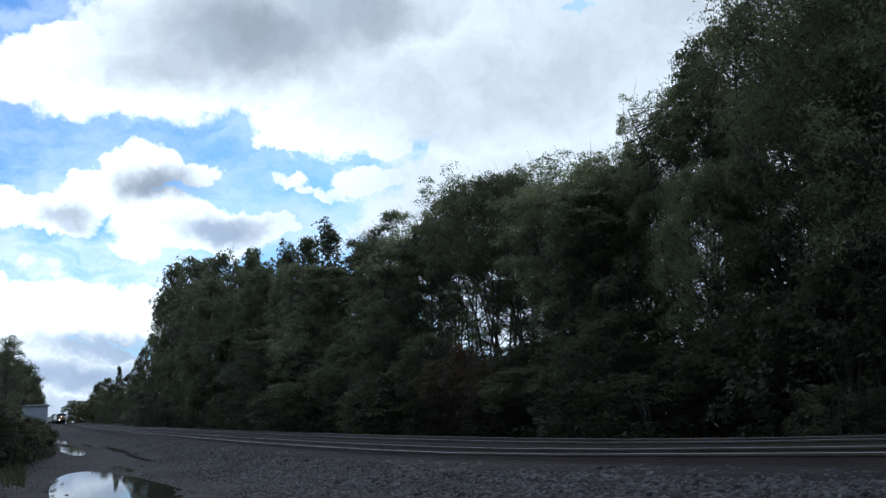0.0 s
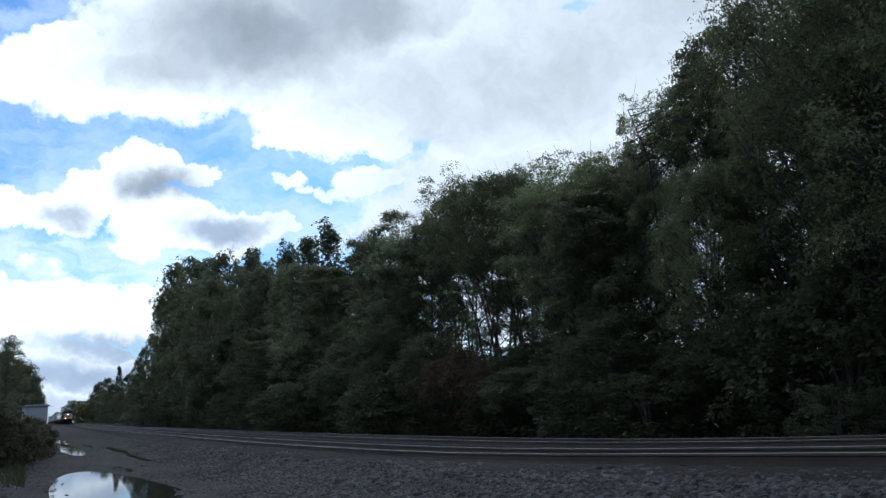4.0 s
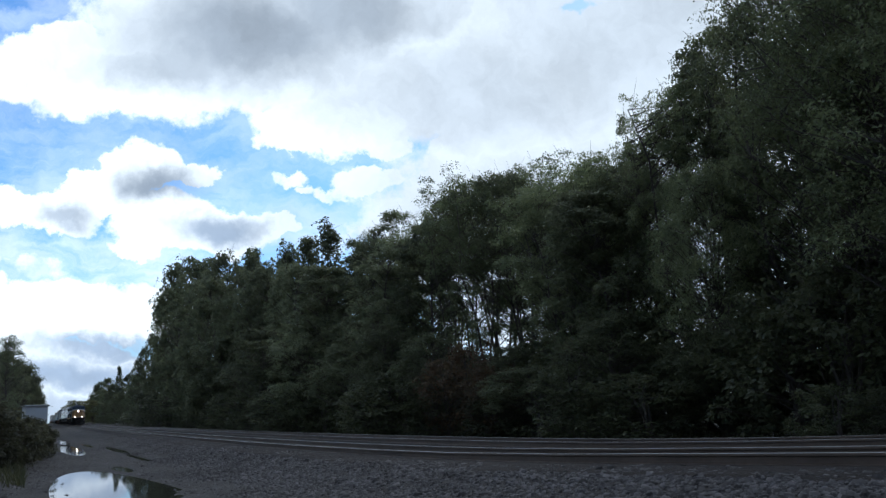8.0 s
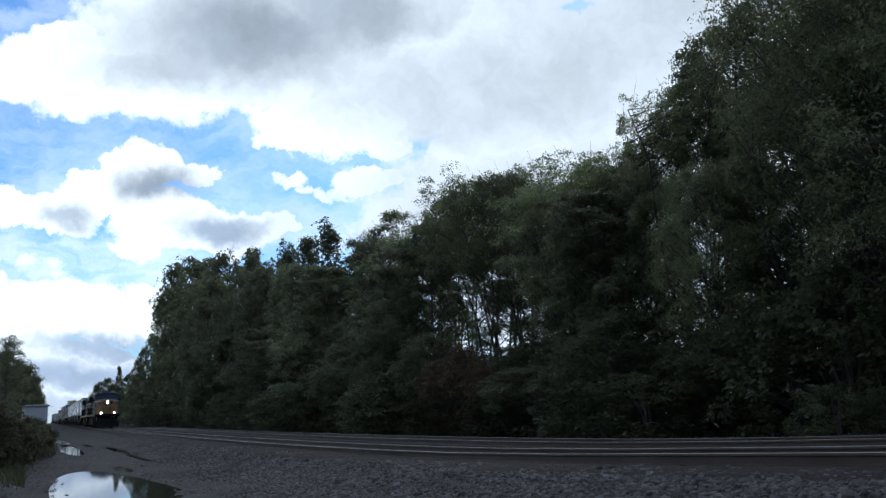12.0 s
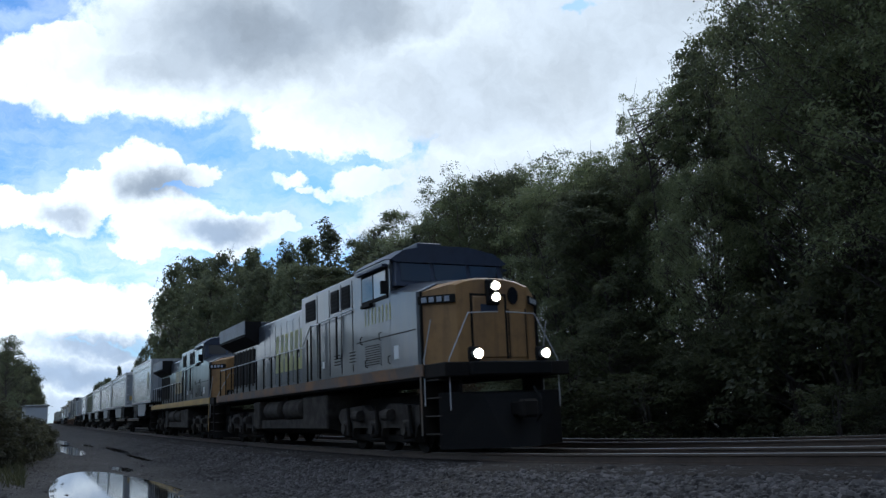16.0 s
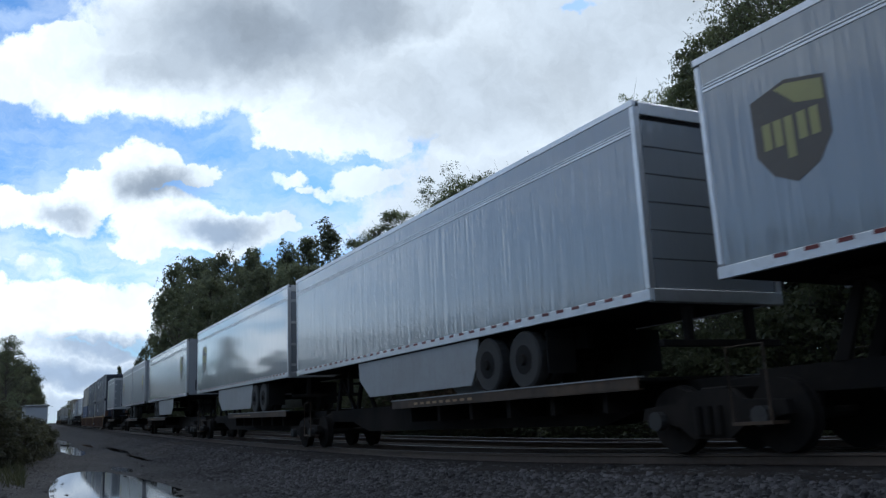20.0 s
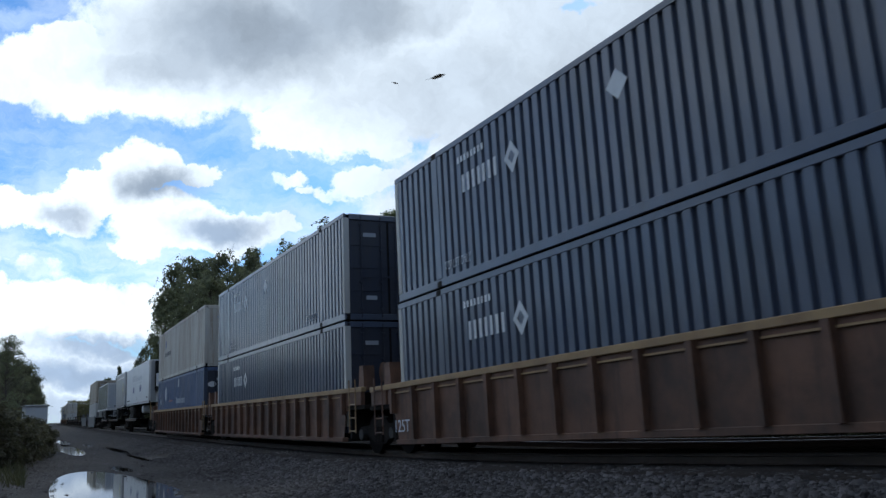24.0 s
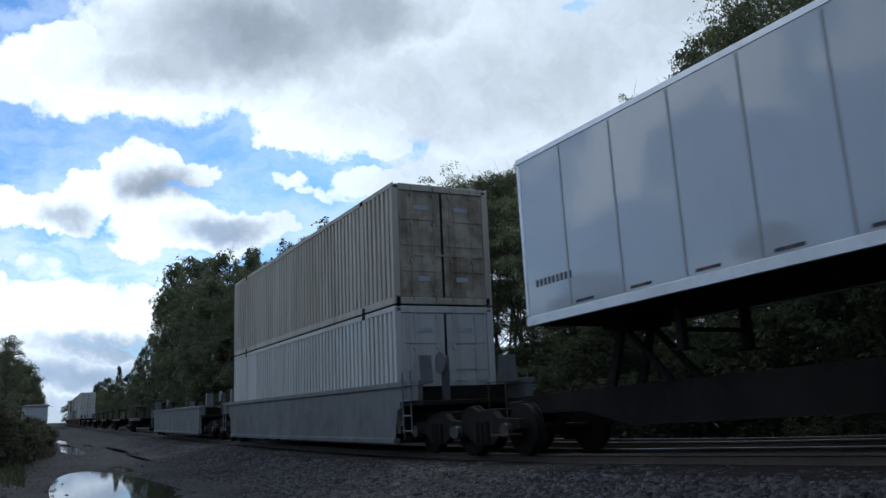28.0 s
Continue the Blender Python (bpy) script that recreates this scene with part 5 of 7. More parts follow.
    for a in ax:
        part("axle", Mesh().tube([(a, -1.0, 0.5), (a, 1.0, 0.5)], 0.07, 8), MAT["black"], bog)
        for s in (-1, 1):
            for k in (0, 1):
                y = s * (1.24 - 0.33 * k)
                w = part("tyre", Mesh().tube([(a, y, 0.5), (a, y - s * 0.03, 0.5), (a, y - s * 0.22, 0.5), (a, y - s * 0.25, 0.5)], [0.46, 0.5, 0.5, 0.46], 24), MAT["tyre"], bog)
                if k == 0:
                    part("rim", Mesh().tube([(a, y + s * 0.004, 0.5), (a, y - s * 0.05, 0.5)], [0.275, 0.285], 20), MAT["hub"], t, "dull wheel rim")
                    part("hub", Mesh().tube([(a, y + s * 0.007, 0.5), (a, y - s * 0.04, 0.5)], [0.258, 0.262], 20), MAT["black"], t)
                    part("hub_cap", Mesh().tube([(a, y + s * 0.05, 0.5), (a, y, 0.5)], [0.08, 0.11], 10), MAT["under"], t)
    for s in (-1, 1):
        part("mud_flap", Mesh().box(ax[0] - 0.72, ax[0] - 0.70, s * 0.65, s * 1.22, 0.22, 0.95), MAT["black"], t)
        part("guard_upright", Mesh().box(x0 + 0.02, x0 + 0.12, s * 0.55, s * 0.67, 0.48, 0.98), MAT[guard], t)
    part("rear_guard", Mesh().box(x0, x0 + 0.1, -1.15, 1.15, 0.40, 0.50, 0.01), MAT[guard], t, "rear impact bar")
    gx = x1 - 4.0 if kind == "reefer" else x1 - 2.9 if length > 10 else x1 - 2.2
    for s in (-1, 1):
        part("landing_leg", Mesh().box(gx - 0.06, gx + 0.06, s * 0.62, s * 0.74, 0.35, 1.0).box(gx - 0.12, gx + 0.12, s * 0.56, s * 0.80, 0.33, 0.36), MAT["under"], t)
    part("leg_brace", Mesh().box(gx - 0.03, gx + 0.03, -0.62, 0.62, 0.6, 0.66), MAT["under"], t)
    return t


def spine_unit(label, length, deck_at, hitch_at, deck_len=8.6, first=False, loaded=True):
    """One platform of a spine car: sill, wheel deck, hitch and truck; z = 0 at the rail."""
    c = thing("spine_car", label, "rail car", "spine cars in the train")
    h = length / 2
    out = [(-h + 0.2, 1.05), (h - 0.2, 1.05), (h - 0.2, 0.72), (h - 2.0, 0.70), (h - 3.2, 0.42), (-h + 3.2, 0.42), (-h + 2.0, 0.70), (-h + 0.2, 0.72)]
    part("centre_sill", Mesh().prism(out, -0.33, 0.33), MAT["under"], c, "black welded centre sill")
    d0, d1 = deck_at - deck_len / 2, deck_at + deck_len / 2
    deck = part("wheel_deck", Mesh().box(d0, d1, -1.27, 1.27, 1.04, 1.095, 0.008), MAT["under"], c)
    for s in (-1, 1):
        y = s * 1.27
        e = Mesh().box(d0, d1, y, y + s * 0.03, 0.93, 1.10, 0.006).box(d0, d1, y + s * 0.03, y - s * 0.06, 0.925, 0.945)
        edge = part("deck_edge", e, MAT["deck_rust"], deck, "rusty yellow deck side channel")
        part("deck_lip", Mesh().box(d0, d1, y - s * 0.09, y + s * 0.045, 1.10, 1.118), MAT["skirt"], deck)
        for k in range(9):
            xx = d0 + 1.2 + k * 0.30
            part("stencil", Mesh().box(xx, xx + 0.17, y + s * 0.031, y + s * 0.034, 0.98, 1.03), MAT["well_top"], edge)
        for k in range(int(deck_len / 1.4)):
            xx = d0 + 0.5 + 1.4 * k
            part("deck_bracket", Mesh().prism([(xx, 1.04), (xx + 0.12, 1.04), (xx + 0.12, 0.62), (xx, 0.62)], s * 0.33, s * 1.1), MAT["under"], deck)
    hx = hitch_at
    hi = Mesh()
    for s in (-1, 1):
        hi.prism([(hx - 0.5, 1.05), (hx - 0.3, 1.05), (hx + 0.05, 1.98), (hx - 0.08, 1.98)], s * 0.28, s * 0.36)
        hi.prism([(hx + 0.9, 1.05), (hx + 1.05, 1.05), (hx + 0.10, 1.98), (hx, 1.98)], s * 0.28, s * 0.36)
    hi.box(hx - 0.35, hx + 0.35, -0.45, 0.45, 1.97, 2.08, 0.02)
    part("hitch", hi, MAT["under"], c, "dark folding trailer hitch stand")
    for s in (-1, 1):
        part("end_step", Mesh().box(-h + 0.5, -h + 1.1, s * 1.0, s * 1.3, 0.35, 0.39).tube([(-h + 0.52, s * 1.28, 0.39), (-h + 0.52, s * 1.28, 1.3), (-h + 1.08, s * 1.28, 1.3), (-h + 1.08, s * 1.28, 0.39)], 0.016, 5),
             MAT["deck_rust"], c)
    for e in ((-h,), (-h, h))[first]:
        truck(c, e)
    part("articulation", Mesh().box(-h - 0.35, -h + 0.4, -0.30, 0.30, 0.62, 0.98, 0.03), MAT["under"], c)
    return c


def well_car(label, mat, length=19.45, cargo=16.15, first=False, smooth_sides=False, stencil="", tail=0.0):
    """One well of a double-stack car."""
    c = thing("well_car", label, "rail car", "well cars in the train")
    h = length / 2
    w = cargo / 2 + 0.35
    for s in (-1, 1):
        y = s * 1.42
        out = [(-w - 0.35, 1.10), (-w - 0.35, 1.50), (w + 0.35, 1.50), (w + 0.35, 1.10), (w - 0.15, 0.95), (w - 0.35, 0.24), (-w + 0.35, 0.24), (-w + 0.15, 0.95)]
        sw = part("side_sill", Mesh().prism(out, y - s * 0.03, y - s * 0.05), mat, c)
        part("top_chord", Mesh().box(-h + 0.2, h - 0.2, y + s * 0.02, y - s * 0.12, 1.44, 1.56, 0.01), mat if smooth_sides else MAT["well_top"], sw)
        part("bottom_chord", Mesh().box(-w + 0.3, w - 0.3, y + s * 0.02, y - s * 0.15, 0.22, 0.33, 0.01), mat, sw)
        if not smooth_sides:
            n = 16
            for k in range(n + 1):
                xx = -w + 0.2 + (2 * w - 0.4) * k / n
                z_low = 0.33 if abs(xx) < w - 0.4 else 0.9
                part("side_post", Mesh().prism([(xx - 0.055, z_low), (xx + 0.055, z_low), (xx + 0.055, 1.44), (xx - 0.055, 1.44)], y - s * 0.03, y + s * 0.085), mat, sw)
                if k < n:
                    part("panel_bar", Mesh().box(xx + 0.08, xx + (2 * w - 0.4) / n - 0.08, y - s * 0.03, y + s * 0.01, 1.33, 1.36), MAT["well_top"], sw)
        for e in (-1, 1):
            part("end_sill", Mesh().box(e * (w + 0.2), e * (h - 0.25), y + s * 0.01, y - s * 0.10, 1.12, 1.46, 0.01), mat, c)
            lx = e * (w + 0.55)
            lad = Mesh()
            for q in (-0.22, 0.22):
                lad.tube([(lx + q, y + s * 0.05, 0.45), (lx + q, y + s * 0.05, 1.75)], 0.018, 5)
            for q in range(4):
                lad.tube([(lx - 0.22, y + s * 0.05, 0.5 + 0.32 * q), (lx + 0.22, y + s * 0.05, 0.5 + 0.32 * q)], 0.016, 5)
            part("ladder", lad, MAT["well_top"] if e > 0 and not smooth_sides else mat, c)
            part("guide", Mesh().prism([(lx - 0.2, 1.5), (lx + 0.2, 1.5), (lx + 0.14, 2.1), (lx - 0.10, 2.1)], y - s * 0.2, y - s * 0.5), mat, c)
        if stencil and s < 0:
            words("capacity_stencil", stencil, 0.37, MAT["mark"], sw, (-8.06, -1.395 - 0.115, 0.49), (90, 0, 0), "white capacity lettering")
    if tail:
        a, b = -h + 0.3, -h - tail
        part("tail_platform", Mesh().box(a, b, -1.36, 1.36, 1.16, 1.24, 0.01), MAT["under"], c)
        part("tail_beam", Mesh().box(b, b + 0.14, -1.42, 1.42, 0.98, 1.42, 0.015), mat, c)
        part("draft_sill", Mesh().box(a, b - 0.5, -0.30, 0.30, 0.66, 1.16, 0.02), mat, c)
        part("tail_brake_wheel", Mesh().box(b + 0.3, b + 0.42, -0.86, -0.72, 1.24, 1.95, 0.02).disc(b + 0.36, -0.93, -0.87, 1.8, 0.24, 16), mat, c)
        for s in (-1, 1):
            y = s * 1.42
            part("tail_sill", Mesh().prism([(a, 1.04), (a, 1.50), (b + 0.6, 1.42), (b, 1.42), (b, 1.10), (b + 0.7, 0.98)], y, y - s * 0.10), mat, c)
            part("tail_bracket", Mesh().prism([(a - 0.1, 1.50), (a - 0.5, 1.50), (a - 0.35, 1.85), (a - 0.1, 1.85)], y - s * 0.05, y - s * 0.35), mat, c)
            rail = Mesh().tube([(b + 0.08, y + s * 0.03, 0.95), (b + 0.08, y + s * 0.03, 2.15), (b + 0.08, y - s * 0.32, 2.15), (b + 0.08, y - s * 0.32, 1.24)], 0.02, 6)
            for z in (1.06, 1.6):
                rail.tube([(b + 0.08, y + s * 0.03, z), (b + 0.52, y + s * 0.03, z)], 0.018, 5)
            rail.tube([(b + 0.52, y + s * 0.03, 0.95), (b + 0.52, y + s * 0.03, 1.9)], 0.02, 6)
            part("tail_handrail", rail, MAT["well_top"], c, "worn yellow corner handrail and steps")
    part("floor", Mesh().box(-w + 0.3, w - 0.3, -1.3, 1.3, 0.22, 0.30), MAT["under"], c)
    for e in (-1, 1):
        part("end_platform", Mesh().box(e * w, e * (h - 0.1), -1.40, 1.40, 1.02, 1.12, 0.01), MAT["under"], c)
        part("bulkhead", Mesh().box(e * (w - 0.02), e * (w + 0.08), -1.32, 1.32, 0.3, 1.45), MAT["under"], c)
        part("brake_stand", Mesh().box(e * (h - 1.0), e * (h - 0.85), -0.5, -0.35, 1.12, 2.1, 0.02).disc(e * (h - 0.92), -0.56, -0.50, 1.95, 0.25, 14), mat, c)
    for e in ((-h,), (-h, h))[first]:
        truck(c, e, gap=1.78, wheel_r=0.48)
    part("articulation", Mesh().box(-h - 0.35, -h + 0.5, -0.35, 0.35, 0.62, 1.02, 0.03), MAT["under"], c)
    return c


def container(label, mat, post=None, door=None, length=16.15, logo=None, rib=0.28, smooth_front=0.0):
    """A corrugated container, doors at +x, z = 0 at its floor."""
    t = thing("container", label, "container", "containers on the train")
    x0, x1, H = -length / 2, length / 2, 2.895
    o = (length - 12.192) / 2
    post, door = post or mat, door or mat
    for s in (-1, 1):
        y = s * HALF
        a = x0 + 0.16 + smooth_front
        w = part("side_wall", Mesh().ribbed(a, x1 - 0.16, y - s * 0.012, 0.17, H - 0.12, rib, 0.07, s), MAT[mat], t)
        if smooth_front:
            part("smooth_panel", Mesh().box(x0 + 0.16, a, y - s * 0.012, y - s * 0.03, 0.17, H - 0.12), MAT[mat], t)
        part("bottom_rail", Mesh().box(x0, x1, y, y - s * 0.06, 0, 0.17, 0.008), MAT[mat], t)
        part("top_rail", Mesh().box(x0, x1, y, y - s * 0.06, H - 0.12, H, 0.008), MAT[mat], t)
        for x, mm in ((x0, post), (x1 - 0.16, post)):
            part("corner_post", Mesh().box(x, x + 0.16, y + s * 0.002, y - s * 0.16, 0.17, H - 0.12, 0.01), MAT[mm], t)
        for x in (x0 + o - 0.12, x1 - o - 0.12):
            p = part("lift_post", Mesh().box(x, x + 0.24, y + s * 0.003, y - s * 0.05, 0.17, H - 0.12, 0.01), MAT[mat], t)
            for z in (0.0, H - 0.13):
                part("lift_casting", Mesh().box(x + 0.02, x + 0.22, y + s * 0.008, y - s * 0.12, z, z + 0.13, 0.012), MAT["black"], p)
        if logo:
            logo(t, s)
    part("roof", Mesh().box(x0 + 0.02, x1 - 0.02, -HALF + 0.06, HALF - 0.06, H - 0.05, H - 0.02), MAT[mat], t)
    part("floor", Mesh().box(x0 + 0.02, x1 - 0.02, -HALF + 0.06, HALF - 0.06, 0.02, 0.14), MAT["black"], t)
    part("front_wall", Mesh().box(x0 + 0.02, x0 + 0.06, -HALF + 0.16, HALF - 0.16, 0.1, H - 0.08), MAT[mat], t)
    part("door_header", Mesh().box(x1 - 0.1, x1, -HALF + 0.16, HALF - 0.16, H - 0.16, H, 0.01), MAT[mat], t)
    part("door_sill", Mesh().box(x1 - 0.1, x1, -HALF + 0.16, HALF - 0.16, 0, 0.16, 0.01), MAT[mat], t)
    for s in (-1, 1):
        d = part("door", Mesh().box(x1 - 0.07, x1 - 0.03, s * 0.01, s * (HALF - 0.17), 0.17, H - 0.17, 0.006), MAT[door], t)
        for k in range(3):
            z = 0.32 + 0.62 * k + 0.1
            part("door_rib", Mesh().box(x1 - 0.03, x1 - 0.012, s * 0.08, s * (HALF - 0.22), z + 0.36, z + 0.44), MAT[door], d)
        for yy in (0.22, 0.80):
            b = Mesh().tube([(x1 + 0.01, s * yy, 0.06), (x1 + 0.01, s * yy, H - 0.06)], 0.018, 6)
            for z in (0.3, 1.0, 1.9, 2.6):
                b.box(x1 - 0.03, x1 + 0.025, s * yy - 0.05, s * yy + 0.05, z, z + 0.05)
            b.box(x1 + 0.01, x1 + 0.03, s * yy - 0.02, s * yy + 0.3, 1.15, 1.19)
            part("lock_rod", b, MAT[door], d)
        part("gasket", Mesh().box(x1 - 0.03, x1 - 0.022, s * 0.0, s * 0.03, 0.17, H - 0.17), MAT["black"], d)
        for a, b, z in ((0.35, 0.72, H - 0.62), (0.35, 0.66, 0.55)):
            part("placard", Mesh().box(x1 - 0.03, x1 - 0.02, s * a, s * b, z, z + 0.11), MAT["faded_mark"], d)
    return t


def locomotive(label, side_mat, sill_mat, lit, letters, cab_mat, numbered):
    """A six-axle wide-cab diesel engine; front coupler face at x = 11.2, z = 0 at the rail."""
    e = thing("locomotive", label, "locomotive", "engines of the train")
    q = lambda r: r + 11.2                                  # metres behind the front coupler
    S, N, C = MAT[side_mat], MAT["nose"], MAT[cab_mat]
    # platform
    part("frame", Mesh().box(q(-21.9), q(-0.55), -1.48, 1.48, 1.55, 1.84, 0.02), MAT["under"], e)
    for s in (-1, 1):
        part("side_sill", Mesh().box(q(-21.7), q(-1.5), s * 1.48, s * 1.52, 1.60, 1.86, 0.008), MAT[sill_mat], e, "dirty side sill stripe")
    # short nose: faceted front, crowned roof
    def ring(x, w, zt, edge, z0=1.86):
        return [(x, -w, z0), (x, -w, zt - edge), (x, -w * 0.72, zt - edge * 0.35), (x, -0.3, zt), (x, 0.3, zt), (x, w * 0.72, zt - edge * 0.35), (x, w, zt - edge), (x, w, z0)]
    nose = Mesh().loft([ring(q(-1.15), 0.85, 3.62, 0.14), ring(q(-1.22), 0.95, 3.66, 0.16), ring(q(-1.68), 1.40, 3.66, 0.28)])
    n = part("nose", nose, N, e, "dirty orange yellow nose")
    part("nose_side", Mesh().loft([ring(q(-1.68), 1.44, 3.68, 0.28), ring(q(-1.75), 1.50, 3.70, 0.30), ring(q(-3.15), 1.50, 3.90, 0.30)]), C, e)
    for s in (-1, 1):
        part("nose_trim", Mesh().box(q(-1.70), q(-1.655), s * 1.455, s * 1.40, 1.86, 3.40), MAT["black"], n)
    door = part("nose_door", Mesh().box(q(-1.15), q(-1.11), -0.48, 0.30, 1.95, 3.25, 0.03), N, n)
    part("door_seam", Mesh().box(q(-1.15), q(-1.125), -0.53, -0.49, 1.93, 3.28).box(q(-1.15), q(-1.125), 0.31, 0.35, 1.93, 3.28).box(q(-1.15), q(-1.125), -0.53, 0.35, 3.27, 3.31), MAT["black"], door)
    part("door_emblem", Mesh().prism([(0, 0), (0, 0.16), (0.42, 0.16), (0.42, 0)], 0, 0.003), MAT["loco_roof"], door).matrix_basis = pose(q(-1.105), -0.30, 2.92, 0, 0, 90)
    part("nose_window", Mesh().loft([[(q(-1.16), 0.52 + 0.13 * math.cos(a), 3.28 + 0.20 * math.sin(a)) for a in np.linspace(0, 6.283, 13)[:-1]],
                                     [(q(-1.10), 0.52 + 0.12 * math.cos(a), 3.28 + 0.19 * math.sin(a)) for a in np.linspace(0, 6.283, 13)[:-1]]]), MAT["glass"], n)
    part("nose_hatch", Mesh().box(q(-1.15), q(-1.125), 0.42, 0.80, 1.95, 2.98, 0.02), N, n)
    part("hatch_seam", Mesh().box(q(-1.15), q(-1.13), 0.385, 0.405, 1.93, 3.0).box(q(-1.15), q(-1.13), 0.815, 0.835, 1.93, 3.0), MAT["black"], n)
    hb = part("headlight_box", Mesh().box(q(-1.16), q(-1.05), -0.16, 0.16, 3.06, 3.62, 0.03), MAT["black"], n)
    for z in (3.22, 3.46):
        r = part("reflector", Mesh().tube([(q(-1.05), 0, z), (q(-0.94), 0, z)], [0.085, 0.10], 16, cap=False), MAT["alu"], hb, "bright headlight reflector")
        part("headlight", Mesh().tube([(q(-1.055), 0, z), (q(-1.045), 0, z)], [0.062, 0.06], 14), MAT["lamp" if lit else "lens_off"], r, "lit headlight" if lit else "")
    for s in (-1, 1):
        nb = part("number_board", Mesh().box(-0.42, 0.42, -0.02, 0.02, -0.09, 0.09, 0.01), MAT["black"], n)
        if s < 0:
            nb.matrix_basis = pose(q(-1.40), -1.19, 3.20, 0, 0, 45)
        else:
            nb.matrix_basis = pose(q(-1.40), 1.19, 3.20, 0, 0, -45 + 180)
        for k in range(4):
            part("digit_bar", Mesh().box(-0.33 + 0.17 * k, -0.22 + 0.17 * k, -0.026, -0.02, -0.055, 0.055), MAT["faded_mark"], nb)
    # cab
    def cab_ring(x, w, ze, zt):
        return [(x, -w, 1.86), (x, -w, ze), (x, -w * 0.80, ze + (zt - ze) * 0.6), (x, -w * 0.35, zt), (x, w * 0.35, zt), (x, w * 0.80, ze + (zt - ze) * 0.6), (x, w, ze), (x, w, 1.86)]
    part("cab", Mesh().loft([cab_ring(q(-3.12), 1.50, 4.38, 4.68), cab_ring(q(-5.40), 1.50, 4.38, 4.68)]), C, e)
    roof_ring = lambda x, g: [(x, -1.53, 4.36 + g), (x, -1.20, 4.58 + g), (x, -0.5, 4.72 + g), (x, 0.5, 4.72 + g), (x, 1.20, 4.58 + g), (x, 1.53, 4.36 + g), (x, 1.4, 4.30 + g), (x, -1.4, 4.30 + g)]
    part("cab_roof", Mesh().loft([roof_ring(q(-2.98), -0.02), roof_ring(q(-3.4), 0.03), roof_ring(q(-5.5), 0.03)]), MAT["loco_roof"], e, "dark blue cab roof")
    ws = part("windshield_band", Mesh().loft([[(q(-3.13), -1.46, 3.72), (q(-3.13), 1.46, 3.72), (q(-3.13), 1.40, 4.44), (q(-3.13), -1.40, 4.44)],
                                             [(q(-2.95), -1.42, 3.72), (q(-2.95), 1.42, 3.72), (q(-3.06), 1.36, 4.42), (q(-3.06), -1.36, 4.42)]]), MAT["loco_roof"], e)
    for y0, y1 in ((-1.28, -0.52), (-0.42, 0.42), (0.52, 1.28)):
        part("windshield", Mesh().loft([[(q(-3.02), y0, 3.84), (q(-3.02), y1, 3.84), (q(-3.06), y1, 4.34), (q(-3.06), y0, 4.34)],
                                        [(q(-2.955), y0, 3.84), (q(-2.955), y1, 3.84), (q(-3.035), y1, 4.34), (q(-3.035), y0, 4.34)]]), MAT["glass"], ws)
    for s in (-1, 1):
        y = s * 1.50
        fr = part("cab_window", Mesh().box(q(-4.86), q(-3.24), y, y + s * 0.03, 3.48, 4.20, 0.01), MAT["black"], e)
        part("pane", Mesh().box(q(-4.78), q(-4.10), y + s * 0.03, y + s * 0.036, 3.56, 4.13), MAT["glass"], fr)
        # this pane gets a pale colour in place of reflected sky
        part("pane", Mesh().box(q(-4.02), q(-3.32), y + s * 0.03, y + s * 0.036, 3.56, 4.13), MAT["lens_off"], fr, "side pane painted pale as a sky reflection")
        part("sunshade", Mesh().prism([(q(-4.9), 4.20), (q(-3.2), 4.20), (q(-3.2), 4.26), (q(-4.9), 4.26)], y + s * 0.02, y + s * 0.16), MAT["loco_roof"], fr)
        part("mirror", Mesh().box(q(-3.2), q(-3.12), y + s * 0.05, y + s * 0.22, 3.55, 3.85, 0.01), MAT["black"], fr)
        part("arm_rest", Mesh().box(q(-4.8), q(-4.2), y + s * 0.005, y + s * 0.09, 3.40, 3.48, 0.01), MAT["black"], fr)
        if s < 0 and numbered:
            for k in range(4):
                xn = q(-4.72 + 0.44 * k)
                part("number_bar", Mesh().box(xn, xn + 0.075, y - 0.004, y, 2.97, 3.36), MAT["lettering"], e)
                part("number_bar", Mesh().box(xn + 0.20, xn + 0.275, y - 0.004, y, 2.97, 3.36), MAT["lettering"], e)
        for k, (xa, za) in enumerate(((-4.9, 2.55), (-3.7, 2.55), (-4.6, 1.98), (-3.2, 1.98))):
            part("grab_iron", Mesh().tube([(q(xa), y + s * 0.01, za), (q(xa), y + s * 0.06, za + 0.02), (q(xa), y + s * 0.06, za + 0.16), (q(xa), y + s * 0.01, za + 0.18)], 0.012, 5), MAT["black"], e)
        part("builder_plate", Mesh().box(q(-3.0), q(-2.74), y, y + s * 0.004, 2.06, 2.36), MAT["mark"], e)
        lp = part("louvre_panel", Mesh().box(q(-4.75), q(-3.75), y, y + s * 0.008, 1.98, 2.52), C, e)
        for k in range(9):
            part("slat", Mesh().box(q(-4.70), q(-3.80), y + s * 0.008, y + s * 0.016, 2.02 + 0.055 * k, 2.04 + 0.055 * k), MAT["black"], lp)
        for xa in (-5.9, -8.35):
            part("white_plate", Mesh().box(q(xa), q(xa + 0.16), s * 1.36, s * 1.366, 2.18, 2.36), MAT["mark"], e)
        part("belt_seam", Mesh().box(q(-5.3), q(-1.8), y, y + s * 0.006, 2.60, 2.625), MAT["black"], e)
        # equipment cabin behind the cab
        y2 = s * 1.36
        part("equipment_cabin", Mesh().box(q(-10.3), q(-5.42), s * 0.2, y2, 1.86, 4.40, 0.03), S, e)
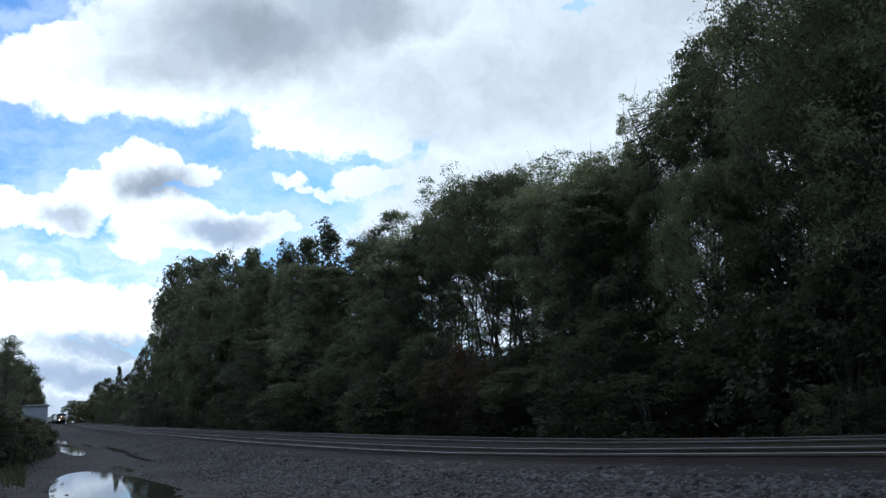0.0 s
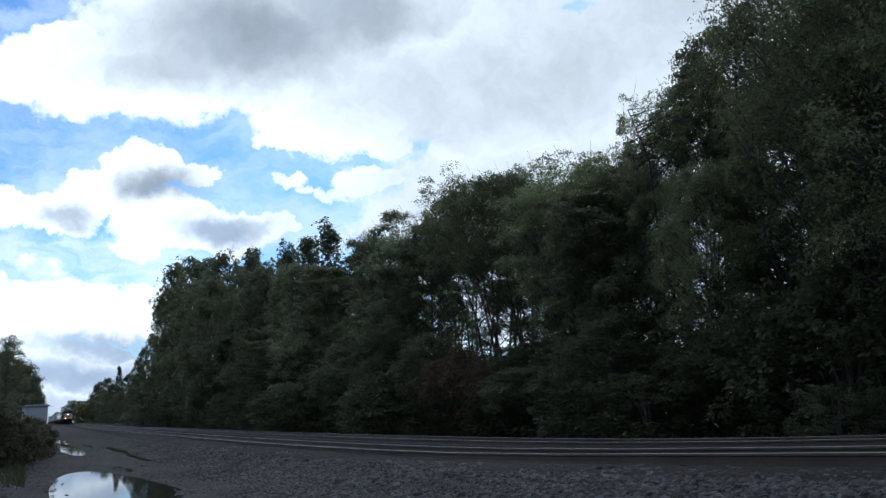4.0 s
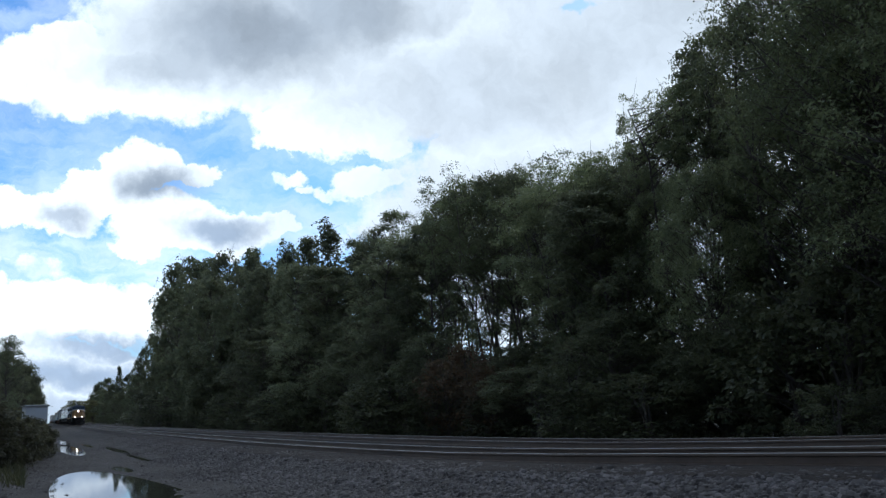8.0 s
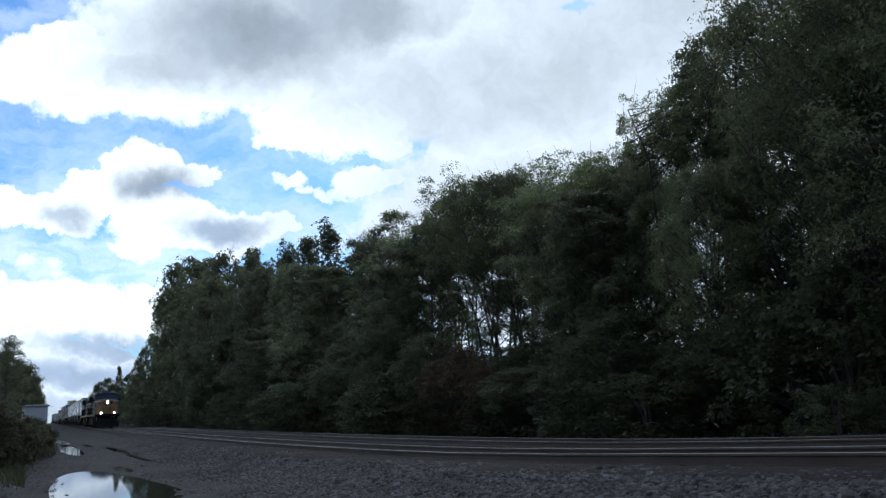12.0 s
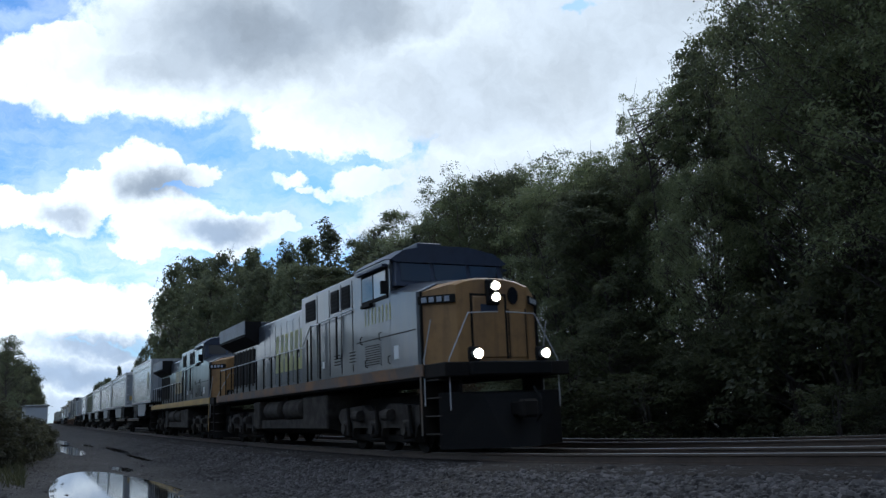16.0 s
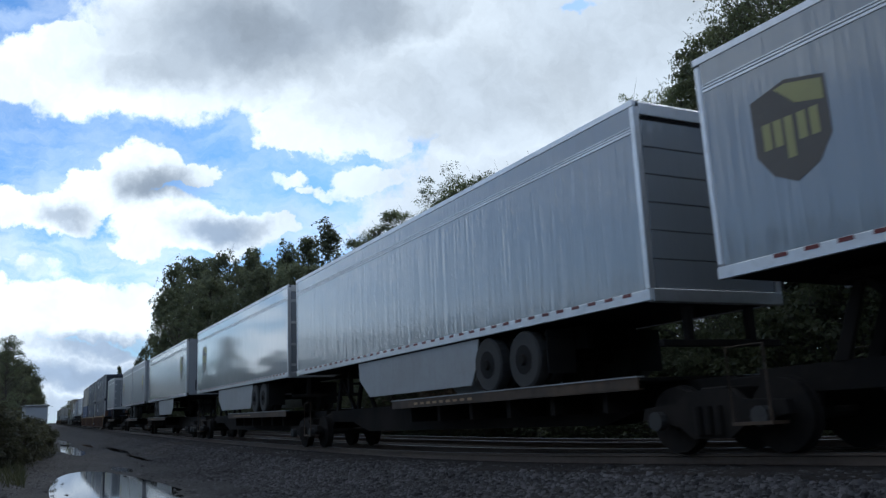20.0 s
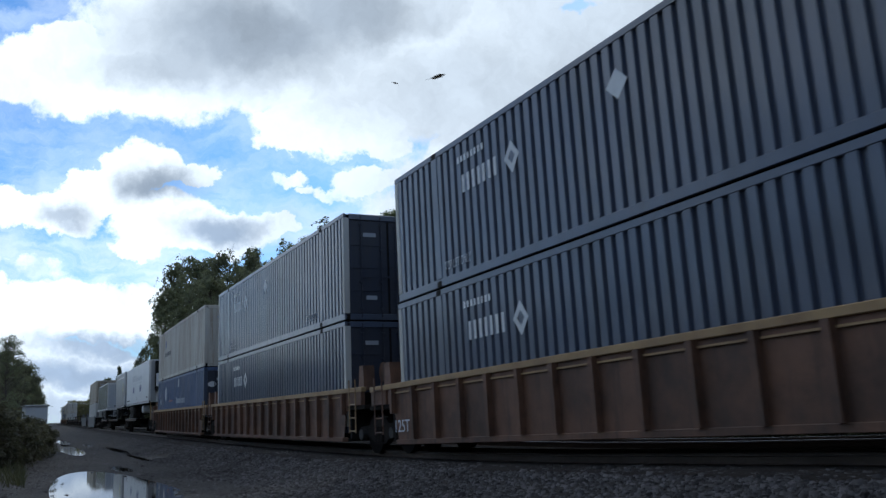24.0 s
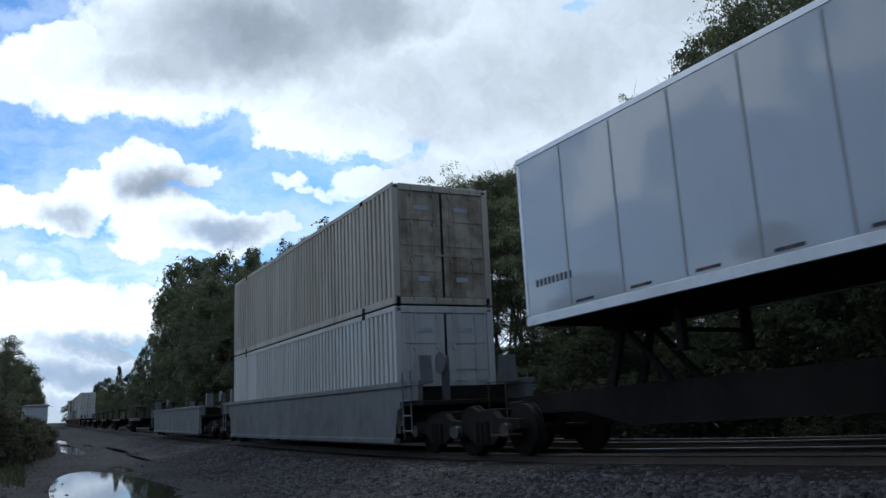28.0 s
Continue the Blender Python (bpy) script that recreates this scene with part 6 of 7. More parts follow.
        for xa, xb in ((-7.60, -6.95), (-6.70, -6.10), (-9.86, -8.95)):
            v = part("grille", Mesh().box(q(xa), q(xb), y2, y2 + s * 0.02, 3.62, 4.22, 0.01), MAT["black"], e)
            for k in range(5):
                part("slat", Mesh().box(q(xa + 0.04), q(xb - 0.04), y2 + s * 0.02, y2 + s * 0.03, 3.68 + 0.1 * k, 3.72 + 0.1 * k), MAT["under"], v)
        for xa in (-7.75, -6.8, -5.95, -8.8):
            part("door_seam", Mesh().box(q(xa), q(xa + 0.03), y2, y2 + s * 0.008, 1.95, 4.3), MAT["black"], e)
        for xa in (-7.4, -6.2):
            lv = part("louvre", Mesh().box(q(xa), q(xa + 0.55), y2, y2 + s * 0.008, 2.15, 2.50), S, e)
            for k in range(4):
                part("slat", Mesh().box(q(xa + 0.04), q(xa + 0.51), y2 + s * 0.008, y2 + s * 0.02, 2.19 + 0.08 * k, 2.22 + 0.08 * k), MAT["black"], lv)
        # long hood
        y3 = s * 0.98
        part("hood", Mesh().box(q(-20.9), q(-10.3), s * 0.1, y3, 1.86, 4.26, 0.05), S, e)
        for k in range(9):
            xa = -16.6 + 0.70 * k
            d = part("hood_door", Mesh().box(q(xa), q(xa + 0.66), y3, y3 + s * 0.018, 2.02, 4.02, 0.008), S, e)
            part("door_gap", Mesh().box(q(xa + 0.662), q(xa + 0.698), y3 + s * 0.001, y3 + s * 0.006, 1.98, 4.06), MAT["black"], d)
            part("latch", Mesh().box(q(xa + 0.55), q(xa + 0.60), y3 + s * 0.018, y3 + s * 0.035, 2.9, 3.05), MAT["black"], d)
        for k, (xa, wd) in enumerate(letters):
            for f0, f1, za, zb in ((0.0, 0.38, 2.38, 3.64), (0.62, 1.0, 2.38, 3.64), (0.39, 0.61, 2.38, 2.74)):
                u0, u1 = q(xa + wd * f0), q(xa + wd * f1)
                part("lettering_bar", Mesh().prism([(u0, za), (u1, za), (u1 + 0.08, zb), (u0 + 0.08, zb)], y3 + s * 0.019, y3 + s * 0.022),
                     MAT["lettering" if numbered else "lettering_warm"], e, "faded yellow lettering shape")
        part("radiator_grille", Mesh().box(q(-20.7), q(-17.4), y3, y3 + s * 0.03, 2.2, 3.5, 0.01), MAT["black"], e)
        for k in range(7):
            part("grille_post", Mesh().box(q(-20.6 + 0.5 * k), q(-20.5 + 0.5 * k), y3 + s * 0.03, y3 + s * 0.06, 2.1, 3.55), MAT["dust"], e)
        wing = [(s * 0.9, 3.55), (s * 1.50, 3.90), (s * 1.50, 4.46), (s * 0.9, 4.46)]
        part("radiator_wing", Mesh().loft([[(q(-21.12), a, b) for a, b in wing], [(q(-16.85), a, b) for a, b in wing]]), MAT["black"], e, "overhanging radiator wing")
        part("wing_fascia", Mesh().box(q(-21.14), q(-16.83), s * 1.50, s * 1.53, 3.98, 4.48, 0.006), MAT["fascia"], e, "pale radiator wing edge")
        # handrails
        yr = s * 1.46
        top = [(q(-21.3), 2.88), (q(-9.9), 2.90), (q(-9.2), 3.42), (q(-5.6), 3.52)]
        part("handrail", Mesh().tube([(x, yr, z) for x, z in top], 0.018, 6), MAT["wing"], e)
        for k in range(13):
            x = -21.2 + 0.98 * k
            zt = 2.89 if x < -9.9 else 3.1
            part("rail_post", Mesh().box(q(x) - 0.02, q(x) + 0.02, yr - 0.02, yr + 0.02, 1.84, zt), MAT["black"], e)
        for x in (-9.1, -8.3, -6.9):
            part("rail_post", Mesh().box(q(x) - 0.025, q(x) + 0.025, yr - 0.02, yr + 0.02, 2.35 if x > -8 else 1.9, 3.46), MAT["black"], e)
        # fuel tank and reservoirs
        part("tank_end", Mesh().box(q(-10.2), q(-8.0), s * 0.2, s * 1.38, 0.52, 1.45, 0.04), MAT["dust"], e)
        part("tank_end", Mesh().box(q(-16.0), q(-15.2), s * 0.2, s * 1.38, 0.52, 1.45, 0.04), MAT["dust"], e)
        part("tank_bracket", Mesh().box(q(-12.78), q(-12.34), s * 0.4, s * 1.2, 0.82, 1.55, 0.02), MAT["under"], e)
        for xa in (-12.30, -14.62):
            part("air_reservoir", Mesh().tube([(q(xa), s * 1.12, 1.13), (q(xa + 0.08), s * 1.12, 1.13), (q(xa + 1.72), s * 1.12, 1.13), (q(xa + 1.80), s * 1.12, 1.13)], [0.2, 0.30, 0.30, 0.2], 18), MAT["dust"], e, "dusty cylindrical air reservoir", smooth=True)
        # steps at both ends
        for xa in (-1.25, -21.95):
            st = part("step_well", Mesh().box(q(xa - 0.38), q(xa + 0.38), s * 0.95, s * 1.0, 0.4, 1.8), MAT["black"], e)
            for k in range(4):
                part("tread", Mesh().box(q(xa - 0.33), q(xa + 0.33), s * 1.0, s * 1.45, 0.42 + 0.36 * k, 0.45 + 0.36 * k), MAT["dust"], st)
            part("stringer", Mesh().prism([(q(xa - 0.42), 0.40), (q(xa - 0.36), 0.40), (q(xa - 0.36), 1.84), (q(xa - 0.42), 1.84)], s * 1.0, s * 1.5), MAT["under"], st)
            if xa > -5:
                part("stringer_edge", Mesh().box(q(xa - 0.425), q(xa - 0.355), s * 1.5, s * 1.51, 0.40, 1.60), MAT[sill_mat], st)
        part("step_rail", Mesh().tube([(q(-1.55), s * 1.46, 1.0), (q(-1.55), s * 1.46, 1.95), (q(-1.25), s * 1.42, 2.75)], 0.014, 6), MAT["wing"], e)
        part("step_rail", Mesh().tube([(q(-0.72), s * 1.30, 0.9), (q(-0.72), s * 1.30, 1.9), (q(-0.75), s * 0.80, 2.85), (q(-0.75), s * 0.1, 2.88)], 0.014, 6), MAT["wing"], e)
        dl = part("ditch_light_housing", Mesh().box(q(-0.62), q(-0.53), s * 0.80 - 0.14, s * 0.80 + 0.14, 1.84, 2.14, 0.03), MAT["black"], e)
        part("reflector", Mesh().tube([(q(-0.53), s * 0.80, 1.99), (q(-0.38), s * 0.80, 1.99)], [0.085, 0.105], 16, cap=False), MAT["alu"], dl, "bright lamp reflector")
        part("ditch_light", Mesh().tube([(q(-0.535), s * 0.80, 1.99), (q(-0.52), s * 0.80, 1.99)], [0.062, 0.06], 14), MAT["lamp" if lit else "lens_off"], dl, "lit ditch light" if lit else "")
    part("hood_top", Mesh().box(q(-20.9), q(-10.3), -0.8, 0.8, 4.24, 4.30, 0.02), MAT["loco"], e)
    part("radiator_top", Mesh().box(q(-21.70), q(-16.85), -0.9, 0.9, 4.26, 4.45, 0.02), MAT["loco"], e)
    part("end_hood", Mesh().box(q(-21.2), q(-20.9), -0.85, 0.85, 1.86, 4.2, 0.05), S, e)
    part("exhaust_stack", Mesh().box(q(-13.6), q(-12.7), -0.3, 0.3, 4.3, 4.55, 0.03), MAT["black"], e)
    part("air_horn", Mesh().tube([(q(-5.2), 0.2, 4.86), (q(-4.6), 0.2, 4.88)], [0.03, 0.09], 8).tube([(q(-5.2), 0.4, 4.86), (q(-4.7), 0.4, 4.88)], [0.03, 0.08], 8).box(q(-5.1), q(-5.0), 0.1, 0.5, 4.70, 4.86), MAT["black"], e)
    part("roof_cooler", Mesh().box(q(-4.5), q(-3.6), -0.55, 0.1, 4.74, 4.90, 0.03), MAT["loco_roof"], e)
    tank_out = [(-0.6, 0.36), (0.6, 0.36), (1.30, 0.55), (1.30, 0.82), (-1.30, 0.82), (-1.30, 0.55)]
    part("fuel_tank", Mesh().loft([[(q(-16.0), a, b) for a, b in tank_out], [(q(-8.0), a, b) for a, b in tank_out]]).box(q(-15.9), q(-8.1), -0.8, 0.8, 0.82, 1.55), MAT["dust"], e, "dusty dark fuel tank")
    for x in (-4.9, -18.2):
        truck(e, q(x), 3, 1.93, 0.53)
    # pilot and couplers
    plow = [(q(-0.95), -1.45, 0.14), (q(-0.95), -1.45, 1.25), (q(-0.95), 1.45, 1.25), (q(-0.95), 1.45, 0.14)]
    tipr = [(q(-0.10), -0.35, 0.14), (q(-0.48), -0.7, 1.20), (q(-0.48), 0.7, 1.20), (q(-0.10), 0.35, 0.14)]
    part("snow_plow", Mesh().loft([plow, tipr]), MAT["black"], e, "black pilot plow")
    part("anticlimber", Mesh().box(q(-0.62), q(-0.40), -0.95, 0.95, 1.56, 1.84, 0.03), MAT["black"], e)
    for x, d in ((-0.4, 1), (-22.0, -1)):
        part("coupler", Mesh().box(q(x), q(x) + d * 0.45, -0.13, 0.13, 0.75, 1.02, 0.03).box(q(x) + d * 0.38, q(x) + d * 0.62, -0.2, 0.16, 0.70, 1.06, 0.05), MAT["under"], e)
    part("brake_hose", Mesh().tube([(q(-0.4), 0.45, 1.3), (q(-0.2), 0.5, 1.05), (q(-0.15), 0.45, 0.75), (q(-0.3), 0.4, 0.6)], 0.03, 6), MAT["black"], e)
    return e


# ---- the train: position of each piece at 21 s, metres along the line ----
def diamond_logo(t, s, placard=True):
    """Pale bars and a hollow diamond in place of a name."""
    y = s * (HALF - 0.012)
    for k in range(7):
        part("name_bar", Mesh().box(-4.95 + 0.20 * k, -4.86 + 0.20 * k, y, y + s * 0.004, 1.72, 2.08), MAT["mark"], t)
    cx, cz, o, i = -3.12, 1.90, 0.31, 0.14
    pts = [(0, 1), (1, 0), (0, -1), (-1, 0)]
    for a in range(4):
        d = Mesh()
        (ax, az), (bx, bz) = pts[a], pts[(a + 1) % 4]
        d.prism([(cx + ax * o * 0.8, cz + az * o), (cx + bx * o * 0.8, cz + bz * o), (cx + bx * i * 0.8, cz + bz * i), (cx + ax * i * 0.8, cz + az * i)], y, y + s * 0.004)
        part("emblem_side", d, MAT["mark"], t)
    if placard:
        part("placard", Mesh().prism([(-0.39, 2.1), (-0.14, 2.35), (0.11, 2.1), (-0.14, 1.85)], y, y + s * 0.004), MAT["mark"], t, "white diamond placard")
    for k in range(8):
        part("serial_bar", Mesh().box(-5.1 + 0.135 * k, -5.03 + 0.135 * k, y, y + s * 0.004, 2.36, 2.49), MAT["mark"], t)
    if s < 0:
        for xt in (-5.83, 4.70):
            w = words("lift_notice", "TOP LIFT ONLY", 0.26, MAT["faded_mark"], t, (xt, -HALF + 0.008, 0.30), (90, 0, 0), "white stencilled lettering")
            w.scale = (0.58, 1.0, 1.0)


def low_logo(t, s):
    diamond_logo(t, s, False)


def sheet_logo(t, s):
    """Pale heading bars, patches and a faded round emblem."""
    y = s * (HALF - 0.012)
    for k, h in enumerate((0.36, 0.25, 0.25, 0.25, 0.25, 0.33, 0.25, 0.25, 0.25, 0.25, 0.25)):
        part("name_bar", Mesh().box(-0.6 + 0.29 * k, -0.42 + 0.29 * k, y, y + s * 0.004, 1.40, 1.40 + h), MAT["faded_mark"], t)
    part("patch", Mesh().box(-0.05, 0.40, y, y + s * 0.004, 2.28, 2.70), MAT["faded_mark"], t)
    part("patch", Mesh().box(-6.95, -6.57, y, y + s * 0.004, 1.46, 1.76), MAT["faded_mark"], t)
    part("globe_emblem", Mesh().prism([(-4.6 + 0.40 * math.cos(a), 2.03 + 0.42 * math.sin(a)) for a in np.linspace(0, 6.283, 15)[:-1]], y, y + s * 0.004), MAT["faded_mark"], t, "pale faded round emblem")
    for k in range(3):
        part("red_bar", Mesh().box(-3.3 + 0.5 * k, -2.95 + 0.5 * k, y, y + s * 0.004, 1.55, 1.62), MAT["orange"], t)
    for yc in (0.42, 0.92):
        ring = [(yc * s + 0.20 * math.cos(a), 2.1 + 0.13 * math.sin(a)) for a in np.linspace(0, 6.283, 13)[:-1]]
        part("door_emblem", Mesh().loft([[(8.06, p, z) for p, z in ring], [(8.065, p, z) for p, z in ring]]), MAT["mark"], t, "pale rounded patch on the door")
    if s < 0:
        words("length_mark", "53", 0.45, MAT["faded_mark"], t, (-7.1, -HALF + 0.006, 1.90), (90, 0, 0), "white stencilled length number")


def faded_logo(t, s):
    y = s * (HALF - 0.012)
    for k in range(9):
        part("name_bar", Mesh().box(-5.3 + 0.27 * k, -5.15 + 0.27 * k, y, y + s * 0.004, 1.33, 1.57), MAT["dark_mark"], t)
    part("round_emblem", Mesh().prism([(-5.0 + 0.24 * math.cos(a), 2.05 + 0.26 * math.sin(a)) for a in np.linspace(0, 6.283, 15)[:-1]], y, y + s * 0.004), MAT["faded_navy"], t, "faded blue round emblem")


def reefer_logo(t):
    for s in (-1, 1):
        y = s * (HALF + 0.002)
        for k in range(9):
            xx = -3.2 + 0.36 * k
            part("name_bar", Mesh().prism([(xx, 2.85), (xx + 0.16, 2.85), (xx + 0.26, 3.30), (xx + 0.10, 3.30)], y, y + s * 0.003), MAT["ghost_mark"], t)
        for k in range(11):
            xx = 0.2 + 0.31 * k
            part("name_bar", Mesh().prism([(xx, 2.82), (xx + 0.13, 2.82), (xx + 0.19, 3.10), (xx + 0.06, 3.10)], y, y + s * 0.003), MAT["ghost_mark"], t)
        part("underline", Mesh().box(-3.2, 3.55, y, y + s * 0.003, 2.64, 2.68), MAT["ghost_mark"], t)
        for xc in (-2.51, -1.92, 2.31, 2.92):
            part("disc_emblem", Mesh().prism([(xc + 0.28 * math.cos(a), 2.2 + 0.28 * math.sin(a)) for a in np.linspace(0, 6.283, 21)[:-1]], y, y + s * 0.003), MAT["faded_navy"], t, "navy blue round emblem")
        for k in range(12):
            part("address_bar", Mesh().box(-7.4 + 0.2 * k, -7.28 + 0.2 * k, y, y + s * 0.003, 1.38, 1.50), MAT["dark_mark"], t)
        for k in range(3):
            part("notice_bar", Mesh().box(6.6 + 0.22 * k, 6.75 + 0.22 * k, y, y + s * 0.003, 1.38, 1.50), MAT["dark_mark"], t)
        if s < 0:
            words("length_mark", "53", 0.3, MAT["dark_mark"], t, (0.05, -HALF - 0.002, 1.40), (90, 0, 0))


RIDES = []                                   # thing, place at 21 s, height over the rail, turned round


def ride(ob, at, z=0.0, back=False):
    RIDES.append((ob, at, z, back))
    return ob


def again(ob):
    return copy_thing(ob, Matrix.Identity(4))


def build_train():
    l1 = locomotive("grimy dark blue diesel locomotive with orange nose and lit headlights", "loco", "rust_sill", True,
                    ((-14.5, 0.95), (-13.4, 0.95), (-12.3, 0.98)), "loco", True)
    ride(l1, 115.93 - 11.2)
    l2 = locomotive("dark blue and yellow diesel locomotive with unlit headlights", "loco", "yellow", False,
                    ((-15.0, 0.8), (-14.0, 0.85), (-13.0, 0.75), (-12.1, 0.75)), "loco_grey", False)
    ride(l2, 93.9 - 11.2)
    long_shield = road_trailer("long white box trailer with brown shield emblem", 16.15, shield=(6.31, 2.58), roll_door=True)
    first = road_trailer("white box trailer with brown shield emblem and rounded nose", 12.19, shield=(4.6, 2.58), slide=1.6)
    back_shield = road_trailer("long white box trailer with shield emblem near its nose", 16.15, shield=(6.75, 2.58), slide=2.6, placard=True)
    plain = road_trailer("long smooth white plate trailer with faded shield emblem", 16.15, shield=(6.2, 2.58), body="white_plate")
    bare = road_trailer("long white plate trailer with twin rear doors", 16.15, line=False, seams=1.22, skirt=False, guard="skirt", slots=True, body="white_fresh")
    pup = road_trailer("short white pup trailer with brown shield emblem", 8.53, shield=(2.95, 2.58), axles=1, skirt=False, body="white_matte")
    bright_pup = road_trailer("short white pup trailer with yellow-green shield emblem", 8.53, shield=(2.95, 2.58), axles=1, skirt=False, body="white_matte", fresh=True)
    reefer = road_trailer("white refrigerated trailer with navy emblems and cooling unit", 16.05, "reefer", False, False, body="white_flat")
    reefer_logo(reefer)
    ride(first, (69.46 + 57.47) / 2, 1.1)
    ride(back_shield, (51.67 + 35.51) / 2, 1.1, True)
    ride(again(back_shield), (34.69 + 18.54) / 2, 1.1, True)
    ride(road_trailer("long white box trailer with wavy sides and no emblem", 16.15, roll_door=True), (17.29 + 1.19) / 2, 1.1, True)
    ride(plain, (0.27 - 15.88) / 2, 1.1, True)
    ride(long_shield, (-19.24 - 35.04) / 2, 1.1)
    ride(pup, (-38.01 - 46.43) / 2, 1.1)
    ride(again(pup), (-46.9 - 55.29) / 2, 1.1, True)
    ride(bright_pup, (-65.07 - 73.5) / 2 - 0.2, 1.1, True)
    ride(reefer, (-139.15 - 155.16) / 2, 1.1)
    ride(again(pup), (-157.57 - 166.1) / 2, 1.1)
    ride(bare, (-177.4 - 193.55) / 2, 1.1, True)
    # spine cars under the trailers: front truck, rear truck, deck middle, hitch
    text = "weathered rusty yellow spine car with low wheel deck"
    for f, r, deck, hitch, lead, *size in ((70.28, 52.55, 58.31, 67.99, True), (52.55, 35.43, 47.05, 36.81, False), (35.43, 18, 30, 19.84, False),
                                    (18, 1.29, 12.59, 2.49, False), (1.29, -16.18, -4.38, -14.58, False), (-18.75, -36.53, -31.19, -20.52, True),
                                    (-36.53, -56.08, -46.8, -39.09, False), (-56.08, -74.85, -68.04, -58.16, False), (-137.72, -156.28, -151.27, -140.5, True),
                                    (-156.28, -175.65, -169.15, -159.32, False, 11.4), (-175.65, -195.43, -182.09, -192.25, False)):
        mid = (f + r) / 2
        ride(spine_unit(text, f - r, deck - mid, hitch - mid, *size, first=lead), mid)
    # empty spine cars at the tail
    e0 = spine_unit("empty weathered spine car", 17.5, -3.0, 6.5, first=False)
    for k in range(6):
        ride(e0 if k == 0 else again(e0), -249.4 - 17.5 * k)
    # double stacks
    navy = container("dark blue corrugated container with white emblem", "blue_box", post="pale_box", door="navy_door_shaded", logo=diamond_logo)
    navy_low = container("dark blue corrugated container with white emblem, bottom of a stack", "blue_box", post="pale_box", door="navy_door_shaded",
                         logo=low_logo)
    blue = container("weathered blue corrugated container with dark doors", "blue_box2", post="blue_box", door="navy_door_shaded", logo=sheet_logo)
    cream = container("faded cream corrugated container with rust stains", "cream", door="cream", logo=faded_logo)
    tan = container("faded tan corrugated container with rusty doors", "tan", door="rusty")
    pale = container("white corrugated container with smooth front panel", "pale_box", smooth_front=3.2)
    w1 = well_car("rusty brown ribbed double-stack well car", MAT["well"], first=True, stencil="125T")
    w2 = well_car("rusty brown ribbed double-stack well car", MAT["well"])
    w3 = well_car("rusty brown double-stack well car with long end platform", MAT["well"], tail=0.95)
    w4 = well_car("plain grey smooth-sided double-stack well car", MAT["well_grey"], first=True, smooth_sides=True)
    for k, (mid, low, high, w) in enumerate(((-86.87, navy_low, navy, w1), (-106.5, None, None, w2), (-125.98, blue, cream, w3), (-207.14, pale, tan, w4))):
        ride(w if w else again(w2), mid)
        ride(low if low else again(navy_low), mid, 0.43)
        ride(high if high else again(navy), mid, 3.37)
    ride(again(w4), -230.55)
    for k, (low, high) in enumerate(((pale, cream), (navy, pale), (blue, tan), (navy, navy), (pale, tan))):
        mid = -362.49 - 20.4 * k
        ride(again(w2), mid)
        ride(again(low), mid, 0.43)
        ride(again(high), mid, 3.37)


LEAVES = []


def blown_leaf(length, rest, flight):
    """A dry leaf that the train's wind lifts off the gravel and carries away."""
    t = thing("dead_leaf", "dry brown leaf whirled up by the train", "leaf", "leaves in the wind")
    m = Mesh()
    h = length / 2
    for s in (-1, 1):
        m.prism([(-h, 0.0), (-h * 0.4, s * h * 0.20), (h * 0.3, s * h * 0.22), (h, 0.0)], -0.002 + 0.004 * s, 0.002 + 0.004 * s)
    part("blade", m, MAT["leaf_red"], t)
    part("stalk", Mesh().tube([(-h * 1.5, 0, 0), (-h, 0, 0.004)], 0.003, 5), MAT["bark"], t)
    LEAVES.append((t, rest, flight))


def motions():
    """The whole train runs along the line at one speed; two leaves fly up in its wind."""
    for ob, (x, y), flight in LEAVES:
        z = float(ground_height(x, y)) + 0.03
        rows = [(0.0, pose(x, y, z, 90, 0, 20)), (flight[0][0] - 0.3, pose(x, y, z, 90, 0, 20))]
        for k, (t, fx, fy, fz) in enumerate(flight):
            rows.append((t, pose(fx, fy, fz, 70 - 12 * k, 25 * math.sin(1.3 * k), 20 + 14 * k)))
        t, fx, fy, fz = flight[-1]
        rows.append((t + 2.0, pose(fx + 6, fy - 22, 0.2, 20, 10, 90)))
        rows.append((28.0, pose(fx + 6, fy - 22, 0.0, 20, 10, 90)))
        walk(ob, rows)
    times = [0.0, 4.0, 8.0, 12.0] + [14.0 + k for k in range(15)]
    for ob, at, z, back in RIDES:
        rows = []
        for t in times:
            s = at + SPEED * (t - T0)
            a, b = on_line(s - 6, CENTRE, z), on_line(s + 6, CENTRE, z)
            d = b - a
            p = (a + b) / 2
            turn = math.degrees(math.atan2(d.y, d.x))
            tip = -math.degrees(math.atan2(d.z, math.hypot(d.x, d.y)))
            rows.append((t, pose(p.x, p.y, p.z, 0, -tip if back else tip, turn + (180 if back else 0))))
        walk(ob, rows)


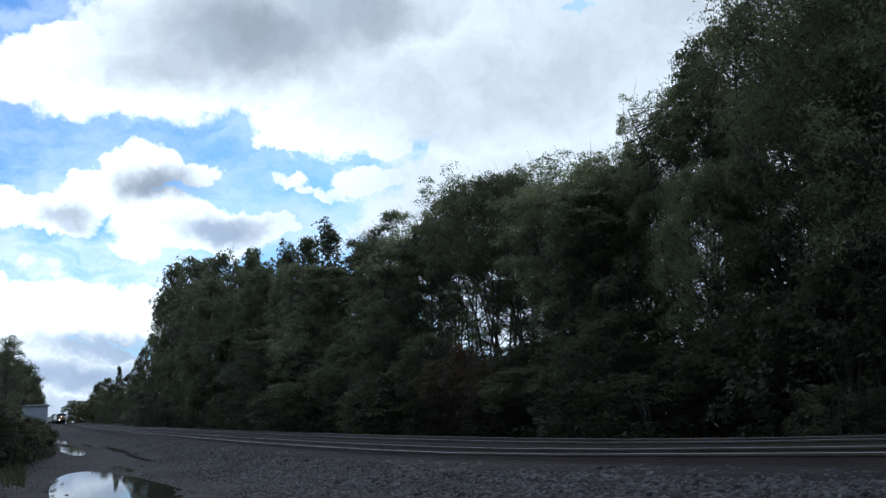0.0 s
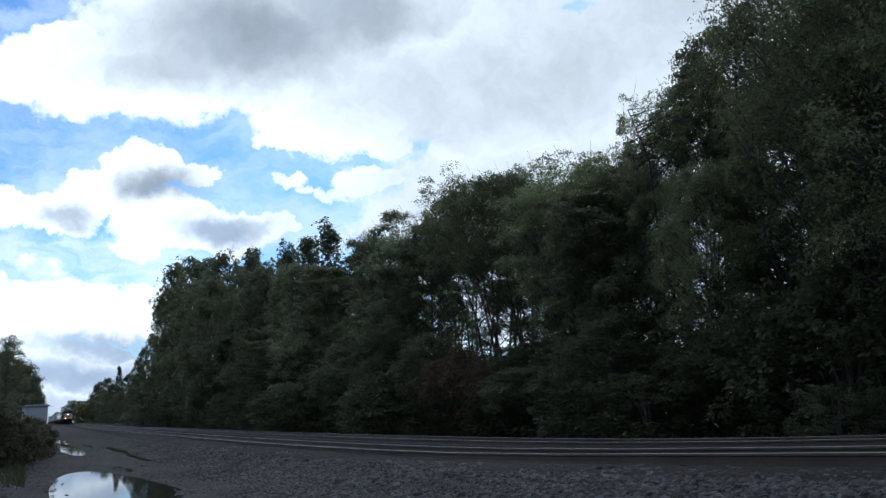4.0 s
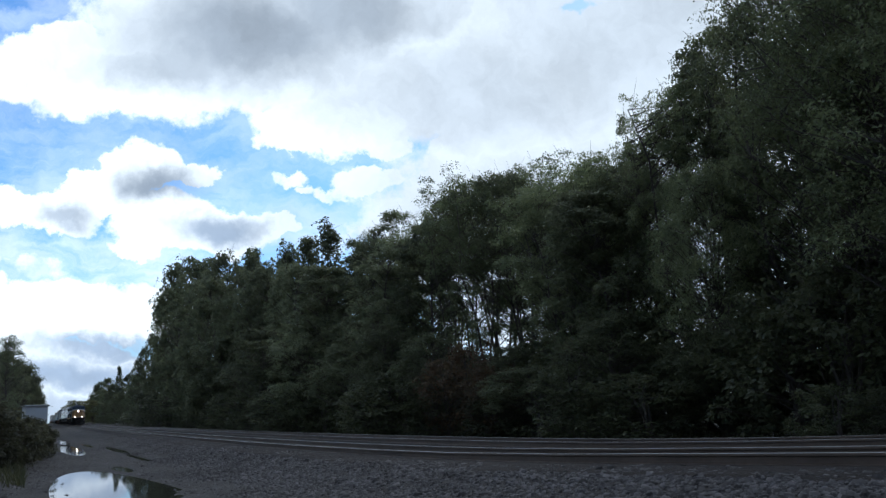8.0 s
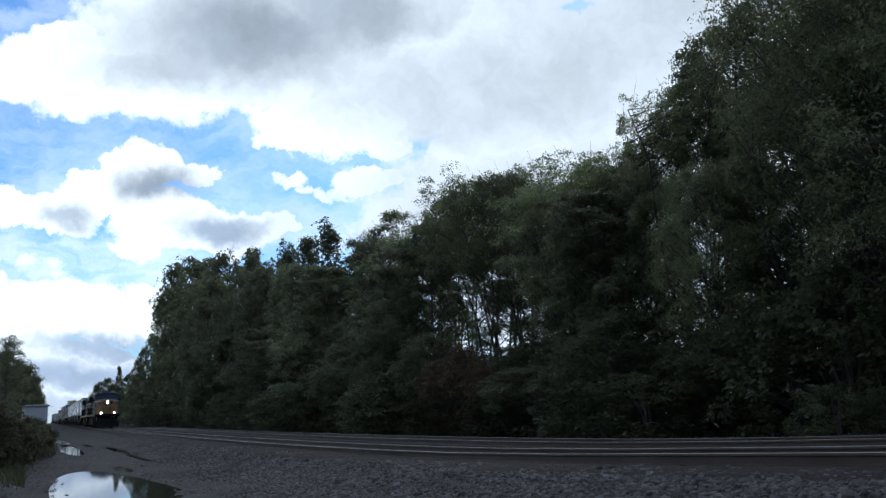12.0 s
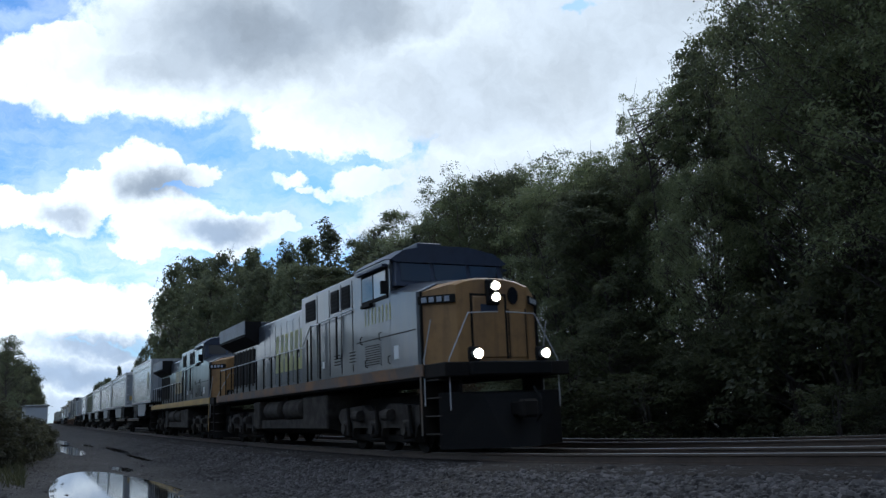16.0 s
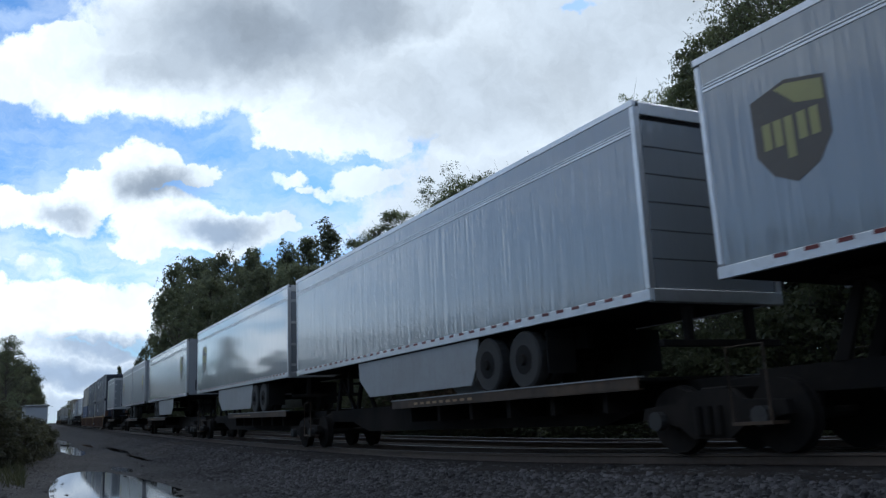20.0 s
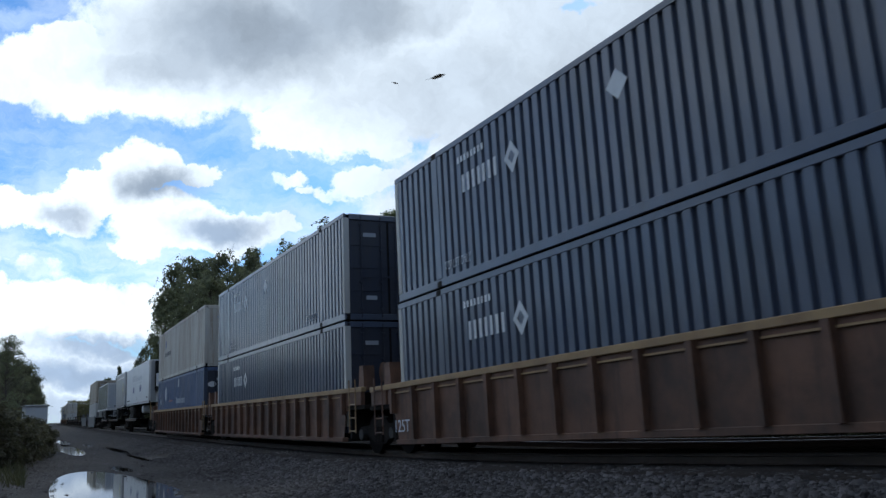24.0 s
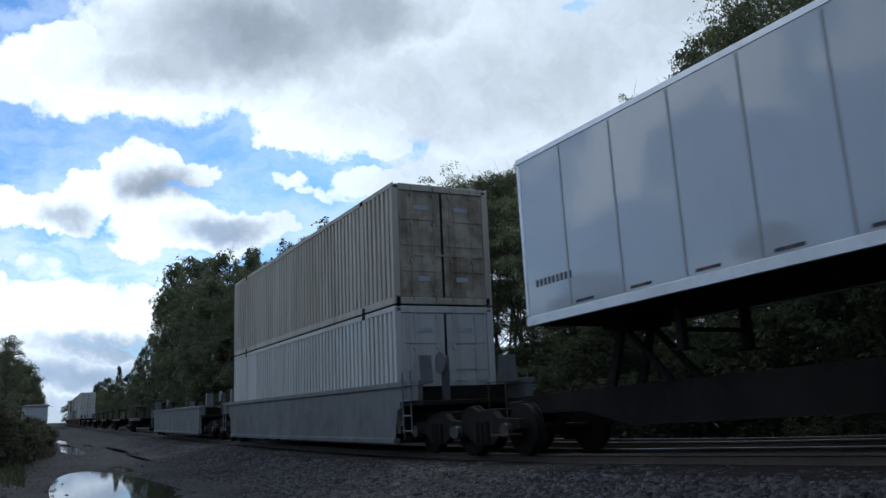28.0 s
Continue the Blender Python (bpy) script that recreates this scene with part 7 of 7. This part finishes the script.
# ---- build ----
build_ground()
build_bed()
build_track("near_track", CENTRE, "single railway track on grey ballast with worn rails")
build_track("far_track", CENTRE + 3.96, "second railway track on grey ballast, unused")
build_plants()
build_cabinet()
build_train()
blown_leaf(0.20, (-3.0, -4.0), ((23.7, -4.89, -3.5, 1.83), (23.8, -5.64, -3.5, 2.56), (23.9, -6.67, -3.5, 3.51), (24.0, -8.45, -3.5, 4.83), (24.1, -9.79, -3.5, 6.1), (24.2, -11.07, -3.5, 7.65)))
blown_leaf(0.09, (-2.8, -4.3), ((23.9, -8.22, -3.5, 4.18), (24.0, -9.62, -3.5, 5.18), (24.1, -9.19, -3.5, 5.26), (24.2, -8.42, -3.5, 5.17), (24.3, -7.71, -3.5, 5.04), (24.4, -7.04, -3.5, 4.86), (24.5, -6.42, -3.5, 4.64), (24.6, -5.84, -3.5, 4.4)))


def beside(x, side):
    return x, line_y(x) + side


def shoulder(rng, n):
    x = -3.4 - 76 * rng.uniform(0, 1, n) ** 2.4
    y = line_y(x) + rng.uniform(-9.2, 0.35, n)
    wet = np.zeros(n, bool)
    for px, py, rx, ry, lv in PUDDLES:
        wet |= ((x - px) / rx) ** 2 + ((y - line_y(x) - py) / ry) ** 2 < 0.9 + 0.35 * lumps(x, y, 4.0, 31)
    keep = ~wet & (x < -3.2 + 0.75 * (y + 7)) & (rng.uniform(0, 1, n) < np.clip((y - line_y(x) + 4.6 + 2.2 * lumps(x, y, 1.1, 21) + 0.05 * (x + 12)) / 1.6, 0.04, 1) * np.clip((0.55 - y + line_y(x)) / 0.7, 0.1, 1))
    return x[keep], y[keep]


scatter_stones("ballast_stones", "loose grey crushed stone beside the track", 135000, shoulder, 0.027, 3, MAT["stone"])
scatter_stones("ballast_stones", "loose grey crushed stone beside the track", 14000,
               lambda rng, n: (-1.5 + 34 * rng.uniform(0, 1, n) ** 1.5, 0.3 - 4.4 * rng.uniform(0, 1, n) ** 1.3), 0.028, 4, MAT["stone"])
grass("roadside_grass", "dark weeds and grass left of the road", 6000,
      lambda rng, n: beside(-22 - 40 * rng.uniform(0, 1, n), -7.4 - 4.5 * rng.uniform(0, 1, n) ** 1.3), 0.36, 8, MAT["grass"])
grass("woodside_grass", "pale dry weeds at the foot of the wood", 14000,
      lambda rng, n: beside(-8 - 110 * rng.uniform(0, 1, n) ** 1.4, 8.9 + 2.4 * rng.uniform(0, 1, n)), 0.45, 9, MAT["grass"])
motions()
